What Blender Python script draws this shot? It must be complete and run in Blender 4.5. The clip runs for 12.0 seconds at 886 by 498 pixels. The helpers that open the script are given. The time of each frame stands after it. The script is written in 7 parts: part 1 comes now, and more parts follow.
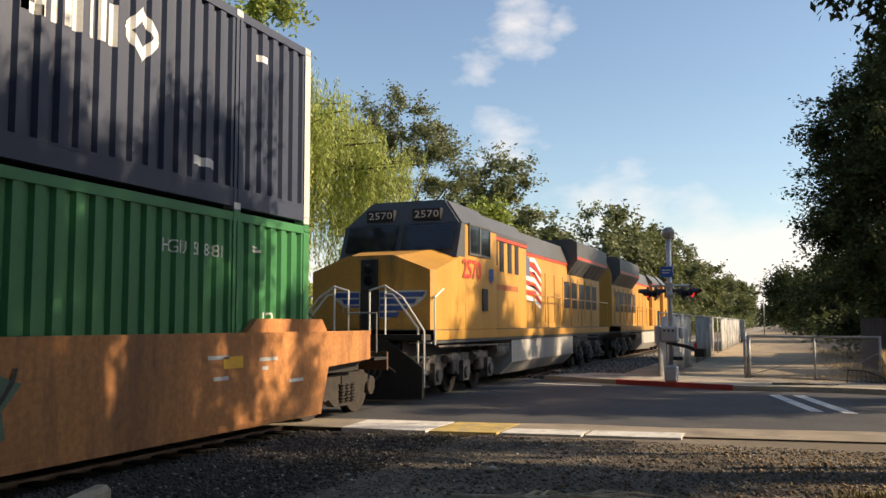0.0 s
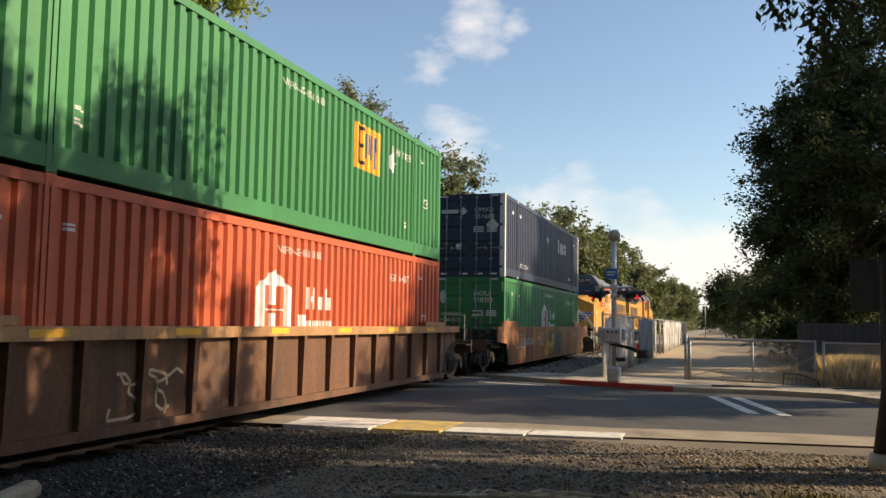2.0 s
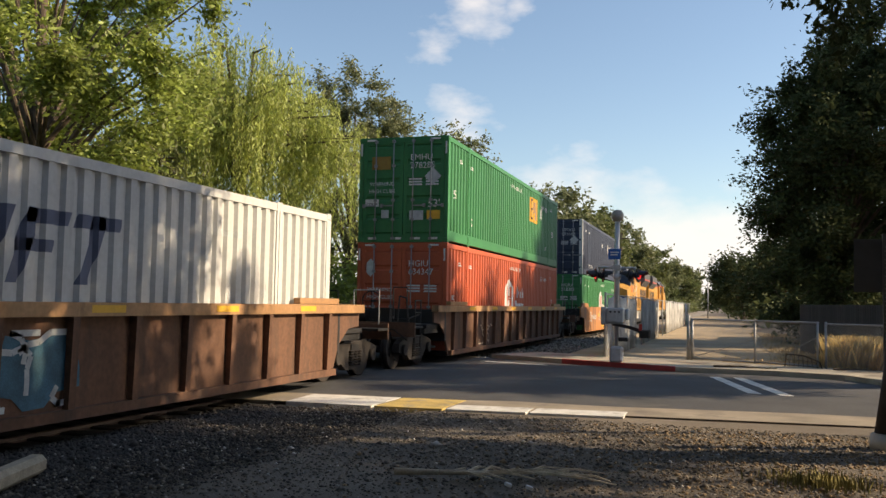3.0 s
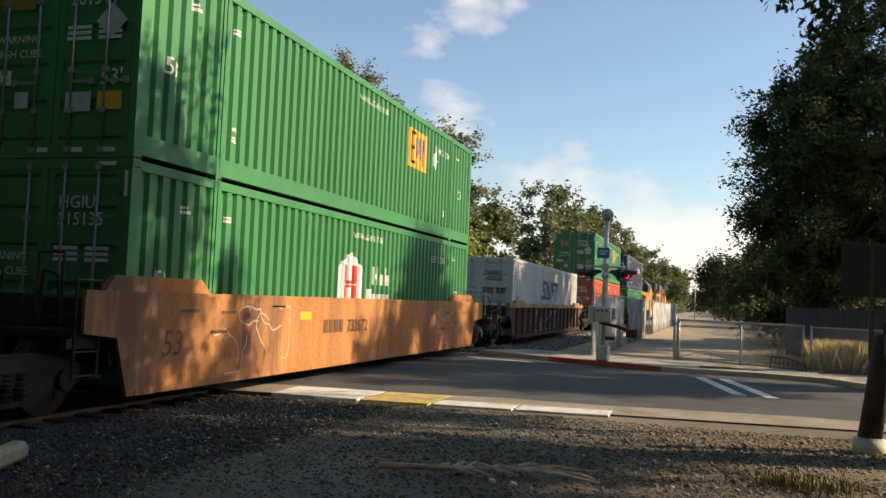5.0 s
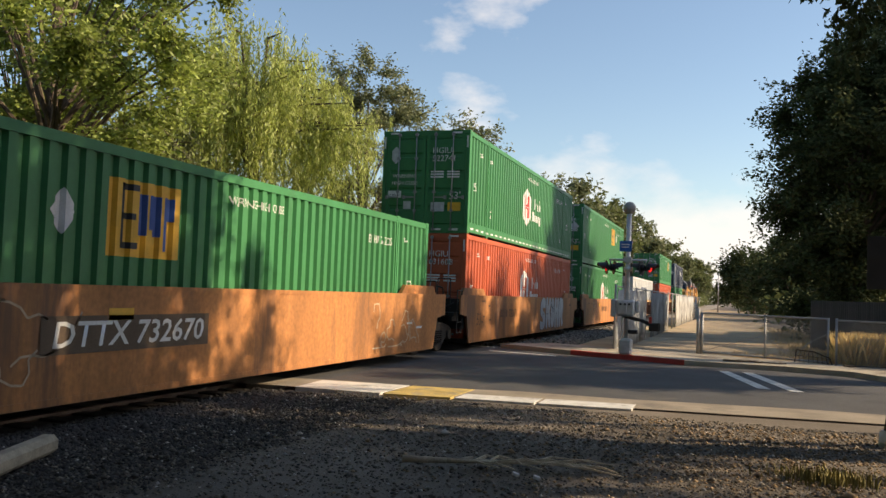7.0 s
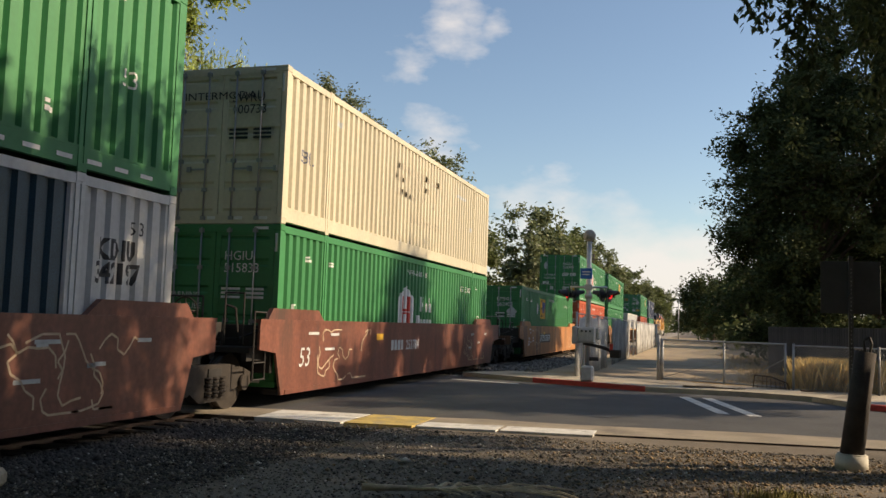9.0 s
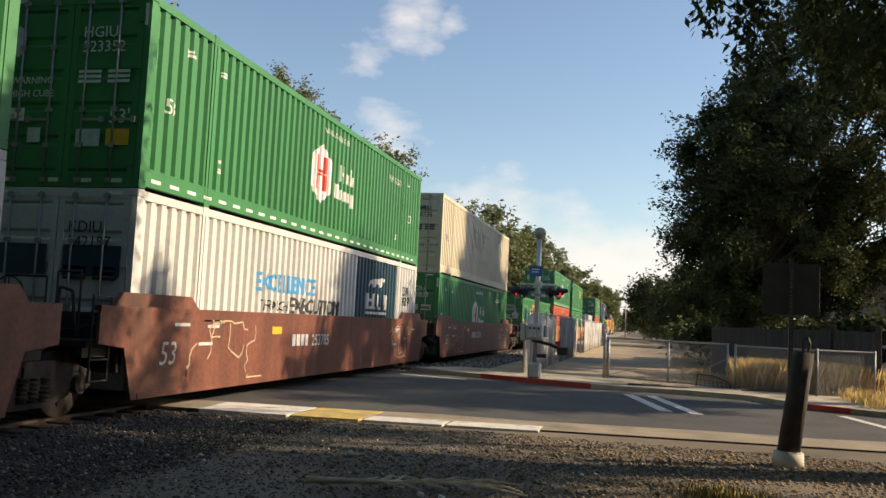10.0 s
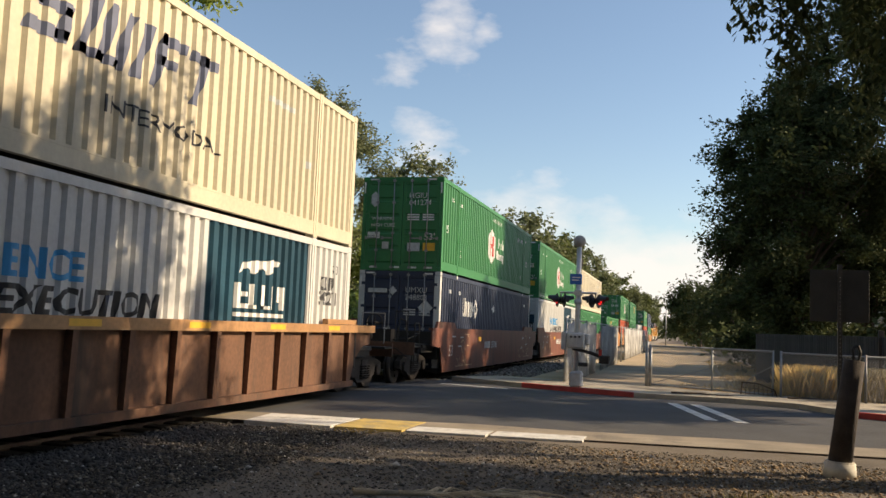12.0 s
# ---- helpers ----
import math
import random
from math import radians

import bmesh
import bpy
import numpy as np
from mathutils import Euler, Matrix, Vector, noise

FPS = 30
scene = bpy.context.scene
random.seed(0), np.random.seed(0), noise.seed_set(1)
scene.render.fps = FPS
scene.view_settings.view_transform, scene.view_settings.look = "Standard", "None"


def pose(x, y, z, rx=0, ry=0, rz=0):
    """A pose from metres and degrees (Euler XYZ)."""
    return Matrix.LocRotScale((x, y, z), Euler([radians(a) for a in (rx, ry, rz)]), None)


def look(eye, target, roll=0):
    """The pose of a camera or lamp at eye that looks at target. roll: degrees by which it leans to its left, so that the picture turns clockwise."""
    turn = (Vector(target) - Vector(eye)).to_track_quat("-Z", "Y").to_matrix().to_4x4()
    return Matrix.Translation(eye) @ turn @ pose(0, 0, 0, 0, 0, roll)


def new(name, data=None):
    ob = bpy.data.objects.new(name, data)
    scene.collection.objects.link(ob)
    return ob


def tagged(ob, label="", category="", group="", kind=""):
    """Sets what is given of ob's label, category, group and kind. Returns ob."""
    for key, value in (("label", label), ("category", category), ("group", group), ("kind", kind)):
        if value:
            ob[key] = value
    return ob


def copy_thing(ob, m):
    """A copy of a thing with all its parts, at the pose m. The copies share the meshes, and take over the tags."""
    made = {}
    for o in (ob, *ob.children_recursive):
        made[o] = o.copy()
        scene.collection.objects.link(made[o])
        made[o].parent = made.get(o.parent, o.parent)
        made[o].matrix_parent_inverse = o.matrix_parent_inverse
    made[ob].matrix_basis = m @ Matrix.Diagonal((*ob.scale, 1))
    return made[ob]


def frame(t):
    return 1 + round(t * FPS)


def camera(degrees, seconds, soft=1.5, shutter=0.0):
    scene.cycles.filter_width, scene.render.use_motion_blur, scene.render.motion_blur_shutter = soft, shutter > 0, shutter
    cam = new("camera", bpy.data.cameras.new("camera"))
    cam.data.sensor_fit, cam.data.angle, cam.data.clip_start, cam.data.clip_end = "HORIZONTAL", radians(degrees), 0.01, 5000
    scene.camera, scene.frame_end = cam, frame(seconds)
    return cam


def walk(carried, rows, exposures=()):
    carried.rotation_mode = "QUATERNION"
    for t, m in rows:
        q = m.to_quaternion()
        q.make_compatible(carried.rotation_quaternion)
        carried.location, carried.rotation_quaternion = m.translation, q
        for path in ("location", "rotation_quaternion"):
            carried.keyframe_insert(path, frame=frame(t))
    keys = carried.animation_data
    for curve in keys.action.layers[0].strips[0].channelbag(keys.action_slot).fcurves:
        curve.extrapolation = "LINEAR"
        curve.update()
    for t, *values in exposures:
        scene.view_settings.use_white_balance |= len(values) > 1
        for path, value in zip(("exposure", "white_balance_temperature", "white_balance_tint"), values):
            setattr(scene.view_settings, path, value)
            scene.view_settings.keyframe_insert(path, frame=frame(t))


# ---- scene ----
cam = camera(53.5, 12.0)
PATH = [
    (0, (0.27, -0.813, 1.628), (-0.444, 1.047, 1.799), -0.2),
    (0.5, (0.286, -0.802, 1.625), (-0.373, 1.078, 1.806), 0.4),
    (1, (0.275, -0.787, 1.625), (-0.327, 1.112, 1.797), 0.6),
    (1.5, (0.265, -0.771, 1.624), (-0.332, 1.13, 1.794), 0.7),
    (2, (0.283, -0.773, 1.626), (-0.321, 1.126, 1.793), 0.8),
    (2.5, (0.266, -0.769, 1.615), (-0.353, 1.127, 1.767), 0.8),
    (3, (0.276, -0.769, 1.603), (-0.335, 1.132, 1.725), 1.1),
    (3.5, (0.279, -0.778, 1.596), (-0.318, 1.127, 1.719), 1.7),
    (5.5, (0.265, -0.746, 1.597), (-0.326, 1.162, 1.707), 2.5),
    (6, (0.266, -0.762, 1.605), (-0.343, 1.14, 1.716), 2.4),
    (6.5, (0.263, -0.769, 1.602), (-0.366, 1.127, 1.703), 2.3),
    (7, (0.264, -0.781, 1.605), (-0.369, 1.114, 1.701), 2.2),
    (9, (0.291, -0.764, 1.568), (-0.262, 1.151, 1.734), 1.8),
    (9.5, (0.298, -0.759, 1.558), (-0.205, 1.17, 1.716), 2.1),
    (10, (0.305, -0.755, 1.548), (-0.141, 1.188, 1.709), 2.8),
    (10.5, (0.304, -0.756, 1.551), (-0.113, 1.193, 1.72), 2.9),
    (11, (0.276, -0.755, 1.575), (-0.162, 1.189, 1.738), 2.6),
    (11.5, (0.254, -0.766, 1.586), (-0.219, 1.169, 1.762), 2.1),
    (12, (0.248, -0.786, 1.575), (-0.28, 1.135, 1.751), 2.3),
]
walk(cam, [(t, look(eye, target, roll)) for t, eye, target, roll in PATH], exposures=[(0.0, 0.88, 7150, 11), (7.0, 0.86, 7150, 11), (8.6, 0.62, 7150, 11), (9.1, 0.62, 7150, 11), (9.7, 0.78, 7150, 11), (12.0, 0.80, 7150, 11)])

# ---- light ----
SUN_AZ, SUN_EL = radians(20), radians(27)      # measured from +x towards +y
sun_to = Vector((math.cos(SUN_AZ) * math.cos(SUN_EL), math.sin(SUN_AZ) * math.cos(SUN_EL), math.sin(SUN_EL)))
sun_data = bpy.data.lights.new("sun", "SUN")
sun_data.energy, sun_data.angle, sun_data.color = 4.2, radians(0.55), (1.0, 0.82, 0.60)
sun = new("sun", sun_data)
sun.matrix_world = look((0, 0, 60), Vector((0, 0, 60)) - sun_to)


def build_world():
    w = bpy.data.worlds.new("sky")
    scene.world = w
    w.use_nodes = True
    nt = w.node_tree
    nt.nodes.clear()
    N = nt.nodes.new
    out, bg, sky = N("ShaderNodeOutputWorld"), N("ShaderNodeBackground"), N("ShaderNodeTexSky")
    sky.sky_type, sky.sun_disc = "NISHITA", False
    sky.sun_elevation, sky.sun_rotation = SUN_EL, math.pi / 2 - SUN_AZ
    sky.air_density, sky.dust_density, sky.ozone_density = 1.0, 0.6, 2.2
    tc = N("ShaderNodeTexCoord")
    sep = N("ShaderNodeSeparateXYZ")
    nt.links.new(tc.outputs["Generated"], sep.inputs[0])

    def math_node(op, a, b=None, clamp=False):
        n = N("ShaderNodeMath")
        n.operation, n.use_clamp = op, clamp
        for i, v in enumerate((a, b)):
            if v is None:
                continue
            if isinstance(v, (int, float)):
                n.inputs[i].default_value = v
            else:
                nt.links.new(v, n.inputs[i])
        return n.outputs[0]
    # clouds: broken cumulus, denser towards the horizon, and one small puff
    mp = N("ShaderNodeMapping")
    mp.inputs["Scale"].default_value = (1.0, 1.0, 2.0)
    nt.links.new(tc.outputs["Generated"], mp.inputs[0])
    big, fine = N("ShaderNodeTexNoise"), N("ShaderNodeTexNoise")
    for n, s, d in ((big, 5.0, 6.0), (fine, 17.0, 8.0)):
        n.inputs["Scale"].default_value, n.inputs["Detail"].default_value, n.inputs["Roughness"].default_value = s, d, 0.55
        nt.links.new(mp.outputs[0], n.inputs["Vector"])
    low = math_node("MULTIPLY_ADD", sep.outputs[2], -3.4)
    nt.nodes[-1].inputs[2].default_value = 0.62
    low = math_node("MAXIMUM", low, -0.12)
    dens = math_node("ADD", math_node("MULTIPLY", big.outputs[0], 1.0), low)
    dens = math_node("ADD", dens, math_node("MULTIPLY", math_node("SUBTRACT", fine.outputs[0], 0.5), 0.35))
    bank = math_node("MULTIPLY", math_node("SUBTRACT", dens, 0.62), 3.2, True)
    puff = None
    for d, r in (((-0.252, 0.912, 0.324), 0.038), ((-0.240, 0.912, 0.336), 0.026), ((-0.215, 0.918, 0.325), 0.020), ((-0.308, 0.908, 0.285), 0.030), ((-0.285, 0.934, 0.20), 0.040), ((-0.145, 0.977, 0.142), 0.034)):
        v = N("ShaderNodeVectorMath")
        v.operation = "DISTANCE"
        nt.links.new(tc.outputs["Generated"], v.inputs[0])
        v.inputs[1].default_value = Vector(d).normalized()
        f = math_node("SUBTRACT", 1.0, math_node("DIVIDE", v.outputs["Value"], r))
        f = math_node("ADD", f, math_node("MULTIPLY", math_node("SUBTRACT", fine.outputs[0], 0.5), 3.4))
        f = math_node("MULTIPLY", f, 0.62, True)
        puff = f if puff is None else math_node("MAXIMUM", puff, f)
    cloud = math_node("MAXIMUM", bank, puff)
    cloud = math_node("MULTIPLY", cloud, 0.85)
    mix = N("ShaderNodeMixRGB")
    nt.links.new(cloud, mix.inputs[0])
    nt.links.new(sky.outputs[0], mix.inputs[1])
    mix.inputs[2].default_value = (5.9, 5.75, 5.8, 1)
    nt.links.new(mix.outputs[0], bg.inputs[0])
    bg.inputs[1].default_value = 0.10
    nt.links.new(bg.outputs[0], out.inputs[0])


build_world()

# ---- materials ----
MATS = {}


def mat(name, base, rough=0.6, metal=0.0, var=0.25, scale=3.0, grain=60.0, bump=0.15, dirt=None, dirt_at=0.6, island=0.0, streak=False, spec=0.5, translucent=0.0, emit=None, obrand=0.0):
    """A procedural surface: base colour with broad and fine variation, stains, relief."""
    if name in MATS:
        return MATS[name]
    m = bpy.data.materials.new(name)
    m.use_nodes = True
    nt = m.node_tree
    bs = nt.nodes["Principled BSDF"]
    N, L = nt.nodes.new, nt.links.new
    tc = N("ShaderNodeTexCoord")
    mp = N("ShaderNodeMapping")
    L(tc.outputs["Object"], mp.inputs[0])
    if streak:
        mp.inputs["Scale"].default_value = (1, 1, 0.16)
    n1, n2 = N("ShaderNodeTexNoise"), N("ShaderNodeTexNoise")
    for n, s, d in ((n1, scale, 5.0), (n2, grain, 3.0)):
        n.inputs["Scale"].default_value, n.inputs["Detail"].default_value = s, d
    L(mp.outputs[0], n1.inputs["Vector"])
    L(tc.outputs["Object"], n2.inputs["Vector"])
    ramp = N("ShaderNodeMapRange")
    ramp.inputs[1].default_value, ramp.inputs[2].default_value = 0.3, 0.7
    ramp.inputs[3].default_value, ramp.inputs[4].default_value = 1 - var, 1 + var
    L(n1.outputs[0], ramp.inputs[0])
    r2 = N("ShaderNodeMapRange")
    r2.inputs[1].default_value, r2.inputs[2].default_value = 0.3, 0.7
    r2.inputs[3].default_value, r2.inputs[4].default_value = 1 - var * 0.6, 1 + var * 0.6
    L(n2.outputs[0], r2.inputs[0])
    mul = N("ShaderNodeMath")
    mul.operation = "MULTIPLY"
    L(ramp.outputs[0], mul.inputs[0])
    L(r2.outputs[0], mul.inputs[1])
    fac = mul.outputs[0]
    if island or obrand:
        g = N("ShaderNodeNewGeometry") if island else N("ShaderNodeObjectInfo")
        amount = island or obrand
        r3 = N("ShaderNodeMapRange")
        r3.inputs[3].default_value, r3.inputs[4].default_value = 1 - amount, 1 + amount
        L(g.outputs["Random Per Island"] if island else g.outputs["Random"], r3.inputs[0])
        m3 = N("ShaderNodeMath")
        m3.operation = "MULTIPLY"
        L(fac, m3.inputs[0])
        L(r3.outputs[0], m3.inputs[1])
        fac = m3.outputs[0]
    col = N("ShaderNodeVectorMath")
    col.operation = "SCALE"
    col.inputs[0].default_value = base
    L(fac, col.inputs["Scale"])
    colour = col.outputs[0]
    if dirt:
        n3 = N("ShaderNodeTexNoise")
        n3.inputs["Scale"].default_value, n3.inputs["Detail"].default_value, n3.inputs["Roughness"].default_value = scale * 0.6, 9.0, 0.68
        L(mp.outputs[0], n3.inputs["Vector"])
        r4 = N("ShaderNodeMapRange")
        r4.inputs[1].default_value, r4.inputs[2].default_value = dirt_at, dirt_at + 0.13
        L(n3.outputs[0], r4.inputs[0])
        mx = N("ShaderNodeMixRGB")
        L(r4.outputs[0], mx.inputs[0])
        L(colour, mx.inputs[1])
        mx.inputs[2].default_value = (*dirt, 1)
        colour = mx.outputs[0]
    L(colour, bs.inputs["Base Color"])
    bs.inputs["Roughness"].default_value, bs.inputs["Metallic"].default_value = rough, metal
    bs.inputs["Specular IOR Level"].default_value = spec
    if bump:
        b = N("ShaderNodeBump")
        b.inputs["Strength"].default_value, b.inputs["Distance"].default_value = bump, 0.02
        L(n2.outputs[0], b.inputs["Height"])
        L(b.outputs[0], bs.inputs["Normal"])
    if emit:
        bs.inputs["Emission Color"].default_value, bs.inputs["Emission Strength"].default_value = (*emit[:3], 1), emit[3]
    if translucent:
        tr, ms = N("ShaderNodeBsdfTranslucent"), N("ShaderNodeMixShader")
        L(colour, tr.inputs[0])
        ms.inputs[0].default_value = translucent
        L(bs.outputs[0], ms.inputs[1])
        L(tr.outputs[0], ms.inputs[2])
        L(ms.outputs[0], nt.nodes["Material Output"].inputs[0])
    MATS[name] = m
    return m


def paint(name, c, **k):
    k = {**dict(rough=0.5, var=0.10, scale=1.3, grain=14, bump=0.03, streak=True, dirt=tuple(0.45 * v + 0.03 for v in c), dirt_at=0.60), **k}
    return mat(name, c, **k)


GREEN = paint("container green paint", (0.035, 0.20, 0.070))
RED = paint("container red paint", (0.50, 0.105, 0.045))
NAVY = paint("container navy paint", (0.026, 0.038, 0.075))
WHITE = paint("container white paint", (0.55, 0.56, 0.55))
CREAM = paint("container cream paint", (0.57, 0.52, 0.39), dirt=(0.25, 0.18, 0.11), dirt_at=0.64)
ORANGE = paint("railcar yellow orange paint", (0.42, 0.175, 0.055), dirt=(0.17, 0.080, 0.040), dirt_at=0.50, var=0.30, scale=1.8, rough=0.6)
BROWN = paint("railcar oxide brown paint", (0.165, 0.060, 0.040), dirt=(0.085, 0.045, 0.033), dirt_at=0.53, var=0.32, scale=2.0)
RUST = paint("railcar rusty brown paint", (0.140, 0.066, 0.036), dirt=(0.06, 0.037, 0.026), dirt_at=0.50, var=0.3, rough=0.75)
SILL = paint("railcar tan rail paint", (0.40, 0.22, 0.10), dirt=(0.12, 0.07, 0.045), dirt_at=0.55, var=0.25)
BLACKSTEEL = mat("black greasy steel", (0.016, 0.014, 0.013), rough=0.6, var=0.35, scale=6, bump=0.2)
STEEL = mat("galvanised steel", (0.30, 0.31, 0.32), rough=0.5, metal=0.5, var=0.15, scale=9)
DARKSTEEL = mat("rusty truck steel", (0.026, 0.020, 0.016), rough=0.8, var=0.4, scale=7, bump=0.25)
RAILTOP = mat("worn rail steel", (0.16, 0.11, 0.085), rough=0.4, metal=0.6, var=0.3, scale=4)
MARK = mat("white marking paint", (0.72, 0.72, 0.70), rough=0.6, var=0.1, scale=8, bump=0)
MARKD = mat("dull grey lettering", (0.52, 0.54, 0.54), rough=0.6, var=0.15, scale=8, bump=0)
YELLOWP = mat("yellow decal", (0.75, 0.42, 0.04), rough=0.5, var=0.1, scale=6, bump=0)
BLUEP = mat("blue decal", (0.03, 0.09, 0.33), rough=0.5, var=0.1, scale=6, bump=0)
CYANP = mat("sky blue lettering", (0.02, 0.26, 0.55), rough=0.5, var=0.1, scale=6, bump=0)
REDP = mat("red decal", (0.55, 0.05, 0.035), rough=0.5, var=0.1, scale=6, bump=0)
BLACKP = mat("black lettering", (0.02, 0.022, 0.028), rough=0.5, var=0.1, scale=6, bump=0)
FADED = mat("faded carrier lettering", (0.52, 0.47, 0.36), rough=0.7, var=0.2, scale=4, bump=0)
SLATE = mat("slate blue lettering", (0.11, 0.13, 0.20), rough=0.6, var=0.1, scale=6, bump=0)
MUTEDBLUE = mat("muted blue spray paint", (0.04, 0.13, 0.19), rough=0.6, var=0.4, scale=2.5, bump=0)
TEALP = mat("deep teal panel", (0.015, 0.055, 0.085), rough=0.4, var=0.5, scale=0.8, bump=0)
SILVERP = mat("silver spray paint", (0.50, 0.50, 0.50), rough=0.5, var=0.2, scale=2.5, bump=0.02)
CHALK = mat("chalk scrawl", (0.52, 0.40, 0.28), rough=0.8, var=0.2, scale=9, bump=0)
GREENP = mat("dull green spray paint", (0.09, 0.15, 0.10), rough=0.6, var=0.3, scale=3, bump=0)
LOCOY = paint("locomotive yellow paint", (0.56, 0.295, 0.065), dirt=(0.25, 0.145, 0.06), dirt_at=0.58, var=0.14, rough=0.4)
LOCOG = paint("locomotive grey paint", (0.085, 0.088, 0.092), var=0.12)
LOCOT = paint("tank light grey paint", (0.46, 0.44, 0.40), var=0.15)
GLASSD = mat("dark cab glass", (0.012, 0.016, 0.022), rough=0.06, var=0.05, bump=0, spec=0.8)
ASPHALT = mat("asphalt", (0.060, 0.060, 0.062), rough=0.85, var=0.22, scale=0.8, grain=110, bump=0.35, dirt=(0.13, 0.115, 0.095), dirt_at=0.60)
CONCRETE = mat("concrete", (0.36, 0.315, 0.25), rough=0.85, var=0.18, scale=1.6, grain=80, bump=0.2, dirt=(0.20, 0.175, 0.145), dirt_at=0.56)
TANROAD = mat("dusty tan road edge", (0.27, 0.23, 0.175), rough=0.9, var=0.25, scale=1.2, grain=90, bump=0.3, dirt=(0.15, 0.13, 0.11), dirt_at=0.55)
WHITELINE = mat("worn white road paint", (0.62, 0.61, 0.57), rough=0.75, var=0.2, scale=3, grain=50, bump=0.15, dirt=(0.27, 0.25, 0.22), dirt_at=0.55)
YELLOWLINE = mat("worn yellow tactile paint", (0.52, 0.38, 0.12), rough=0.75, var=0.2, scale=4, grain=50, bump=0.15, dirt=(0.32, 0.27, 0.17), dirt_at=0.52)
PAVE = mat("dusty pavement concrete", (0.40, 0.35, 0.27), rough=0.9, var=0.22, scale=1.1, grain=70, bump=0.25, dirt=(0.17, 0.145, 0.115), dirt_at=0.52)
REDKERB = mat("red kerb paint", (0.44, 0.05, 0.04), rough=0.7, var=0.2, scale=4, bump=0.15, dirt=(0.25, 0.12, 0.09), dirt_at=0.6)
EARTH = mat("dusty gravel earth", (0.150, 0.124, 0.094), rough=0.95, var=0.35, scale=0.55, grain=45, bump=0.7, dirt=(0.20, 0.158, 0.11), dirt_at=0.56)
DIRT = mat("pale dirt path", (0.40, 0.31, 0.20), rough=0.95, var=0.2, scale=0.5, grain=30, bump=0.4, dirt=(0.30, 0.24, 0.165), dirt_at=0.55)
# near ballast coloured dark for shade, far ballast pale for dust and sun
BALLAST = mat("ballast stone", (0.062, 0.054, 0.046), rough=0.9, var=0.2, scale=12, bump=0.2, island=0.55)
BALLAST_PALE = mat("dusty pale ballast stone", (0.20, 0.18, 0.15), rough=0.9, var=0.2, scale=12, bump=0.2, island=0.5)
PEBBLE = mat("mixed gravel stone", (0.16, 0.138, 0.11), rough=0.9, var=0.2, scale=20, bump=0.2, island=0.6)
DRYGRASS = mat("dry straw grass", (0.62, 0.46, 0.20), rough=0.8, var=0.2, scale=2, bump=0, island=0.4, translucent=0.35)
BARK = mat("bark", (0.10, 0.075, 0.055), rough=0.9, var=0.35, scale=5, grain=40, bump=0.6)
LEAF_MIX = mat("mixed green leaves", (0.27, 0.33, 0.075), rough=0.55, var=0.25, scale=0.5, bump=0, island=0.5, translucent=0.45)
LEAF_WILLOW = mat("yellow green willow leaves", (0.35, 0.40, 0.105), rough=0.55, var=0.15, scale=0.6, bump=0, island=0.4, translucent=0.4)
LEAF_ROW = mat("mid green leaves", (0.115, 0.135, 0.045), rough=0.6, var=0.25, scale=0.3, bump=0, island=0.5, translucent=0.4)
LEAF_GREY = mat("grey green leaves", (0.17, 0.19, 0.088), rough=0.6, var=0.15, scale=0.6, bump=0, island=0.5, translucent=0.35)
LEAF_DARK = mat("dark green leaves", (0.066, 0.082, 0.034), rough=0.8, var=0.2, scale=0.6, bump=0, island=0.35, translucent=0.22, spec=0.12)
WOODDARK = mat("dark weathered timber", (0.045, 0.036, 0.032), rough=0.9, var=0.3, scale=6, bump=0.4)
LOGWOOD = mat("bleached timber", (0.42, 0.35, 0.25), rough=0.9, var=0.2, scale=8, grain=50, bump=0.4)

# ---- building helpers ----


def box(bm, x0, x1, y0, y1, z0, z1):
    v = [bm.verts.new(c) for c in ((x0, y0, z0), (x1, y0, z0), (x1, y1, z0), (x0, y1, z0), (x0, y0, z1), (x1, y0, z1), (x1, y1, z1), (x0, y1, z1))]
    for f in ((3, 2, 1, 0), (4, 5, 6, 7), (0, 1, 5, 4), (1, 2, 6, 5), (2, 3, 7, 6), (3, 0, 4, 7)):
        bm.faces.new([v[i] for i in f])
    return bm


def soft_box(x0, x1, y0, y1, z0, z1, r=0.01):
    bm = box(bmesh.new(), x0, x1, y0, y1, z0, z1)
    bmesh.ops.bevel(bm, geom=bm.edges[:], offset=r, segments=1, affect="EDGES", profile=0.5)
    return bm


def tube(bm, p0, p1, r0, r1=None, seg=8, caps=True):
    p0, p1 = Vector(p0), Vector(p1)
    r1 = r0 if r1 is None else r1
    d = (p1 - p0).normalized()
    a = d.orthogonal().normalized()
    b = d.cross(a)
    rings = []
    for p, r in ((p0, r0), (p1, r1)):
        rings.append([bm.verts.new(p + (a * math.cos(2 * math.pi * i / seg) + b * math.sin(2 * math.pi * i / seg)) * r) for i in range(seg)])
    for i in range(seg):
        j = (i + 1) % seg
        f = bm.faces.new((rings[0][i], rings[0][j], rings[1][j], rings[1][i]))
        f.smooth = seg > 6
    if caps:
        bm.faces.new(rings[0][::-1])
        bm.faces.new(rings[1])
    return bm


def pipe(bm, points, r, seg=6):
    for a, b in zip(points[:-1], points[1:]):
        tube(bm, a, b, r, seg=seg)
    return bm


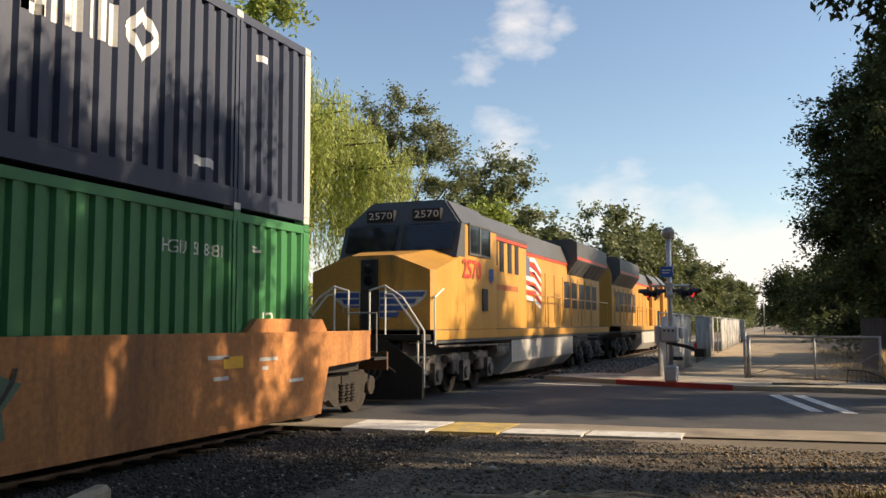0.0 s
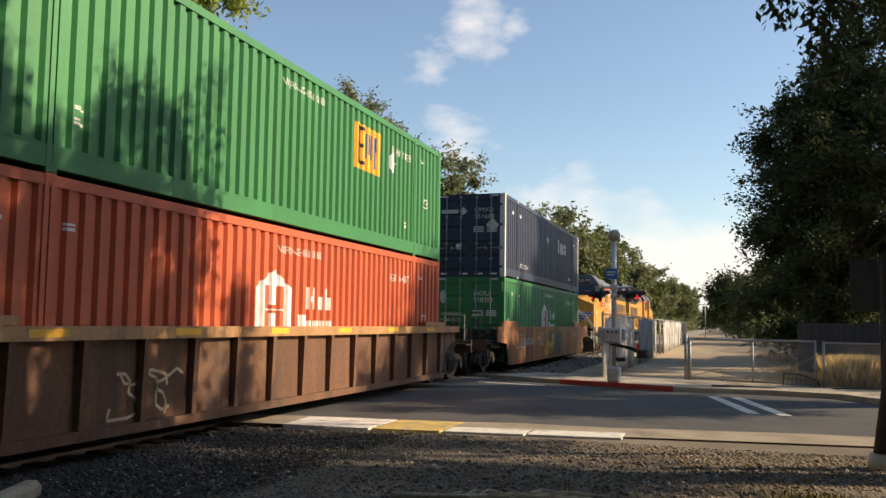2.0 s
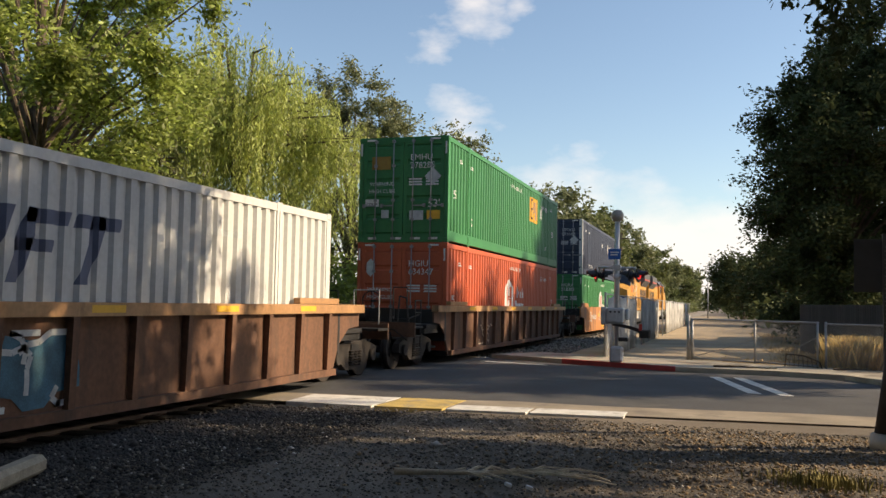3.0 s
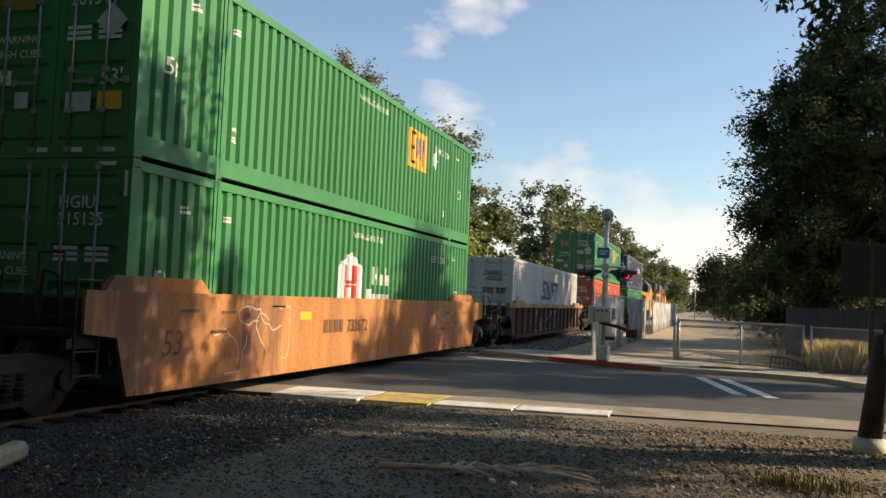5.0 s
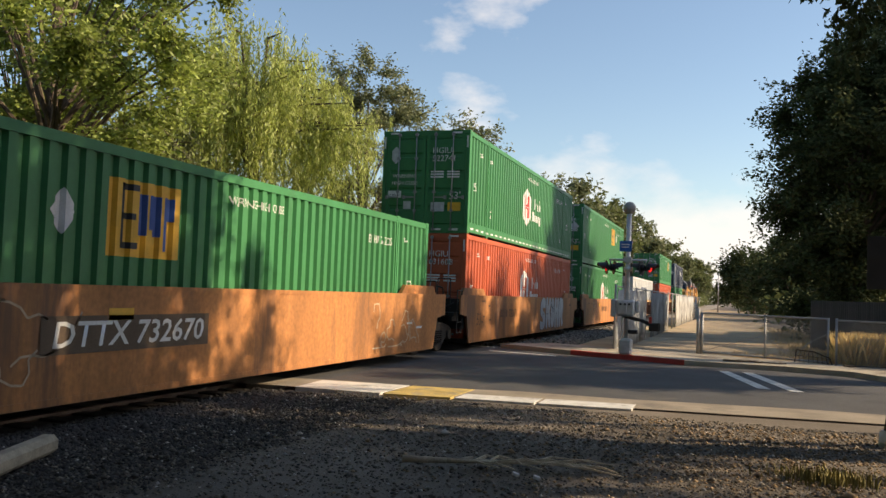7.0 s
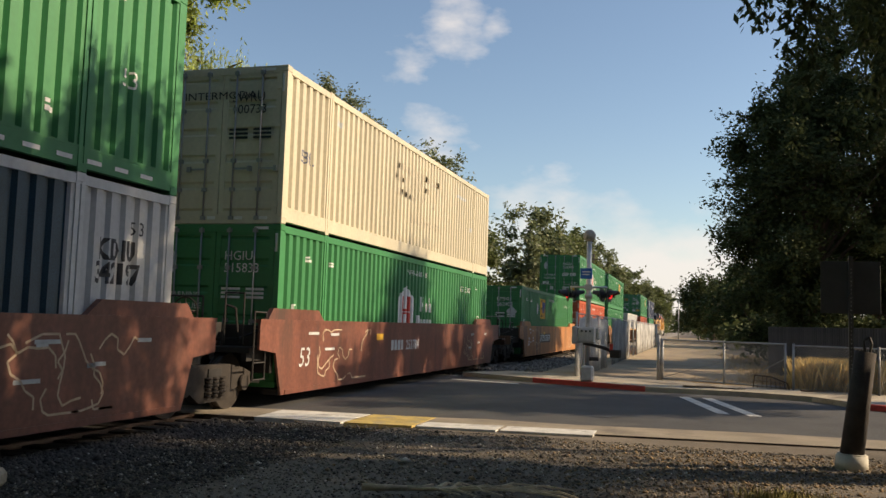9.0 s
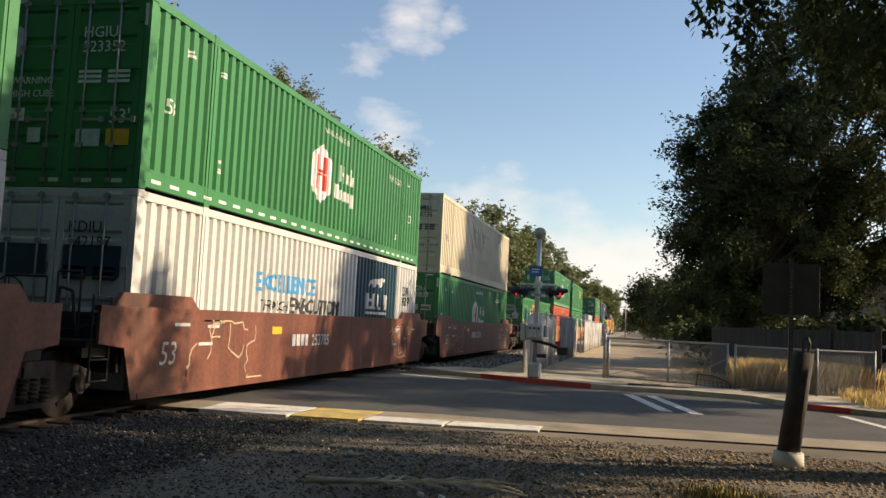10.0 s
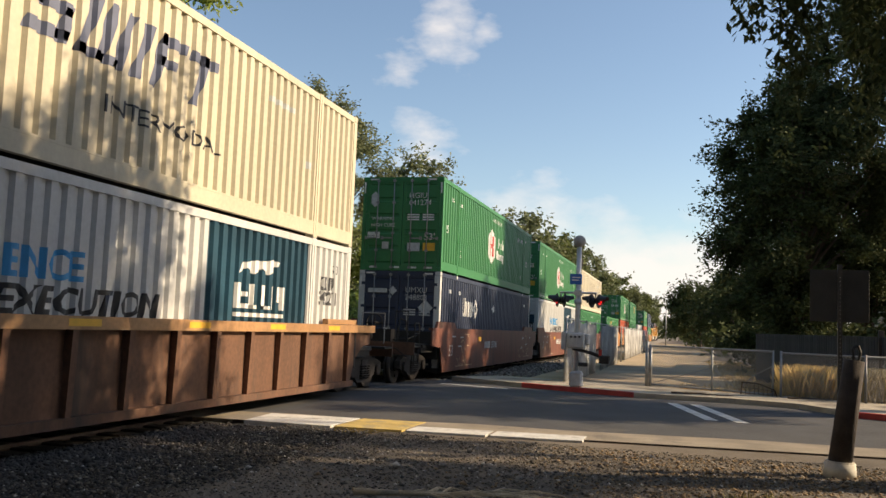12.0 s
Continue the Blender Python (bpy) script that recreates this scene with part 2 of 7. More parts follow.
def prism(bm, outline, axis, a, b):
    """Extrudes a 2D outline along an axis ('x': outline in y, z; 'y': in x, z; 'z': in x, y) from a to b."""
    def at(p, h):
        return {"x": (h, p[0], p[1]), "y": (p[0], h, p[1]), "z": (p[0], p[1], h)}[axis]
    lo, hi = [bm.verts.new(at(p, a)) for p in outline], [bm.verts.new(at(p, b)) for p in outline]
    n = len(outline)
    bm.faces.new(lo[::-1])
    bm.faces.new(hi)
    for i in range(n):
        bm.faces.new((lo[i], lo[(i + 1) % n], hi[(i + 1) % n], hi[i]))
    return bm


def finish(bm):
    bmesh.ops.recalc_face_normals(bm, faces=bm.faces[:])
    return bm


def mesh_of(name, bm, material, normals=True):
    if normals:
        finish(bm)
    me = bpy.data.meshes.new(name)
    bm.to_mesh(me)
    bm.free()
    me.materials.append(material)
    return me


def part(name, bm, material, parent=None, label="", m=None):
    ob = new(name, mesh_of(name, bm, material))
    if parent is not None:
        ob.parent = parent
    if m is not None:
        ob.matrix_basis = m
    return tagged(ob, label) if label else ob


def again(ob, parent, m):
    o = new(ob.name.split(".")[0], ob.data)
    o.parent, o.matrix_basis = parent, m
    if "label" in ob:
        o["label"] = ob["label"]
    return o


def thing(name, label, category, group="", kind="", at=(0, 0, 0)):
    e = new(name)
    e.empty_display_size = 0.2
    e.location = at
    return tagged(e, label, category, group, kind)


def bm_text(s, size, width=None, shear=0.0, align="LEFT", bold=0.0):
    """Letters as a flat bmesh in x, z, with the built-in font."""
    cu = bpy.data.curves.new("letters", "FONT")
    cu.body, cu.size, cu.align_x, cu.shear, cu.offset = s, size, align, shear, bold
    cu.resolution_u = 2
    ob = bpy.data.objects.new("letters", cu)
    me = ob.to_mesh()
    bm = bmesh.new()
    bm.from_mesh(me)
    ob.to_mesh_clear()
    bpy.data.objects.remove(ob)
    bpy.data.curves.remove(cu)
    if width:
        xs = [v.co.x for v in bm.verts]
        k = width / (max(xs) - min(xs))
        for v in bm.verts:
            v.co.x *= k
    return bm


def merge(into, bm, m):
    me = bpy.data.meshes.new("tmp")
    bm.to_mesh(me)
    bm.free()
    me.transform(m)
    into.from_mesh(me)
    bpy.data.meshes.remove(me)
    return into

# ---- ground ----
TRACK = -8.11          # middle of the track


def quad_sheet(name, pts, z, material, thick=0.0, parent=None):
    bm = bmesh.new()
    if thick:
        prism(bm, pts, "z", z - thick, z)
    else:
        bm.faces.new([bm.verts.new((x, y, z)) for x, y in pts])
    return part(name, bm, material, parent)


def near_y(x):
    return 12.35 + 0.11 * (x + 2)


FAR_KERB = [(-30, 27.0), (-12, 25.7), (-6.3, 24.6), (-4.0, 23.4), (-0.9, 21.95), (1.5, 21.9), (2.9, 21.4), (3.8, 19.7), (5.0, 19.0), (6.5, 18.0), (12.0, 16.9), (60, 15)]


def far_y(x):
    for (xa, ya), (xb, yb) in zip(FAR_KERB[:-1], FAR_KERB[1:]):
        if xa <= x <= xb:
            return ya + (yb - ya) * (x - xa) / (xb - xa)
    return FAR_KERB[-1][1]


def build_ground():
    bm = bmesh.new()
    xs = [-2500, -400, -100, -50] + [-30 + i * 1.0 for i in range(61)] + [50, 100, 400, 2500]
    ys = [-2500, -300, -60] + [-20 + i * 1.0 for i in range(75)] + [80, 150, 400, 2500]
    grid = []
    for x in xs:
        row = []
        for y in ys:
            z = -0.02
            if -5.6 < x < 30 and -20 < y < 11:
                z += 0.035 * noise.noise((x * 0.5, y * 0.5, 3.0))
            if abs(x - TRACK) < 3.2:
                z = -0.2
            row.append(bm.verts.new((x, y, z)))
        grid.append(row)
    for i in range(len(xs) - 1):
        for j in range(len(ys) - 1):
            bm.faces.new((grid[i][j], grid[i + 1][j], grid[i + 1][j + 1], grid[i][j + 1])).smooth = True
    g = part("ground", bm, EARTH)
    tagged(g, "dusty grey-brown gravel and bare earth", "ground", kind="structure")
    # the street
    xs = [-30 + i * 1.5 for i in range(61)]
    bm = bmesh.new()
    rows = [(bm.verts.new((x, near_y(x) + 1.1, 0.0)), bm.verts.new((x, far_y(x), 0.0))) for x in xs]
    for a, b in zip(rows[:-1], rows[1:]):
        bm.faces.new((a[0], b[0], b[1], a[1]))
    tagged(part("road", bm, ASPHALT), "dark worn asphalt street crossing the railway track", "road", kind="structure")
    bm = bmesh.new()
    rows = [(bm.verts.new((x, near_y(x) - 0.05, 0.006)), bm.verts.new((x, near_y(x) + 1.15 + 0.12 * math.sin(x * 1.7), 0.006))) for x in xs]
    for a, b in zip(rows[:-1], rows[1:]):
        bm.faces.new((a[0], b[0], b[1], a[1]))
    tagged(part("road_shoulder", bm, TANROAD), "dusty tan road shoulder beside the street", "road shoulder", kind="structure")
    # far pavement and kerb, a real step
    bm = bmesh.new()
    pts = [p for p in FAR_KERB if p[0] > -6.4]
    out = pts + [(60, 17.5), (12, 20.3), (5, 23.2), (-1, 25.3), (-5.2, 26.6)]
    prism(bm, out, "z", -0.05, 0.12)
    tagged(part("pavement", bm, PAVE), "pale worn concrete pavement with a low kerb", "pavement", kind="structure")
    for seg in ((-4.0, -0.9), (3.7, 4.6)):
        bm = bmesh.new()
        steps = [seg[0] + (seg[1] - seg[0]) * i / 6 for i in range(7)]
        ol = [(x, far_y(x) - 0.012) for x in steps] + [(x, far_y(x) + 0.16) for x in steps[::-1]]
        prism(bm, ol, "z", 0.0, 0.126)
        tagged(part("kerb", bm, REDKERB), "red painted kerb at the pavement edge", "kerb", kind="structure")


def strip(name, pts, material, z, label):
    return tagged(quad_sheet(name, pts, z, material), label, "road marking", kind="structure")


def build_markings():
    # white slabs and tactile yellow field along the near side of the street
    for x0, x1, m, lab in ((-6.3, -4.85, WHITELINE, "white painted concrete slab"), (-4.83, -3.75, YELLOWLINE, "worn yellow tactile slab"),
                           (-3.73, -2.50, WHITELINE, "white painted concrete slab"), (-2.48, -1.1, WHITELINE, "white painted concrete slab")):
        bm = bmesh.new()
        taper = 0.55 if x0 < -6 else 0.0
        w = 1.30 if x0 < -3.75 else 0.62
        prism(bm, [(x0 + 0.02, near_y(x0) - 0.25 + taper * 0.2), (x1 - 0.02, near_y(x1) - 0.25), (x1 - 0.02, near_y(x1) - 0.25 + w), (x0 + 0.02 - taper * 0.2, near_y(x0) - 0.25 + w)], "z", -0.06, 0.014)
        tagged(part("kerb_slab", bm, m), lab + " along the street edge", "slab", group="slabs along the street", kind="structure")
    for x0, y0, x1, y1, w in ((0.05, 20.7, 0.82, 16.9, 0.24), (0.56, 20.75, 1.38, 16.75, 0.24)):
        strip("lane_marking", [(x0 - w / 2, y0), (x1 - w / 2, y1), (x1 + w / 2, y1), (x0 + w / 2, y0)], WHITELINE, 0.008, "white painted stripe on dark asphalt")
    strip("lane_marking", [(4.2, 18.6), (4.75, 15.6), (4.95, 15.6), (4.4, 18.6)], WHITELINE, 0.008, "white painted stripe on dark asphalt")
    strip("stop_line", [(-6.2, 22.9), (-4.2, 22.3), (-4.2, 22.5), (-6.2, 23.1)], WHITELINE, 0.008, "white painted line on dark asphalt")


def build_track():
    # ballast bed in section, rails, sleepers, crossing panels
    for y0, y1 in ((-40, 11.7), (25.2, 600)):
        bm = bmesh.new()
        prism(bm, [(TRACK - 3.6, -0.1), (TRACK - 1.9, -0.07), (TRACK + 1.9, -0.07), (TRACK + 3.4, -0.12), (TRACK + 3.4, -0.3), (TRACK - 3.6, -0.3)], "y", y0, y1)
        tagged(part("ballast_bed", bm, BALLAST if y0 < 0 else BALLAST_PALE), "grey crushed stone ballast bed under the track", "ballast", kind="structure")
    for s in (-1, 1):
        bm = bmesh.new()
        x = TRACK + s * 0.7525
        prism(bm, [(x - 0.07, -0.17), (x + 0.07, -0.17), (x + 0.07, -0.155), (x + 0.012, -0.14), (x + 0.012, -0.045), (x + 0.036, -0.035), (x + 0.036, -0.004), (x + 0.028, 0.0), (x - 0.028, 0.0), (x - 0.036, -0.004), (x - 0.036, -0.035), (x - 0.012, -0.045), (x - 0.012, -0.14), (x - 0.07, -0.155)], "y", -40, 600)
        tagged(part("rail", bm, RAILTOP), "rust-brown steel running rail with worn top", "rail", group="rails", kind="structure")
    y = -3.0
    first = None
    while y < 60:
        if not 11.6 < y < 25.2:
            if first is None:
                first = tagged(part("sleeper", soft_box(-1.3, 1.3, -0.11, 0.11, -0.29, -0.14, 0.012), WOODDARK), "dark timber railway sleeper in ballast", "sleeper", group="sleepers")
                first.location = (TRACK, y, 0.1)
            else:
                copy_thing(first, pose(TRACK, y, 0.1))
        y += 0.53
    panel = None
    for i in range(6):
        for x0, x1 in ((-1.75, -0.83), (-0.62, 0.62), (0.83, 1.55)):
            y0 = 11.9 + i * 2.2
            o = tagged(part("crossing_panel", soft_box(x0, x1, 0.012, 2.188, -0.12, -0.002, 0.008), CONCRETE), "pale precast concrete crossing panel between the rails", "crossing panel", group="crossing panels", kind="structure")
            o.location = (TRACK, y0, 0)


def stones(name, n, region, size, material, seed, z):
    """Loose stones: small squashed polyhedra in one mesh."""
    rng = np.random.default_rng(seed)
    octa = np.array([(1, 0, 0), (0, 1, 0), (-1, 0, 0), (0, -1, 0), (0, 0, 1), (0, 0, -0.6)], float)
    tri = np.array([(0, 1, 4), (1, 2, 4), (2, 3, 4), (3, 0, 4), (1, 0, 5), (2, 1, 5), (3, 2, 5), (0, 3, 5)])
    x, y = region(rng, n)
    r = size * np.exp(rng.normal(0, 0.4, n))
    v = octa[None] * (1 + rng.uniform(-0.35, 0.35, (n, 6, 3)))
    v = v * r[:, None, None] * np.array([1, 0.85, 0.6])
    a = rng.uniform(0, 6.28, n)
    c, s = np.cos(a)[:, None], np.sin(a)[:, None]
    vx, vy = v[..., 0] * c - v[..., 1] * s, v[..., 0] * s + v[..., 1] * c
    P = np.stack([vx + x[:, None], vy + y[:, None], v[..., 2] + z + r[:, None] * 0.15], -1).reshape(-1, 3)
    F = (tri[None] + (np.arange(n) * 6)[:, None, None]).reshape(-1, 3)
    return new(name, raw_mesh(name, P, F, material))


def raw_mesh(name, P, F, material):
    me = bpy.data.meshes.new(name)
    k = F.shape[1]
    me.vertices.add(len(P))
    me.vertices.foreach_set("co", np.ascontiguousarray(P, dtype=np.float32).ravel())
    me.loops.add(F.size)
    me.loops.foreach_set("vertex_index", np.ascontiguousarray(F, dtype=np.int32).ravel())
    me.polygons.add(len(F))
    me.polygons.foreach_set("loop_start", np.arange(0, F.size, k, dtype=np.int32))
    me.update(calc_edges=True)
    me.materials.append(material)
    return me


build_ground()
build_markings()
build_track()

# ---- trees ----


def leaf_quads(C, size, rng, droop=0.0, narrow=0.45):
    """Small bent leaves at the points C."""
    n = len(C)
    d = rng.normal(0, 1, (n, 3))
    d[:, 2] = d[:, 2] * 0.6 - droop
    d /= np.linalg.norm(d, axis=1)[:, None]
    u = np.cross(d, rng.normal(0, 1, (n, 3)))
    u /= np.linalg.norm(u, axis=1)[:, None] + 1e-9
    L = size * rng.uniform(0.6, 1.4, n)[:, None]
    w = L * narrow
    P = np.stack([C, C + d * L * 0.5 + u * w * 0.5, C + d * L, C + d * L * 0.5 - u * w * 0.5], 1).reshape(-1, 3)
    F = np.arange(4 * n).reshape(n, 4)
    return P, F


def tree(name, at, height, spread, trunk_r, material, leaves, leaf, seed, label, base=0.35, clumps=60, clump_r=1.1, droop=0.2, hang=0.0, squash=1.0, lean=(0, 0), narrow=0.45, category="tree", twigs=9):
    """Tapered trunk, forking limbs, and a crown of leaf clumps that sit at the limb ends with gaps between."""
    rng = np.random.default_rng(seed)
    t = thing(name, label, category, at=at)
    bm = bmesh.new()
    z0 = height * base
    top = Vector((lean[0], lean[1], height * 0.8))
    pts = [Vector((0, 0, -0.15)), Vector((lean[0] * 0.2 + rng.normal(0, 0.1), lean[1] * 0.2 + rng.normal(0, 0.1), z0 * 0.6)), Vector((lean[0] * 0.45, lean[1] * 0.45, z0 + 0.2 * height)), top]
    rad = [trunk_r * 1.25, trunk_r * 0.85, trunk_r * 0.55, trunk_r * 0.12]
    for i in range(3):
        tube(bm, pts[i], pts[i + 1], rad[i], rad[i + 1], seg=9)
    cc = Vector((lean[0] * 0.7, lean[1] * 0.7, (z0 + height) / 2))
    half = (height - z0) / 2
    C = []
    for i in range(clumps):
        while True:
            p = rng.uniform(-1, 1, 3)
            q = np.linalg.norm(p)
            if 0.35 < q < 1.0:
                break
        wob = 0.82 + 0.3 * noise.noise((p[0] * 2 + seed, p[1] * 2, p[2] * 2))
        c = Vector((cc.x + p[0] * spread * wob, cc.y + p[1] * spread * wob, cc.z + p[2] * half * squash))
        C.append(c)
    for i, c in enumerate(C):
        f = min(1.0, max(0.12, (c.z - z0 * 0.8) / (height * 0.9)))
        start = pts[1].lerp(pts[3], f * 0.6)
        mid = start.lerp(c, 0.55) + Vector((0, 0, 0.06 * height * (1 - f)))
        if i % 2 == 0 or len(C) < 40:
            r = trunk_r * 0.26 * (1 - 0.6 * f)
            tube(bm, start, mid, r, r * 0.6, seg=6, caps=False)
            tube(bm, mid, c, r * 0.6, r * 0.15, seg=5, caps=False)
    A = np.array([tuple(c) for c in C])
    # every clump is a spray of twigs that point outwards; leaves sit along the twigs
    out = A - np.array(cc)
    out /= np.linalg.norm(out, axis=1)[:, None] + 1e-9
    D = rng.normal(0, 1, (len(A), twigs, 3))
    D /= np.linalg.norm(D, axis=2)[:, :, None]
    D = D + 0.45 * out[:, None, :]
    D[:, :, 2] *= 0.8
    D *= (clump_r * rng.uniform(0.5, 1.35, len(A)))[:, None, None] * rng.uniform(0.6, 1.35, (len(A), twigs))[:, :, None]
    if leaf < 0.25:
        for i in range(len(A)):
            for j in range(0, twigs, 2):
                tube(bm, A[i], A[i] + D[i, j] * 0.9, 0.018, 0.006, seg=3, caps=False)
    part("trunk", bm, BARK, t)
    k, j = rng.integers(0, len(A), leaves), rng.integers(0, twigs, leaves)
    u = rng.random(leaves) ** 0.7
    P = A[k] + D[k, j] * u[:, None] + rng.normal(0, 1, (leaves, 3)) * clump_r * (0.06 + 0.13 * u[:, None])
    if hang:
        sel = rng.random(leaves) < 0.8
        ks, js, n = k[sel], j[sel], int(sel.sum())
        drop = hang * rng.uniform(0.3, 1.0, (len(A), twigs))[ks, js] * rng.random(n)
        P[sel] = A[ks] + D[ks, js] * (0.55 + 0.45 * rng.random(n))[:, None] + rng.normal(0, 0.07, (n, 3))
        P[sel, 2] -= drop
    V, F = leaf_quads(P, leaf, rng, droop, narrow)
    me = raw_mesh("crown", V, F, material)
    o = new("crown", me)
    o.parent = t
    return t


def willow(name, at, height, spread, seed, label, strands=900, per=70, leaf=0.17, material=None):
    """Weeping crown: limbs arch out and long leafy strands hang from them."""
    rng = np.random.default_rng(seed)
    t = thing(name, label, "tree", at=at)
    bm = bmesh.new()
    tube(bm, (0, 0, -0.1), (0.2, 0.1, height * 0.35), 0.42, 0.3, seg=9)
    tube(bm, (0.2, 0.1, height * 0.35), (0.1, 0, height * 0.72), 0.3, 0.06, seg=8)
    pts = []
    for i in range(44):
        a = i * 2.4 + rng.normal(0, 0.2)
        r = spread * rng.uniform(0.35, 1.0)
        zt = height * (0.97 - 0.30 * (r / spread) ** 2) * rng.uniform(0.8, 1.0)
        s = Vector((0.15, 0, height * rng.uniform(0.4, 0.75)))
        m = Vector((r * 0.5 * math.cos(a), r * 0.5 * math.sin(a), zt * 0.98))
        e = Vector((r * math.cos(a), r * math.sin(a), zt * 0.97))
        tube(bm, s, m, 0.07, 0.045, seg=6, caps=False)
        tube(bm, m, e, 0.06, 0.02, seg=5, caps=False)
        pts.append((m, e))
    part("trunk", bm, BARK, t)
    P = []
    for i in range(strands):
        m, e = pts[rng.integers(0, len(pts))]
        s = m.lerp(e, float(rng.uniform(-0.25, 1.1))) + Vector(rng.normal(0, 0.40, 3)) + Vector((0, 0, 0.35))
        L = rng.uniform(1.2, 5.2) if rng.random() < 0.8 else rng.uniform(4, 7.5)
        L = min(L, s.z - 1.2)
        u = np.linspace(0, 1, per)
        sway = rng.normal(0, 0.22, 2)
        q = np.stack([s.x + sway[0] * u ** 2 + rng.normal(0, 0.05, per), s.y + sway[1] * u ** 2 + rng.normal(0, 0.05, per), s.z - L * u], 1)
        P.append(q)
    V, F = leaf_quads(np.concatenate(P), leaf, rng, droop=2.2, narrow=0.26)
    o = new("crown", raw_mesh("crown", V, F, material or LEAF_WILLOW))
    o.parent = t
    return t


def build_trees():
    tree("broadleaf_tree", (-19.5, 20.5, -0.1), 17.0, 6.6, 0.42, LEAF_MIX, 78000, 0.19, 3, "tall broadleaf tree with yellow-green leaves beyond the track", base=0.16, clumps=105, clump_r=1.15, narrow=0.42, twigs=10)
    tree("broadleaf_tree", (-26, 26, -0.1), 15, 5.5, 0.4, LEAF_MIX, 24000, 0.32, 13, "tall broadleaf tree with olive-green leaves beyond the track", base=0.2, clumps=70, clump_r=1.4)
    willow("willow_tree", (-20.4, 33.5, -0.1), 14.6, 5.8, 5, "weeping willow with long yellow-green hanging strands", strands=1500, per=62, leaf=0.19)
    # this willow's shade is in its colour: darker leaf material than the other
    willow("willow_tree", (-21.5, 27.5, -0.1), 8.6, 3.4, 15, "small weeping willow, hanging strands darkened in colour for shade", strands=620, per=60, leaf=0.19, material=LEAF_ROW)
    tree("grey_tree", (-20.3, 46, -0.1), 15.8, 4.1, 0.4, LEAF_GREY, 34000, 0.21, 8, "tall grey-green tree with an open feathery crown", base=0.2, clumps=66, clump_r=1.05, twigs=7)
    tree("grey_tree", (-19.5, 62, -0.1), 14.0, 3.8, 0.36, LEAF_GREY, 19000, 0.30, 9, "slender open tree with sparse grey-green foliage", base=0.42, clumps=40, clump_r=1.25, twigs=7)
    tree("round_tree", (-17.5, 52, -0.1), 9.5, 4.2, 0.3, LEAF_MIX, 18000, 0.30, 19, "round green tree beside the railway", base=0.15, clumps=60, clump_r=1.3)
    row = [(-15.5, 84, 13.5, 4.2), (-14.5, 97, 12.6, 4.4), (-15.5, 112, 14.2, 5), (-14.2, 130, 13.6, 5), (-15, 150, 14, 5.4), (-14, 172, 13.5, 5.4), (-14.5, 200, 14, 6), (-14, 235, 14, 7), (-13, 275, 14, 7), (-13, 330, 15, 8), (-20, 74, 11, 4.6)]
    for i, (x, y, h, s) in enumerate(row):
        tree("trackside_tree", (x, y, -0.1), h, s, 0.32, LEAF_ROW if i % 3 else LEAF_GREY, 13000, 0.36 + 0.001 * y, 30 + i, "dense green tree in the row beside the railway", base=0.14, clumps=60, clump_r=1.45, twigs=7)
    tree("dark_tree", (5.3, 41, -0.1), 13.0, 4.3, 0.42, LEAF_DARK, 120000, 0.19, 51, "large dense dark-green tree beside the dirt path", base=0.04, clumps=170, clump_r=1.1)
    tree("dark_tree", (9.0, 46, -0.1), 20.0, 6.0, 0.42, LEAF_DARK, 130000, 0.22, 52, "large dense dark-green tree behind the timber fence", base=0.10, clumps=170, clump_r=1.25)
    # added out of view, only to shade the near wagons and gravel
    tree("pepper_tree", (10.0, 8.0, -0.05), 11.8, 6.2, 0.5, LEAF_DARK, 44000, 0.20, 62, "unseen spreading tree with drooping dark-green foliage, added for shade", base=0.45, clumps=84, clump_r=0.95, droop=1.2, hang=1.0, narrow=0.36)
    tree("pepper_tree", (8.2, 12.2, -0.05), 10.7, 4.9, 0.5, LEAF_DARK, 90000, 0.135, 61, "spreading tree with drooping dark-green foliage over the street", base=0.46, clumps=72, clump_r=0.85, droop=1.3, hang=2.0, narrow=0.38, lean=(-3.7, -0.6))
    # unseen trees, added to shade the street and block the sky round the camera
    for i, (x, y, h, s) in enumerate(((19, 4, 11, 5), (15, -8, 14, 7), (3, -15, 20, 8), (-8, -14, 20, 8), (-18.5, 5, 19, 5.5), (-17, -9, 18, 7), (-1.5, -9.5, 19, 7.5), (7, -7, 17, 6.5), (-14.2, -2, 18, 5), (14, 1, 12, 5), (-14.8, 4.0, 19, 4.6))):
        tree("shade_tree", (x, y, -0.1), h, s, 0.45, LEAF_DARK, 20000, 0.5 if i > 1 else 0.36, 90 + i, "unseen broad tree added to block sky light and sun", base=0.22, clumps=70, clump_r=1.7)
    # more unseen trees, placed so their shadows fall on the wagons and road
    for i, (x, y, h, s, lo) in enumerate(((14.2, 24.0, 12.4, 3.3, 0.58), (13.4, 27.6, 13.8, 3.0, 0.64), (14.0, 33.5, 12.6, 3.6, 0.6), (13.8, 39.0, 13.8, 3.4, 0.6))):
        tree("street_tree", (x, y, -0.1), h, s, 0.35, LEAF_DARK, 20000, 0.20, 158 + i, "unseen tree with open dark-green crown, added to shade the train", base=lo, clumps=42, clump_r=0.95)
    far = [(2.5, 120, 9, 4.5), (6, 135, 9.5, 5), (10, 110, 10, 5), (1.5, 165, 9, 5), (14, 90, 12, 6), (5, 82, 8.5, 4)]
    for i, (x, y, h, s) in enumerate(far):
        tree("roadside_tree", (x, y, -0.1), h, s, 0.3, LEAF_DARK, 9000, 0.42, 70 + i, "dark leafy tree beside the far path", base=0.2, clumps=50, clump_r=1.4)


build_trees()


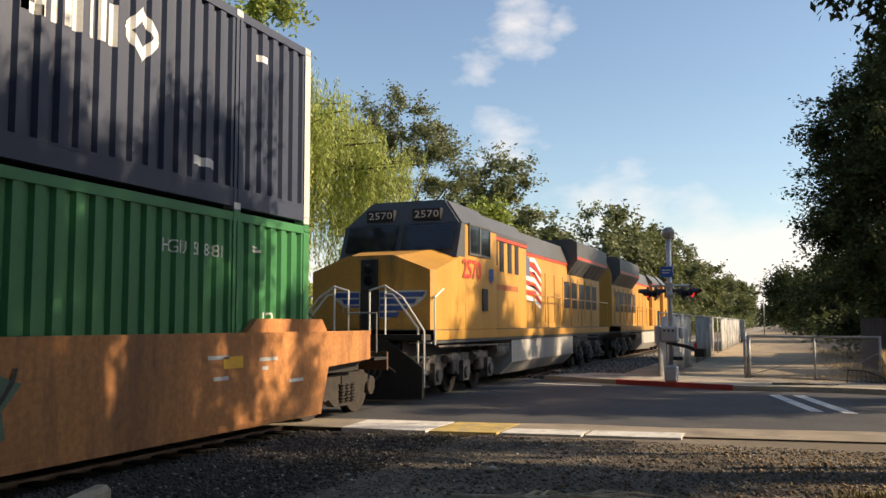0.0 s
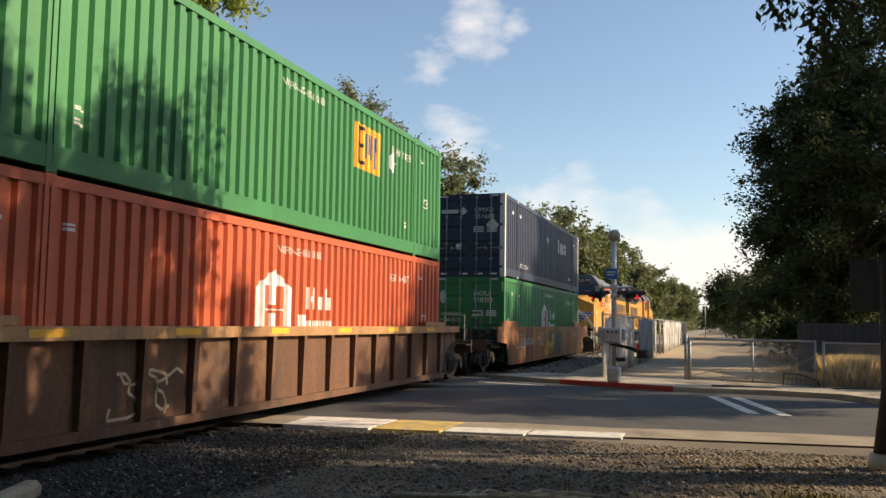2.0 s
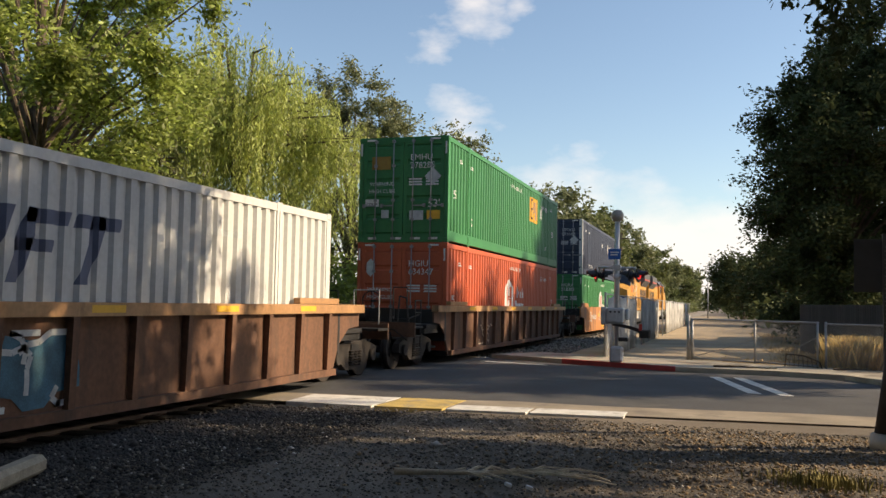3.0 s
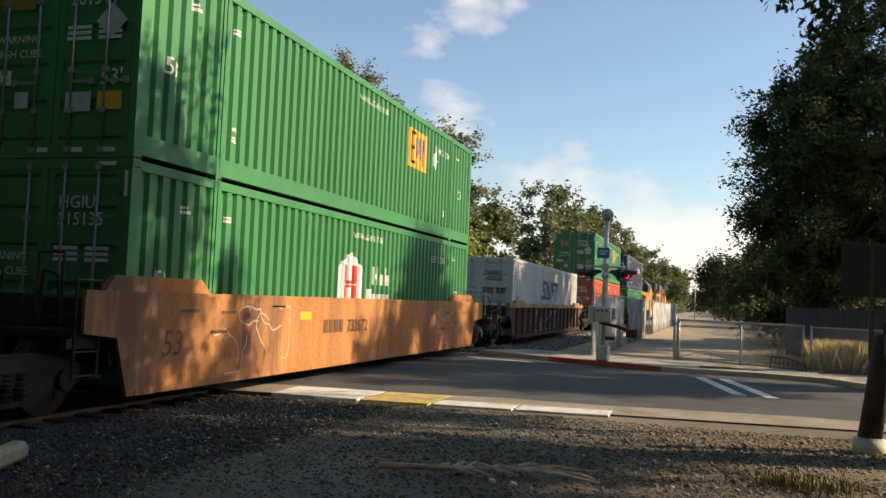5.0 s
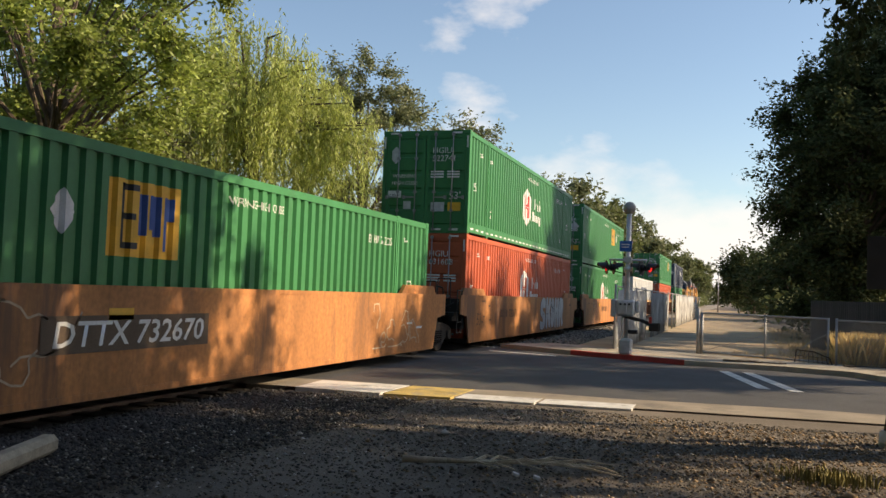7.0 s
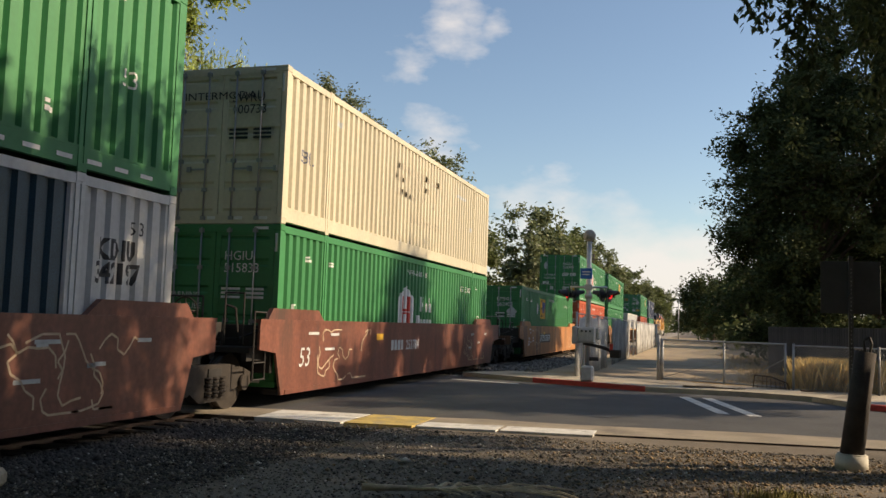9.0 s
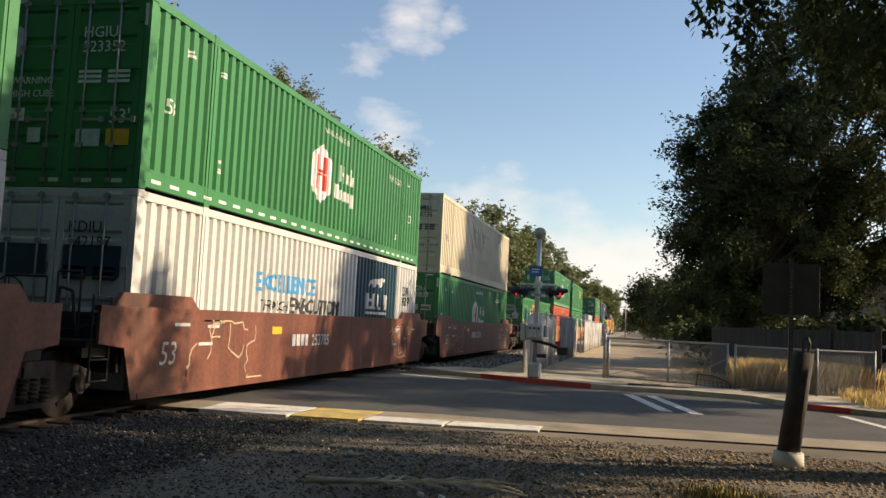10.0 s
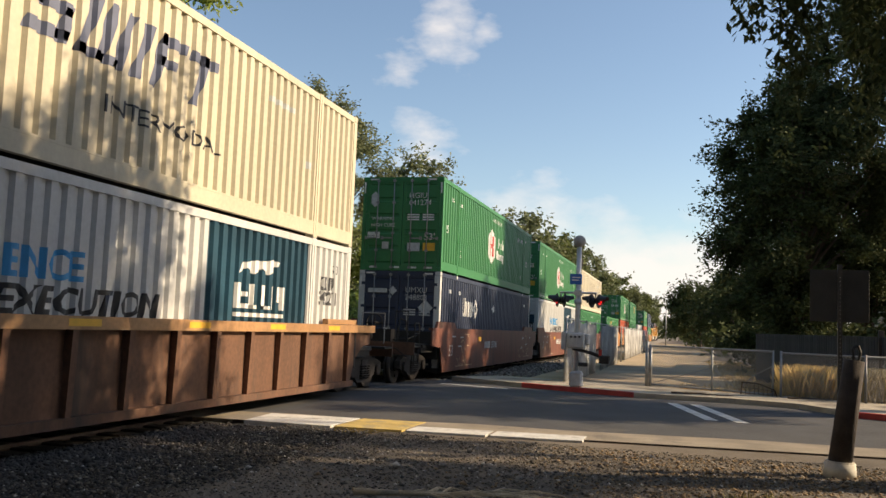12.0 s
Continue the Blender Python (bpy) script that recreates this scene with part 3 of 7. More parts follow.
def hedge(name, a, b, depth, h, n, leaf, material, seed, label):
    """A run of scrub under the trees, uneven along its length."""
    rng = np.random.default_rng(seed)
    u = rng.random(n)
    top = h * (0.55 + 0.45 * np.array([noise.noise((float(v) * 23.0, seed, 0.5)) for v in u]) + 0.15)
    r = rng.random(n) ** 0.6
    P = np.stack([a[0] + (b[0] - a[0]) * u + rng.normal(0, depth, n), a[1] + (b[1] - a[1]) * u + rng.normal(0, depth * 0.3, n), 0.05 + top * r], 1)
    V, F = leaf_quads(P, leaf, rng, 0.2, 0.5)
    return tagged(new(name, raw_mesh(name, V, F, material)), label, "shrubs", kind="stuff")


hedge("scrub", (-15.5, 14), (-15.5, 70), 1.4, 3.4, 26000, 0.30, LEAF_MIX, 2, "leafy scrub under the trees beyond the track")
hedge("scrub", (-13.5, 66), (-12.5, 330), 1.8, 4.6, 26000, 0.6, LEAF_ROW, 3, "green scrub along the railway")
hedge("scrub", (7.5, 52), (4.0, 300), 2.0, 4.2, 16000, 0.6, LEAF_DARK, 4, "dark scrub beside the far path")
hedge("far_woods", (-60, 420), (70, 420), 4.0, 11.0, 12000, 1.6, LEAF_ROW, 5, "distant line of green trees")
hedge("scrub", (5.2, 39), (14, 34), 0.7, 2.6, 14000, 0.28, LEAF_DARK, 6, "dark scrub under the large tree")

# unseen scrub round the camera, added to block light from the low sky
for a, b, k in (((-24, -22), (28, -22), 41), ((27, -22), (27, 16), 42), ((-23, -22), (-23, 12), 43), ((11, -3), (17, 9), 44)):
    hedge("scrub", a, b, 1.2, 6.5 if k < 44 else 4.0, 9000, 0.7, LEAF_DARK, k, "unseen dense dark scrub added to block low sky light")

# ---- the train ----
SPEED = 16.55
LENGTH, WIDTH, HEIGHT = 16.15, 2.59, 2.896
LEVELS = (0.33, 3.234)
PITCH = 0.281
MOVERS = []          # things that run with the train: (object, place along the train, height)
WHEELS = []


def corr_profile():
    """Side panel section: y positions and depth, from rear post to front post."""
    out = []
    for a, b in ((0.16, 1.93), (2.11, LENGTH - 2.11), (LENGTH - 1.93, LENGTH - 0.16)):
        n = max(1, round((b - a) / PITCH))
        p = (b - a) / n
        out.append((a, 0.0))
        for i in range(n):
            y = a + i * p
            out += [(y + p * 0.22, 0.0), (y + p * 0.36, 1.0), (y + p * 0.64, 1.0), (y + p * 0.78, 0.0)]
        out.append((b, 0.0))
    return out


PROFILE = corr_profile()
XS_OUT, XS_IN = WIDTH / 2 - 0.012, WIDTH / 2 - 0.066


def side_x(y):
    for (ya, da), (yb, db) in zip(PROFILE[:-1], PROFILE[1:]):
        if ya <= y <= yb:
            d = da + (db - da) * (y - ya) / (yb - ya) if yb > ya else da
            return XS_OUT + (XS_IN - XS_OUT) * d
    return XS_OUT


def draped(bm, y0, z0, smooth=True):
    """Lays flat letters or shapes (x, y) on the corrugated side, from y0, z0."""
    lo, hi = min(v.co.x for v in bm.verts) + y0, max(v.co.x for v in bm.verts) + y0
    for y, _ in PROFILE:
        if lo < y < hi:
            bmesh.ops.bisect_plane(bm, geom=bm.verts[:] + bm.edges[:] + bm.faces[:], plane_co=(y - y0, 0, 0), plane_no=(1, 0, 0))
    for v in bm.verts:
        y, z = v.co.x + y0, v.co.y + z0
        v.co = (side_x(y) + 0.004, y, z)
    return bm


def flat_shape(outline):
    bm = bmesh.new()
    bm.faces.new([bm.verts.new((x, y, 0)) for x, y in outline])
    return bm


def rect(w, h):
    return [(0, 0), (w, 0), (w, h), (0, h)]


def on_end(bm, x0, z0, lift=0.0):
    for v in bm.verts:
        v.co = (v.co.x + x0, -0.012 - lift, v.co.y + z0)
    return bm


def decal(name, bm, material, parent, label=""):
    me = bpy.data.meshes.new(name)
    bm.to_mesh(me)
    bm.free()
    me.materials.append(material)
    ob = new(name, me)
    ob.parent = parent
    if name in ("small_print", "reflector_tape", "graffiti_outline", "spray_scrawl"):
        ob["kind"] = "stuff"
    return tagged(ob, label) if label else ob


PARTS = {}


def shared(key, make, material):
    k = (key, material.name)
    if k not in PARTS:
        PARTS[k] = mesh_of(key, make(), material)
    return PARTS[k]


def place_shared(name, me, parent, m=None, label=""):
    o = new(name, me)
    o.parent = parent
    if m is not None:
        o.matrix_basis = m
    return tagged(o, label) if label else o


def side_panel_bm():
    bm = bmesh.new()
    z0, z1 = 0.30, HEIGHT - 0.13
    lo = [bm.verts.new((side_x_of(d), y, z0)) for y, d in PROFILE]
    hi = [bm.verts.new((side_x_of(d), y, z1)) for y, d in PROFILE]
    for i in range(len(PROFILE) - 1):
        bm.faces.new((lo[i], lo[i + 1], hi[i + 1], hi[i]))
    return bm


def side_x_of(d):
    return XS_OUT + (XS_IN - XS_OUT) * d


def frame_bm():
    bm = bmesh.new()
    w, L, h = WIDTH / 2, LENGTH, HEIGHT
    for s in (-1, 1):
        x0, x1 = sorted((s * (w - 0.10), s * w))
        box(bm, x0, x1, 0.17, L - 0.17, h - 0.13, h - 0.02)
        box(bm, x0, x1, 0.17, L - 0.17, 0.05, 0.30)
        xa, xb = sorted((s * (w - 0.06), s * (w + 0.004)))
        box(bm, xa, xb, 0.17, L - 0.17, 0.285, 0.315)
        box(bm, xa, xb, 0.17, L - 0.17, h - 0.145, h - 0.125)
        for y in (0.0, L - 0.17):
            box(bm, x0, x1, y, y + 0.17, 0.118, h - 0.118)
    for y in (0.0, L - 0.12):
        box(bm, -w + 0.1, w - 0.1, y + 0.004, y + 0.12, h - 0.14, h - 0.006)
        box(bm, -w + 0.1, w - 0.1, y + 0.004, y + 0.12, 0.0, 0.16)
    return bm


def mid_post_bm():
    w = WIDTH / 2
    groove = [(w - 0.10, -0.085), (w + 0.006, -0.085), (w + 0.006, -0.014), (w - 0.05, -0.014), (w - 0.05, 0.014), (w + 0.006, 0.014), (w + 0.006, 0.085), (w - 0.10, 0.085)]
    return prism(bmesh.new(), groove, "z", 0.0, HEIGHT)


def casting_bm():
    return soft_box(-0.089, 0.089, -0.089, 0.089, 0, 0.118, 0.012)


def roof_bm():
    bm = bmesh.new()
    w = WIDTH / 2 - 0.03
    box(bm, -w, w, 0.03, LENGTH - 0.03, HEIGHT - 0.03, HEIGHT - 0.012)
    return bm


def floor_bm():
    return box(bmesh.new(), -WIDTH / 2 + 0.05, WIDTH / 2 - 0.05, 0.05, LENGTH - 0.05, 0.12, 0.2)


def front_wall_bm():
    return box(bmesh.new(), -WIDTH / 2 + 0.1, WIDTH / 2 - 0.1, LENGTH - 0.08, LENGTH - 0.04, 0.12, HEIGHT - 0.1)


def door_bm():
    """One door leaf, hinge side at x = 0, with pressed panels."""
    bm = bmesh.new()
    wd, z0, z1 = WIDTH / 2 - 0.115, 0.16, HEIGHT - 0.14
    n = 5
    ph = (z1 - z0 - 0.10) / n
    outline = [(0.05, z0)]
    for i in range(n):
        a = z0 + 0.05 + i * ph
        outline += [(0.05, a + 0.03), (0.02, a + 0.07), (0.02, a + ph - 0.09), (0.05, a + ph - 0.05)]
    outline += [(0.05, z1), (0.09, z1), (0.09, z0)]
    prism(bm, outline, "x", 0.10, wd - 0.09)
    for a, b in ((0.006, 0.11), (wd - 0.10, wd - 0.004)):
        box(bm, a, b, 0.012, 0.09, z0, z1)
    box(bm, 0.11, wd - 0.10, 0.014, 0.09, z1 - 0.07, z1)
    box(bm, 0.11, wd - 0.10, 0.014, 0.09, z0, z0 + 0.07)
    return bm


def lockrod_bm():
    bm = bmesh.new()
    tube(bm, (0, -0.016, 0.07), (0, -0.016, HEIGHT - 0.06), 0.017, seg=8)
    for z in (0.10, 0.62, 1.15, 2.1, HEIGHT - 0.12):
        box(bm, -0.045, 0.045, -0.036, 0.012, z - 0.035, z + 0.035)
    box(bm, -0.36, 0.0, -0.034, -0.02, 0.98, 1.015)
    box(bm, -0.37, -0.30, -0.05, 0.01, 0.95, 1.045)
    return bm


def hinge_bm():
    bm = bmesh.new()
    box(bm, -0.05, 0.06, -0.012, 0.012, -0.04, 0.04)
    tube(bm, (-0.045, -0.012, -0.05), (-0.045, -0.012, 0.05), 0.016, seg=6)
    return bm


def container(q, level, paint_mat, label, marks, post=None):
    t = thing("shipping_container", label, "container", group="containers on the train")
    m = paint_mat
    pm = post or m
    place_shared("frame", shared("frame", frame_bm, m), t)
    sp = shared("side_panel", side_panel_bm, m)
    place_shared("side_panel", sp, t)
    place_shared("side_panel", sp, t, Matrix.Translation((0, LENGTH, 0)) @ pose(0, 0, 0, 0, 0, 180))
    place_shared("roof", shared("roof", roof_bm, m), t)
    place_shared("floor", shared("floor", floor_bm, DARKSTEEL), t)
    place_shared("front_wall", shared("front_wall", front_wall_bm, m), t)
    mp = shared("mid_post", mid_post_bm, m)
    for y in (2.02, LENGTH - 2.02):
        place_shared("mid_post", mp, t, pose(0, y, 0))
        place_shared("mid_post", mp, t, pose(0, y, 0, 0, 0, 180))
    cm = shared("corner_casting", casting_bm, pm)
    for x in (-1, 1):
        for y in (0.085, 2.02, LENGTH - 2.02, LENGTH - 0.085):
            for z in (-0.001, HEIGHT - 0.117):
                place_shared("corner_casting", cm, t, pose(x * (WIDTH / 2 - 0.082), y, z))
    dm = shared("door", door_bm, m)
    rods, hm = shared("lock_rod", lockrod_bm, STEEL), shared("hinge", hinge_bm, m)
    wd = WIDTH / 2 - 0.115
    for s in (-1, 1):
        d = place_shared("door", dm, t, pose(-WIDTH / 2 + 0.11, 0, 0) if s < 0 else Matrix.Translation((WIDTH / 2 - 0.11, 0, 0)) @ Matrix.Diagonal((-1, 1, 1, 1)), "closed ribbed steel door leaf")
        for dx in (0.38, 0.90):
            place_shared("lock_rod", rods, d, pose(dx, 0, 0), "bare galvanised rod")
        for z in (0.35, 1.0, 1.8, 2.5):
            place_shared("hinge", hm, d, pose(0.03, 0, z))
    if post:
        for x in (-WIDTH / 2 - 0.003, WIDTH / 2 - 0.177):
            for y in (-0.004, LENGTH - 0.166):
                part("corner_post", box(bmesh.new(), x, x + 0.18, y, y + 0.17, 0.12, HEIGHT - 0.12), post, t, "white painted corner post")
    marks(t)
    MOVERS.append((t, q, LEVELS[level]))
    return t


def end_texts(t, number, side=1, colour=None, warn=True, size=True, hazard=False, badge=None, stickers=True):
    """Markings on the rear doors."""
    c = colour or MARK
    a, b = (number + " ").split(" ", 1)
    decal("number", on_end(bm_text(a, 0.24), 0.20, 2.24), c, t)
    decal("number", on_end(bm_text(b.strip(), 0.24), 0.20, 2.02), c, t)
    if size:
        decal("size_mark", on_end(bm_text("53'", 0.30), 0.72 if stickers else -1.1, 0.95), c, t)
    if warn:
        decal("notice", on_end(bm_text("WARNING", 0.15), -0.98, 1.55), c, t)
        decal("notice", on_end(bm_text("HIGH CUBE", 0.15), -1.0, 1.35), c, t)
    bars = bmesh.new()
    for i in range(3):
        merge(bars, on_end(flat_shape(rect(0.38, 0.045)), 0.17, 1.70 - i * 0.075), Matrix())
        merge(bars, on_end(flat_shape(rect(0.36, 0.045)), 0.66, 1.70 - i * 0.075), Matrix())
    decal("small_print", bars, c, t, "illegible data lines")
    refl = bmesh.new()
    for x in (-1.08, 0.78):
        merge(refl, on_end(flat_shape(rect(0.28, 0.05)), x, HEIGHT - 0.10), Matrix())
    for x in (-1.26, 1.205):
        merge(refl, on_end(flat_shape(rect(0.05, 0.33)), x, HEIGHT - 0.50, 0.01), Matrix())
    for x in (-1.0, -0.2, 0.35, 0.85):
        merge(refl, on_end(flat_shape(rect(0.17, 0.06)), x, 0.07), Matrix())
    decal("reflector_tape", refl, MARK, t, "white reflective tape strips")
    if stickers:
        decal("sticker", on_end(flat_shape(rect(0.38, 0.24)), 0.70, 0.62), YELLOWP, t, "orange sticker")
        decal("sticker", on_end(flat_shape(rect(0.40, 0.26)), 0.20, 0.60), MARKD, t, "pale sticker")
        decal("sticker", on_end(flat_shape(rect(0.22, 0.22)), -0.62, 0.66), MARKD, t, "pale sticker")
        decal("sticker", on_end(flat_shape(rect(0.40, 0.20)), -1.1, 0.98), MARK, t, "white weight sticker")
        decal("weight_text", on_end(bm_text("24,000 lbs", 0.085), -1.09, 1.03, 0.003), BLACKP, t)
    if hazard:
        decal("diamond_sign", on_end(flat_shape([(0, 0.24), (0.24, 0), (0.48, 0.24), (0.24, 0.48)]), 0.62, 1.55, 0.004), MARKD, t, "blank diamond placard holder")
    if badge:
        decal("badge", on_end(flat_shape(badge[0]), badge[2], badge[3]), badge[1], t)


HEXAGON = [(0.0, 0.28), (0.29, 0.0), (0.58, 0.28), (0.58, 0.9), (0.29, 1.18), (0.0, 0.9)]


def hexagon(k, kz=None):
    return [(x * k, y * (kz or k)) for x, y in HEXAGON]


def side_small(t, number, c=MARK):
    """The small lettering along the right side."""
    L = LENGTH
    decal("size_mark", draped(bm_text("53", 0.34), 0.62, 1.25), c, t)
    decal("size_mark", draped(bm_text("53", 0.34), L - 1.35, 1.25), c, t)
    decal("number", draped(bm_text(number, 0.24, 1.25), L - 3.6, HEIGHT - 0.68), c, t)
    decal("notice", draped(bm_text("WARNING HIGH CUBE", 0.19, 1.6), 7.4, HEIGHT - 0.46), c, t)
    bars = bmesh.new()
    for y, z, w, h in ((2.35, 0.62, 0.28, 0.09), (2.35, 0.80, 0.28, 0.05), (2.3, 2.28, 0.3, 0.10), (L - 2.7, 0.6, 0.25, 0.16), (1.1, 2.3, 0.36, 0.12), (L - 1.6, 2.35, 0.3, 0.1)):
        merge(bars, draped(flat_shape(rect(w * 0.75, h * 0.4)), y, z), Matrix())
        merge(bars, draped(flat_shape(rect(w * 0.55, h * 0.3)), y, z + h * 0.6), Matrix())
    decal("small_print", bars, c, t, "illegible small marks")


def tape_dashes(t):
    bm = bmesh.new()
    for i in range(30):
        y = 0.3 + i * 0.535
        if y < LENGTH - 0.5:
            me = flat_shape(rect(0.27, 0.055))
            for v in me.verts:
                v.co = (WIDTH / 2 + 0.006, y + v.co.x, 0.12 + v.co.y)
            merge(bm, me, Matrix())
    decal("reflector_tape", bm, MARK, t, "row of white reflective dashes")


def big_hex(t, ink, y=6.62, z=0.8, k=2.2, kz=1.14):
    """The hexagon emblem and two bars in place of the company name."""
    decal("emblem", draped(flat_shape(hexagon(k, kz)), y, z), MARK, t, "white hexagon emblem")
    for a, b, c, d in ((0.14, 0.26, 0.09, 0.28), (0.35, 0.26, 0.09, 0.28), (0.14, 0.66, 0.09, 0.28), (0.35, 0.66, 0.09, 0.28), (0.14, 0.60, 0.30, 0.06), (0.14, 0.54, 0.30, 0.04)):
        s = draped(flat_shape([(x * k + a * k, yy * kz + b * kz) for x, yy in rect(c, d)]), y, z)
        for v in s.verts:
            v.co.x += 0.003
        decal("emblem_stroke", s, ink, t)
    for yy, zz, w, h in ((0.0, 0.0, 0.30, 0.34), (0.36, 0.0, 0.16, 0.24), (0.58, 0.0, 0.24, 0.24), (0.88, 0.0, 0.2, 0.24), (1.14, -0.1, 0.24, 0.34), (0.36, 0.44, 0.10, 0.40), (0.50, 0.58, 0.1, 0.1), (0.62, 0.44, 0.10, 0.40), (0.80, 0.44, 0.22, 0.24), (1.1, 0.44, 0.1, 0.4), (1.2, 0.44, 0.14, 0.24)):
        decal("name_block", draped(flat_shape(rect(w, h)), y + 0.58 * k + 0.22 + yy, z + zz + 0.26), MARK, t, "white block of company lettering")


def yellow_panel(t, y=10.4, dy=2.0):
    decal("name_panel", draped(flat_shape(rect(1.45, 0.95)), y, 1.55), YELLOWP, t, "yellow company panel")
    for mtl, pieces in ((BLACKP, ((0.12, 0.1, 0.09, 0.8), (0.12, 0.82, 0.34, 0.08), (0.12, 0.46, 0.28, 0.08), (0.12, 0.1, 0.34, 0.08))), (BLUEP, ((0.52, 0.28, 0.10, 0.52), (0.66, 0.36, 0.08, 0.44), (0.80, 0.28, 0.10, 0.52), (0.96, 0.1, 0.09, 0.7), (1.02, 0.5, 0.16, 0.3)))):
        bm = bmesh.new()
        for a, b, w, h in pieces:
            s = draped(flat_shape([(x + a, z + b) for x, z in rect(w, h)]), y + 0.1, 1.55)
            for v in s.verts:
                v.co.x += 0.003
            merge(bm, s, Matrix())
        decal("name_block", bm, mtl, t)
    decal("diamond_sign", draped(flat_shape([(0, 0.26), (0.22, 0), (0.44, 0.26), (0.22, 0.52)]), y + dy, 1.75), MARK, t, "white diamond placard")


def slanted_blocks(t, y, z, h, material):
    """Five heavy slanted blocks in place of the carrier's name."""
    bm = bmesh.new()
    k = h
    sl = 0.28 * h

    def bar(a, b, w, hh):
        ol = [(a + sl * b, b), (a + w + sl * b, b), (a + w + sl * (b + hh), b + hh), (a + sl * (b + hh), b + hh)]
        decal("name_block", draped(flat_shape([(x * 1.28, yy * h) for x, yy in ol]), y, z), material, t, "slanted block of carrier lettering")
    W = 0.66 * h
    for b in (0.0, 0.42, 0.8):
        bar(0.0, b, W, 0.2)
    bar(0, 0.45, 0.18 * h, 0.5)
    bar(W - 0.18 * h, 0.05, 0.18 * h, 0.5)
    o = W + 0.16 * h
    for i in range(3):
        bar(o + i * 0.34 * h, 0.0, 0.19 * h, 1.0)
    bar(o, 0.0, 0.8 * h, 0.16)
    o += 1.05 * h
    bar(o, 0, 0.2 * h, 1.0)
    o += 0.38 * h
    bar(o, 0, 0.2 * h, 1.0)
    bar(o, 0.8, 0.62 * h, 0.2)
    bar(o, 0.42, 0.5 * h, 0.17)
    o += 0.76 * h
    bar(o, 0.8, 0.72 * h, 0.2)
    bar(o + 0.26 * h, 0, 0.2 * h, 1.0)
    bm.free()


def marks_green_hex(number, ink=REDP, dashes=False):
    def go(t):
        end_texts(t, number, badge=(hexagon(0.42), MARKD, -1.02, 1.95))
        side_small(t, number)
        big_hex(t, ink)
        if dashes:
            tape_dashes(t)
    return go


def marks_red(number):
    def go(t):
        end_texts(t, number, badge=(hexagon(0.42), MARKD, -1.02, 1.95), stickers=False)
        side_small(t, number)
        big_hex(t, RED)
    return go


def marks_yellow(number, y=10.4, dy=2.0):
    def go(t):
        end_texts(t, number, hazard=True, badge=(rect(0.55, 0.36), mat("dull yellow badge", (0.30, 0.19, 0.04), rough=0.6, bump=0), -0.92, 2.0))
        side_small(t, number)
        yellow_panel(t, y, dy)
    return go


def marks_navy(number, y=10.3):
    def go(t):
        end_texts(t, number, warn=False, size=False, stickers=False, hazard=True, colour=MARKD)
        decal("number", draped(bm_text(number, 0.24), 2.4, 0.45), MARK, t)
        bm = bmesh.new()
        for a, w, h in ((0, 0.10, 0.62), (0.22, 0.10, 0.62), (0.0, 0.3, 0.12), (0.42, 0.10, 0.5), (0.58, 0.10, 0.5), (0.74, 0.10, 0.5), (0.95, 0.10, 0.5), (1.1, 0.10, 0.5), (1.3, 0.1, 0.5)):
            decal("name_block", draped(flat_shape(rect(w, h)), y + a, 1.62), MARK, t, "white block of company lettering")
        for s in (0, 1):
            d = [(0, 0.36), (0.34, 0), (0.68, 0.36), (0.34, 0.72)] if s == 0 else None
            if d:
                ring = [(0.0, 0.36), (0.34, 0.0), (0.68, 0.36), (0.34, 0.72)]
                inner = [(0.16, 0.36), (0.34, 0.17), (0.52, 0.36), (0.34, 0.55)]
                for i in range(4):
                    j = (i + 1) % 4
                    merge(bm, draped(flat_shape([ring[i], ring[j], inner[j], inner[i]]), y + 1.5, 1.55), Matrix())
        decal("emblem", bm, MARK, t, "white ring emblem")
        decal("diamond_sign", draped(flat_shape([(0, 0.24), (0.2, 0), (0.4, 0.24), (0.2, 0.48)]), 7.7, 1.75), MARK, t, "white diamond placard")
        decal("name_block", on_end(flat_shape([(x, y) for x, y in rect(0.62, 0.13)]), -1.0, 2.22), MARKD, t)
        decal("emblem", on_end(flat_shape([(0, 0.14), (0.14, 0), (0.28, 0.14), (0.14, 0.28)]), -0.34, 2.15), MARKD, t)
        decal("sticker", on_end(flat_shape(rect(0.2, 0.2)), -0.45, 0.95), MARK, t, "white sticker")
        bars = bmesh.new()
        for yy, z, w, h in ((2.35, 2.3, 0.28, 0.12), (1.2, 2.3, 0.3, 0.12), (LENGTH - 1.5, 2.3, 0.3, 0.1), (LENGTH - 3.0, 0.5, 0.5, 0.12)):
            merge(bars, draped(flat_shape(rect(w, h)), yy, z), Matrix())
        decal("small_print", bars, MARK, t, "illegible small marks")
    return go


def marks_white_carrier(number, word, ink=None):
    def go(t):
        end_texts(t, number, warn=False, size=False, stickers=False, colour=BLACKP)
        slanted_blocks(t, 5.95, 1.4 if not word else 1.48, 0.82, ink or SLATE)
        if word:
            decal("lettering", draped(bm_text("INTERMODAL", 0.34, 2.9), 7.4, 0.88), ink or BLACKP, t)
            decal("lettering", on_end(bm_text("INTERMODAL", 0.2, 1.6), -0.8, 2.3), BLACKP, t)
        decal("size_mark", draped(bm_text("53ft.", 0.34), 0.7, 1.25), SLATE, t)
        bars = bmesh.new()
        for y, z, w, h in ((LENGTH - 4.2, 2.2, 1.0, 0.1), (2.35, 2.3, 0.28, 0.12), (LENGTH - 2.6, 1.3, 0.25, 0.14)):
            merge(bars, draped(flat_shape(rect(w, h)), y, z), Matrix())
        decal("small_print", bars, MARKD, t, "illegible small marks")
    return go


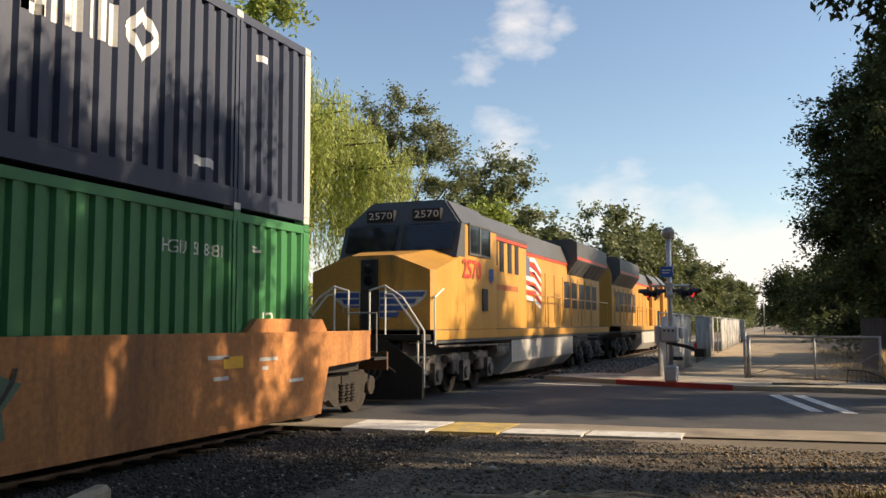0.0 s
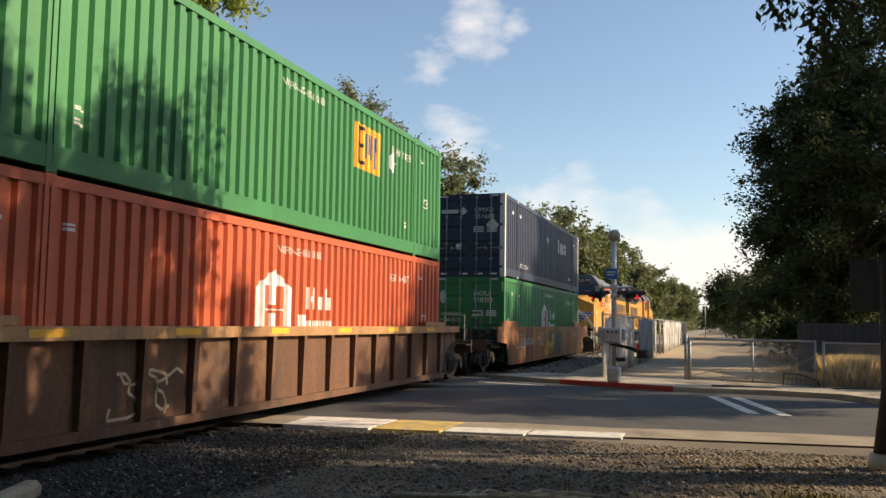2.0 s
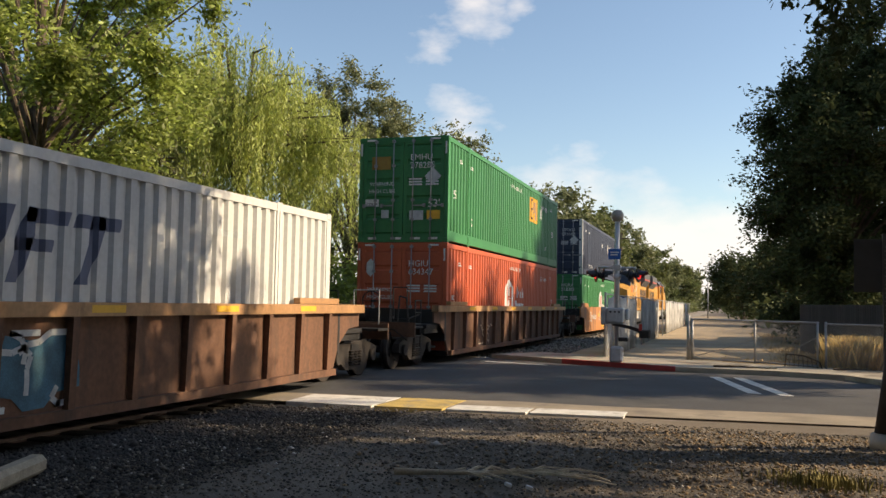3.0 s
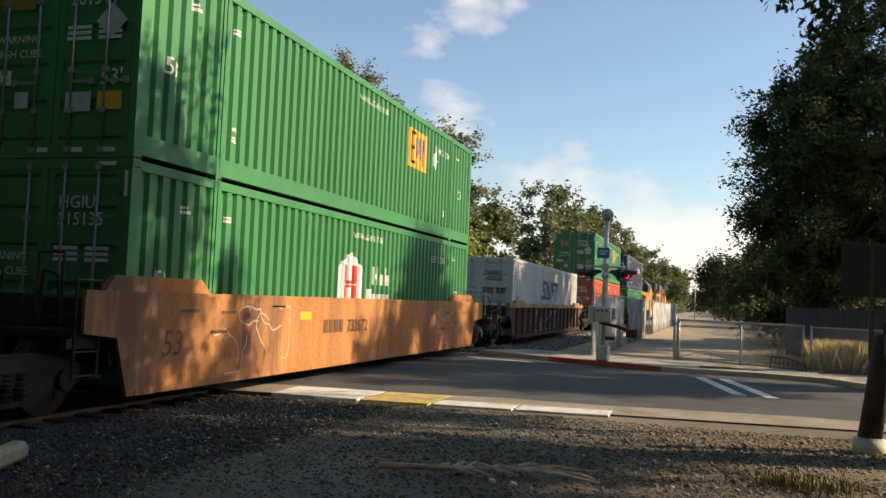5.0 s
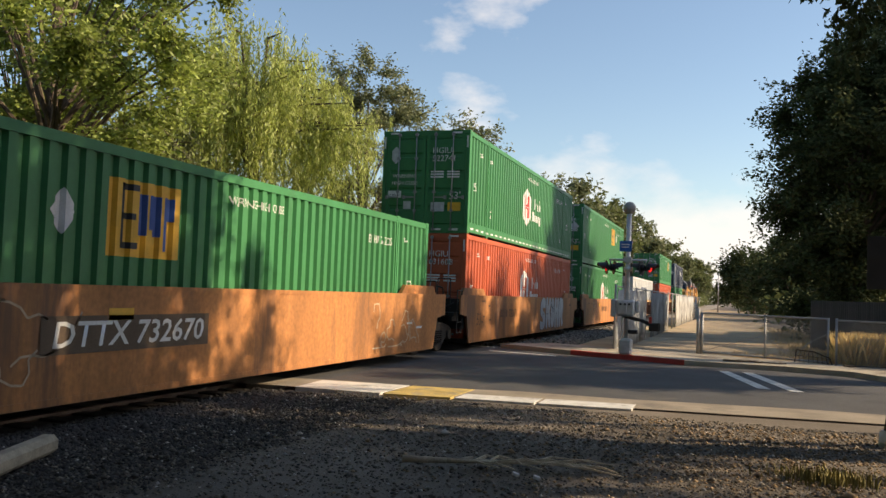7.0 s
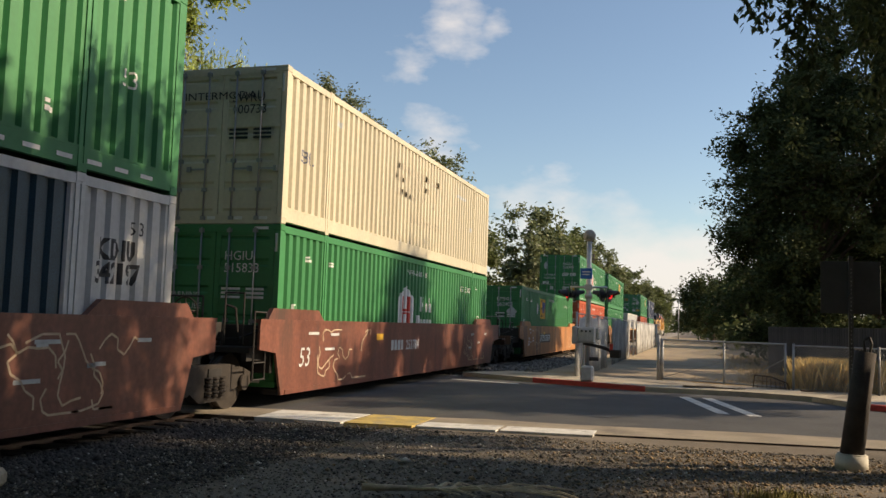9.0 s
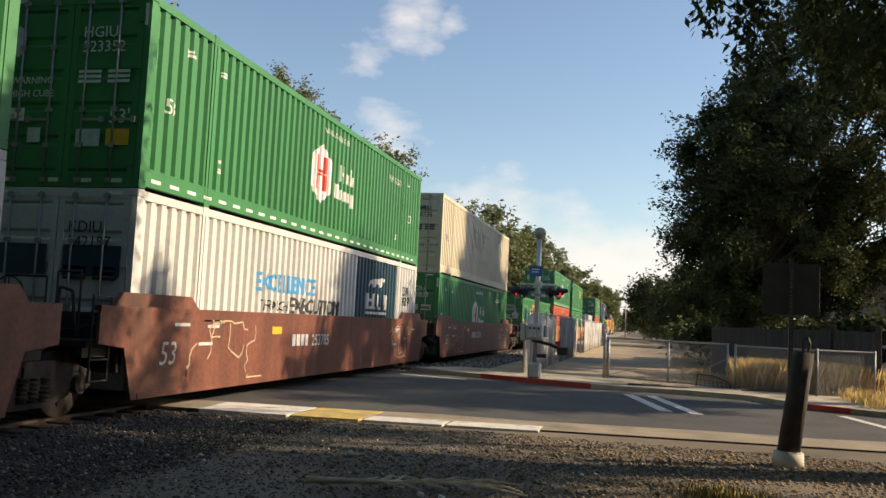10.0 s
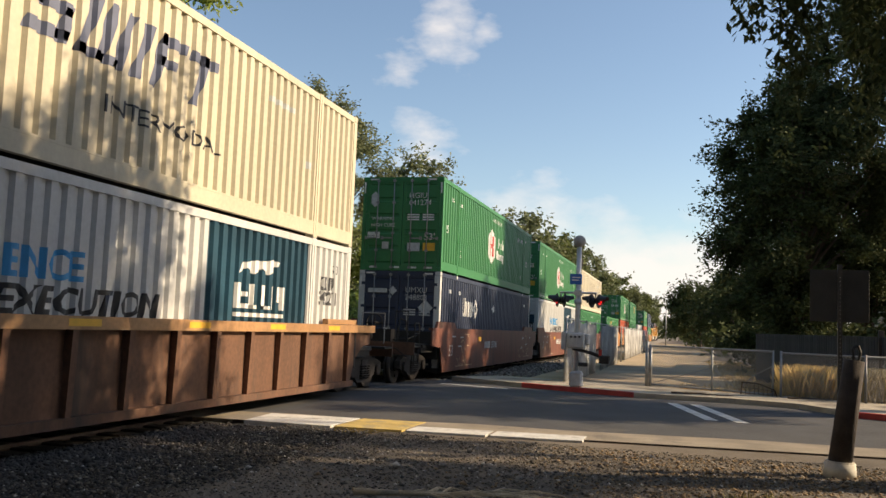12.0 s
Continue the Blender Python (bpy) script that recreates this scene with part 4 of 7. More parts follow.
def marks_reefer(number):
    def go(t):
        end_texts(t, number, warn=False, size=False, stickers=False, colour=BLACKP)
        decal("slogan", draped(bm_text("EXCELLENCE", 0.50, 3.1, bold=0.012), 4.15, 1.62), CYANP, t)
        decal("slogan", draped(bm_text("THROUGH", 0.30, 1.35, shear=0.15), 4.4, 1.24), BLACKP, t)
        decal("slogan", draped(bm_text("EXECUTION", 0.46, 3.05, shear=0.15, bold=0.012), 5.85, 1.21), BLACKP, t)
        decal("name_panel", draped(flat_shape(rect(3.75, HEIGHT - 0.45)), 10.2, 0.31), TEALP, t, "deep teal company panel")
        bm = bmesh.new()
        for a, b, w, h in ((0.0, 0, 0.14, 0.42), (0.18, 0.2, 0.22, 0.08), (0.2, 0, 0.24, 0.08), (0.5, 0, 0.12, 0.42), (0.5, 0, 0.34, 0.06), (0.9, 0, 0.12, 0.42), (0.9, 0, 0.34, 0.06), (1.32, 0, 0.1, 0.42), (1.5, 0.14, 0.1, 0.28), (1.7, 0, 0.1, 0.42), (0.0, -0.14, 1.8, 0.07)):
            s = draped(flat_shape([(x + a, z + b) for x, z in rect(w, h)]), 11.1, 1.42)
            for v in s.verts:
                v.co.x += 0.003
            decal("name_block", s, MARK, t, "white block of company lettering")
        s = draped(flat_shape([(0, 0.02), (0.3, 0.12), (0.55, 0.03), (0.85, 0.14), (1.1, 0.05), (1.3, 0.12), (1.25, 0.2), (1.45, 0.22), (1.5, 0.3), (1.25, 0.33), (1.0, 0.28), (0.6, 0.27), (0.3, 0.22), (0.1, 0.2)]), 11.15, 1.98)
        for v in s.verts:
            v.co.x += 0.003
        merge(bm, s, Matrix())
        decal("emblem", bm, MARK, t, "white running animal emblem")
        a, b = number.split(" ")
        decal("number", draped(bm_text(a, 0.37, 0.75, bold=0.012), LENGTH - 1.6, 1.90), BLACKP, t)
        decal("number", draped(bm_text(b, 0.37, 0.9, bold=0.012), LENGTH - 1.65, 1.60), BLACKP, t)
        decal("size_mark", draped(bm_text("53", 0.26), LENGTH - 0.95, 2.25), BLACKP, t)
        decal("end_panel", on_end(flat_shape(rect(1.0, 0.45)), -1.12, 1.6), TEALP, t, "dark panel on the door")
        decal("end_panel", on_end(flat_shape(rect(0.95, 0.45)), 0.15, 1.6), TEALP, t, "dark panel on the door")
    return go


def build_containers():
    G, R, W, C = "green", "red", "white", "cream"
    container(-4.55, 0, GREEN, "green corrugated steel container low in an orange well car", marks_green_hex("HGIU 518381"))
    container(-4.55, 1, NAVY, "navy blue corrugated container stacked on a green one", marks_navy("UMXU 251668"), post=WHITE)
    container(-28.0, 0, RED, "orange-red corrugated container low in a rusty well car", marks_red("HGIU 634347"))
    container(-28.0, 1, GREEN, "green corrugated container with a yellow panel stacked on a red one", marks_yellow("EMHU 278285"))
    container(-51.45, 0, WHITE, "dirty white corrugated container alone in a rusty well car", marks_white_carrier("SWRU 100251", ""))
    container(-74.05, 0, GREEN, "green corrugated container low in an orange well car", marks_green_hex("HGIU 515135"))
    container(-74.05, 1, GREEN, "green corrugated container with a yellow panel stacked on a green one", marks_yellow("EMHU 261544"))
    container(-93.4, 0, RED, "orange-red corrugated container low in an orange well car", marks_red("HGIU 631608"))
    container(-93.4, 1, GREEN, "green container with hexagon emblem stacked on a red one", marks_green_hex("HGIU 522741", dashes=True))
    container(-112.75, 0, GREEN, "green container with a yellow panel alone in an orange well car", marks_yellow("EMHU 262405", 4.75, -0.95))
    container(-135.55, 0, GREEN, "green corrugated container low in a brown well car", marks_green_hex("HGIU 515833"))
    container(-135.55, 1, CREAM, "cream corrugated container with worn lettering stacked on a green one", marks_white_carrier("SWRU 100733", "INTERMODAL", FADED))
    container(-155.0, 0, WHITE, "white corrugated container with blue and black slogan", marks_reefer("KDIU 342197"))
    container(-155.0, 1, GREEN, "green container with hexagon emblem stacked on a white one", marks_green_hex("HGIU 523352", dashes=True))
    container(-173.85, 0, NAVY, "navy blue corrugated container low in a brown well car", marks_navy("UMXU 248803", 3.0), post=WHITE)
    container(-173.85, 1, GREEN, "green container with hexagon emblem stacked on a navy one", marks_green_hex("HGIU 641274"))
    container(-197.45, 0, WHITE, "white corrugated container with blue and black slogan", marks_reefer("KDIU 342271"))
    container(-197.45, 1, CREAM, "cream corrugated container with slanted blocks stacked on a white one", marks_white_carrier("SWRU 102215", "INTERMODAL"))


build_containers()

# ---- well cars ----
HALF = 1.485          # half width of a well car over its sides
WHEEL_R = 0.46


def wheelset_bm():
    bm = bmesh.new()
    for s in (-1, 1):
        x = s * 0.76
        tube(bm, (x - 0.065, 0, 0), (x + 0.065, 0, 0), WHEEL_R, seg=28)
        tube(bm, (x - s * 0.09, 0, 0), (x - s * 0.06, 0, 0), WHEEL_R + 0.025, seg=28)
        tube(bm, (x + s * 0.06, 0, 0), (x + s * 0.12, 0, 0), 0.13, seg=12)
        for k in range(4):
            a = k * math.pi / 2
            tube(bm, (x + s * 0.05, 0.27 * math.cos(a), 0.27 * math.sin(a)), (x + s * 0.085, 0.27 * math.cos(a), 0.27 * math.sin(a)), 0.045, seg=6)
    tube(bm, (-1.0, 0, 0), (1.0, 0, 0), 0.085, seg=10)
    return bm


def side_frame_bm():
    bm = bmesh.new()
    ol = [(-1.18, 0.42), (-1.18, 0.62), (-0.95, 0.70), (-0.45, 0.78), (0.45, 0.78), (0.95, 0.70), (1.18, 0.62), (1.18, 0.42), (1.02, 0.36), (0.85, 0.46), (0.42, 0.20), (-0.42, 0.20), (-0.85, 0.46), (-1.02, 0.36)]
    prism(bm, ol, "x", 0.93, 1.08)
    for y in (-0.89, 0.89):
        tube(bm, (1.05, y, 0.46), (1.15, y, 0.46), 0.13, seg=12)
    return bm


def springs_bm():
    bm = bmesh.new()
    for y in (-0.2, 0.0, 0.2):
        for z in range(6):
            tube(bm, (1.085, y, 0.28 + z * 0.055), (1.085, y, 0.315 + z * 0.055), 0.085 if z % 2 else 0.07, seg=8)
    return bm


def bolster_bm():
    bm = box(bmesh.new(), -1.1, 1.1, -0.2, 0.2, 0.42, 0.72)
    box(bm, -0.3, 0.3, -0.5, 0.5, 0.5, 0.68)
    return bm


def truck(parent, y):
    t = new("truck")
    t.parent, t.location = parent, (0, y, 0)
    sf, sp = shared("side_frame", side_frame_bm, DARKSTEEL), shared("springs", springs_bm, DARKSTEEL)
    for a in (0, 180):
        place_shared("side_frame", sf, t, pose(0, 0, 0, 0, 0, a))
        place_shared("springs", sp, t, pose(0, 0, 0, 0, 0, a))["kind"] = "stuff"
    place_shared("bolster", shared("bolster", bolster_bm, BLACKSTEEL), t)
    ws = shared("wheelset", wheelset_bm, DARKSTEEL)
    for dy in (-0.89, 0.89):
        w = place_shared("wheelset", ws, t, pose(0, dy, WHEEL_R), "rust-brown steel wheels on an axle")
        WHEELS.append((w, dy))
    return t


def side_slab_bm(end_a, end_b):
    """Smooth welded side with cut-away ends over the trucks."""
    bm = bmesh.new()
    L = LENGTH
    ol = [(-0.10, 0.22), (L + 0.10, 0.22), (L + 0.35, 0.95), (L + end_b, 1.02), (L + end_b, 1.52), (-end_a, 1.52), (-end_a, 1.02), (-0.35, 0.95)]
    prism(bm, ol, "x", HALF - 0.045, HALF)
    prism(bm, [(-0.5, 1.50), (1.9, 1.50), (1.6, 1.72), (-0.3, 1.72)], "x", HALF - 0.185, HALF - 0.10)
    prism(bm, [(L - 1.9, 1.50), (L + 0.5, 1.50), (L + 0.3, 1.72), (L - 1.6, 1.72)], "x", HALF - 0.185, HALF - 0.10)
    box(bm, HALF - 0.05, HALF + 0.012, 0.05, L - 0.05, 0.22, 0.30)
    box(bm, HALF - 0.12, HALF + 0.008, -end_a, L + end_b, 1.46, 1.525)
    return bm


def side_ribbed_bm(end_a, end_b):
    bm = bmesh.new()
    L = LENGTH
    ol = [(-0.05, 0.24), (L + 0.05, 0.24), (L + 0.28, 0.75), (L + 0.75, 1.06), (L + end_b, 1.10), (L + end_b, 1.40), (-end_a, 1.40), (-end_a, 1.10), (-0.75, 1.06), (-0.28, 0.75)]
    prism(bm, ol, "x", HALF - 0.15, HALF - 0.11)
    return bm


def top_rail_bm(end_a, end_b):
    bm = bmesh.new()
    box(bm, HALF - 0.17, HALF + 0.01, -end_a, LENGTH + end_b, 1.37, 1.53)
    box(bm, HALF - 0.15, HALF - 0.03, -0.1, 1.5, 1.54, 1.64)
    box(bm, HALF - 0.15, HALF - 0.03, LENGTH - 1.5, LENGTH + 0.1, 1.54, 1.64)
    return bm


def bottom_rail_bm():
    return box(bmesh.new(), HALF - 0.17, HALF - 0.01, 0.0, LENGTH, 0.22, 0.34)


def rib_bm():
    bm = bmesh.new()
    prism(bm, [(HALF - 0.11, 1.38), (HALF + 0.0, 1.38), (HALF - 0.005, 1.2), (HALF - 0.03, 0.33), (HALF - 0.11, 0.33)], "y", -0.055, 0.055)
    return bm


def end_platform(t, e, m):
    """Deck, draft sill, bulkhead and stiffeners over the truck."""
    place_shared("end_deck", shared(f"end_deck{e}", lambda: soft_box(-1.3, 1.3, -e, -0.25, 0.95, 1.05, 0.01), BLACKSTEEL), t, m)
    place_shared("draft_sill", shared(f"draft_sill{e}", lambda: box(bmesh.new(), -0.38, 0.38, -e - 0.02, -0.1, 0.62, 0.95), BLACKSTEEL), t, m)
    place_shared("bulkhead", shared("bulkhead", lambda: soft_box(-1.38, 1.38, -0.34, -0.24, 0.60, 1.42, 0.01), BLACKSTEEL), t, m)
    st = shared(f"stiffener{e}", lambda: box(bmesh.new(), -0.05, 0.05, -e, -0.3, 0.82, 0.95), BLACKSTEEL)
    for x in (-1.2, -0.6, 0.6, 1.2):
        place_shared("stiffener", st, t, m @ pose(x, 0, 0))


def end_sill_bm(e):
    bm = bmesh.new()
    box(bm, -1.42, 1.42, -e - 0.06, -e, 0.78, 1.12)
    return bm


def ladder(t, e, m, material):
    """Side ladder and the two hoop handrails of one wagon end."""
    stile = shared("ladder_stile", lambda: pipe(bmesh.new(), [(0, 0, 0.5), (0, 0, 1.66)], 0.018), material)
    rung = shared("ladder_rung", lambda: pipe(bmesh.new(), [(0, -0.05, 0), (0, 0.36, 0)], 0.014), material)
    for y in (-0.05, 0.36):
        place_shared("ladder_stile", stile, t, m @ pose(1.40, -e + y, 0))
    for z in (0.52, 0.8, 1.08, 1.36, 1.64):
        place_shared("ladder_rung", rung, t, m @ pose(1.40, -e, z))
    place_shared("handrail", shared(f"hoop_a{e}", lambda: pipe(bmesh.new(), [(1.2, -e - 0.06, 1.1), (1.2, -e - 0.06, 1.95), (0.85, -e - 0.06, 1.95), (0.85, -e - 0.06, 1.1)], 0.016), material), t, m)
    place_shared("handrail", shared(f"hoop_b{e}", lambda: pipe(bmesh.new(), [(-1.2, -e - 0.06, 1.1), (-1.2, -e - 0.06, 1.85), (-0.6, -e - 0.06, 1.85), (-0.6, -e - 0.06, 1.1)], 0.016), material), t, m)


def coupler_bm(e):
    bm = bmesh.new()
    box(bm, -0.09, 0.09, -e - 0.75, -e + 0.1, 0.70, 0.90)
    prism(bm, [(-0.16, -e - 0.98), (0.02, -e - 1.02), (0.16, -e - 0.92), (0.16, -e - 0.68), (-0.16, -e - 0.68)], "z", 0.66, 0.96)
    pipe(bm, [(0.35, -e, 0.85), (0.38, -e - 0.4, 0.62), (0.2, -e - 0.7, 0.45), (0.0, -e - 0.95, 0.55)], 0.028)
    pipe(bm, [(0.25, -e - 0.02, 0.98), (0.9, -e - 0.1, 0.95), (1.25, -e - 0.1, 0.7)], 0.014)
    return bm


def brake_gear_bm(e):
    bm = bmesh.new()
    tube(bm, (-0.75, -e + 0.25, 1.25), (-0.15, -e + 0.25, 1.25), 0.17, seg=12)
    box(bm, 0.1, 0.5, -e + 0.1, -e + 0.45, 1.05, 1.45)
    pipe(bm, [(-0.9, -e + 0.3, 1.1), (0.9, -e + 0.3, 1.18), (1.1, -e + 0.6, 1.3)], 0.02)
    pipe(bm, [(0.7, -e + 0.12, 1.05), (0.74, -e + 0.15, 1.75), (0.9, -e + 0.2, 1.7), (0.95, -e + 0.25, 1.1)], 0.022)
    ring = [(0.05 + 0.24 * math.cos(a * math.pi / 8), -e, 1.62 + 0.24 * math.sin(a * math.pi / 8)) for a in range(17)]
    pipe(bm, ring, 0.014, 5)
    for a in (0, 4, 8, 12):
        pipe(bm, [(0.05, -e, 1.62), ring[a]], 0.010, 4)
    tube(bm, (0.05, -e - 0.02, 1.62), (0.05, -e + 0.3, 1.62), 0.025, seg=6)
    return bm


def scrawl(bm, seed, y0, y1, z0, z1, x, n=5, r=0.014):
    """A loose spray line on the side."""
    rng = random.Random(seed)
    for k in range(n):
        y, z = rng.uniform(y0, y1), rng.uniform(z0, z1)
        pts = []
        a = rng.uniform(0, 6.28)
        for i in range(9):
            pts.append((x, min(max(y, y0), y1), min(max(z, z0), z1)))
            a += rng.uniform(-1.4, 1.4)
            y += 0.16 * math.cos(a)
            z += 0.14 * math.sin(a)
        for p, q in zip(pts[:-1], pts[1:]):
            d = Vector(q) - Vector(p)
            if d.length < 0.01:
                continue
            u = Vector((0, -d.z, d.y)).normalized() * r
            bm.faces.new([bm.verts.new(Vector(c)) for c in (Vector(p) + u, Vector(q) + u, Vector(q) - u, Vector(p) - u)])
    return bm


def blob(cy, cz, ry, rz, x, seed, k=14, jag=0.25, slant=0.0):
    rng = random.Random(seed)
    bm = bmesh.new()
    pts = []
    for i in range(k):
        a = 2 * math.pi * i / k
        r = 1 + rng.uniform(-jag, jag)
        z = max(-1, min(1, math.sin(a) * r))
        pts.append((x, cy + ry * math.cos(a) * r + slant * z, cz + rz * z))
    bm.faces.new([bm.verts.new(p) for p in pts])
    return bm


def on_side(bm, y0, z0, x):
    for v in bm.verts:
        v.co = (x, v.co.x + y0, v.co.y + z0)
    return bm


def well_car(q, style, paint_mat, label, ends=(1.25, 1.25), trucks=(1.75, 1.75), couple=(True, True), dress=None):
    t = thing("well_car", label, "railway wagon", group="wagons of the train")
    ea, eb = ends
    L = LENGTH
    flip = Matrix.Translation((0, L, 0)) @ pose(0, 0, 0, 0, 0, 180)
    if style == "slab":
        place_shared("side_wall", shared(f"side_wall{ea}{eb}", lambda: side_slab_bm(ea, eb), paint_mat), t)
        place_shared("side_wall", shared(f"side_wall{eb}{ea}", lambda: side_slab_bm(eb, ea), paint_mat), t, flip)
    else:
        place_shared("side_wall", shared(f"rib_wall{ea}{eb}", lambda: side_ribbed_bm(ea, eb), paint_mat), t)
        place_shared("side_wall", shared(f"rib_wall{eb}{ea}", lambda: side_ribbed_bm(eb, ea), paint_mat), t, flip)
        rail, low, rib = shared(f"top_rail{ea}{eb}", lambda: top_rail_bm(ea, eb), SILL), shared("bottom_rail", bottom_rail_bm, paint_mat), shared("rib", rib_bm, paint_mat)
        for m in (Matrix(), flip):
            place_shared("top_rail", rail, t, m, "tan painted top rail")
            place_shared("bottom_rail", low, t, m)
            for i in range(15):
                place_shared("rib", rib, t, m @ pose(0, 0.3 + i * (L - 0.6) / 14, 0))
    bm = bmesh.new()
    for i in range(6):
        y = 0.4 + i * (L - 0.8) / 5
        box(bm, -HALF + 0.15, HALF - 0.15, y - 0.12, y + 0.12, 0.2, 0.30)
    box(bm, -HALF + 0.13, -HALF + 0.4, 0, L, 0.2, 0.3)
    box(bm, HALF - 0.4, HALF - 0.13, 0, L, 0.2, 0.3)
    part("floor_frame", bm, BLACKSTEEL, t)
    for k, (e, tr, cp) in enumerate(zip(ends, trucks, couple)):
        m = Matrix() if k == 0 else flip
        pe = max(e, 1.6) if cp else e
        end_platform(t, pe, m)
        if cp:
            place_shared("end_sill", shared(f"end_sill{pe}", lambda: end_sill_bm(2.75), RUST), t, m)
            place_shared("walkway", shared("walkway", lambda: box(box(box(bmesh.new(), -0.5, 0.5, -2.75, -1.2, 0.66, 1.0), -1.42, -0.9, -2.75, -2.2, 0.98, 1.03), 0.9, 1.42, -2.75, -2.2, 0.98, 1.03), BLACKSTEEL), t, m)
            ladder(t, 2.7, m, STEEL if k else BLACKSTEEL)
            place_shared("coupler", shared("coupler", lambda: coupler_bm(2.75), DARKSTEEL), t, m)
            place_shared("brake_gear", shared("brake_gear_c", lambda: brake_gear_bm(2.2), BLACKSTEEL), t, m)
        else:
            ladder(t, e, m, BLACKSTEEL)
            place_shared("brake_gear", shared(f"brake_gear{e}", lambda: brake_gear_bm(e), BLACKSTEEL), t, m)
        if tr:
            truck(t, -tr if k == 0 else L + tr)
    if dress:
        dress(t)
    MOVERS.append((t, q, 0.0))
    return t


def dress_common(t, ink, code, number, y, style="slab", size=True):
    x = HALF + 0.006
    if number:
        if code == "TTX":
            decal("number", on_side(bm_text(code + " " + number, 0.36, 2.4, bold=0.004), y, 0.86, x), ink, t)
        elif code:
            decal("number_panel", on_side(flat_shape(rect(3.1, 0.42)), y - 0.15, 0.76, x), mat("dark patch paint", (0.10, 0.065, 0.04), bump=0), t, "dark patch behind the number")
            decal("number", on_side(bm_text(code + " " + number, 0.40, 2.8, shear=0.15, bold=0.006), y, 0.84, x + 0.004), ink, t)
        else:
            decal("number", on_side(bm_text(number, 0.34, 1.05, bold=0.006), y + 1.1, 0.87, x + 0.004), ink, t)
            for a, w in ((0.0, 0.18), (0.24, 0.18), (0.48, 0.18), (0.72, 0.16)):
                decal("name_block", on_side(flat_shape([(p + a, q) for p, q in rect(w, 0.24)]), y, 0.87, x + 0.004), ink, t)
    if size:
        decal("size_mark", on_side(bm_text("53", 0.5, shear=0.15), 0.55, 0.68, x), ink, t)
    bars = bmesh.new()
    rng = random.Random(len(number) + int(y * 7))
    for i in range(9):
        merge(bars, on_side(flat_shape(rect(rng.uniform(0.15, 0.5), 0.05)), rng.choice((0.9, 1.6, 13.0, 14.2, 15.0)) + rng.uniform(0, 0.4), rng.uniform(0.7, 1.4), x), Matrix())
    decal("small_print", bars, ink, t, "illegible small stencils")


def dress_first(t):
    x = HALF + 0.006
    dress_common(t, MARKD, "TTX", "652656", 1.7, size=False)
    for i, (cy, cz, ry, rz, m) in enumerate(((7.0, 0.62, 0.7, 0.36, YELLOWP), (7.9, 0.75, 0.5, 0.46, YELLOWP), (8.7, 0.8, 0.5, 0.5, GREENP), (9.6, 0.82, 0.6, 0.52, GREENP), (7.4, 1.15, 0.4, 0.25, GREENP))):
        decal("graffiti", blob(cy, cz, ry, rz, x + i * 0.002, 40 + i, slant=0.2), m, t, "yellow and green spray lettering shapes")
    b = bmesh.new()
    decal("graffiti_outline", scrawl(b, 3, 6.4, 10.2, 0.35, 1.35, x + 0.014, 16, 0.025), BLACKP, t)
    decal("marker_panel", on_side(flat_shape(rect(0.45, 0.16)), 4.8, 1.0, x), YELLOWP, t)
    decal("marker_panel", on_side(flat_shape(rect(0.45, 0.16)), 13.6, 1.05, x), YELLOWP, t)
    decal("spray_scrawl", scrawl(bmesh.new(), 9, 5.2, 6.0, 0.8, 1.25, x, 5, 0.02), MARKD, t)


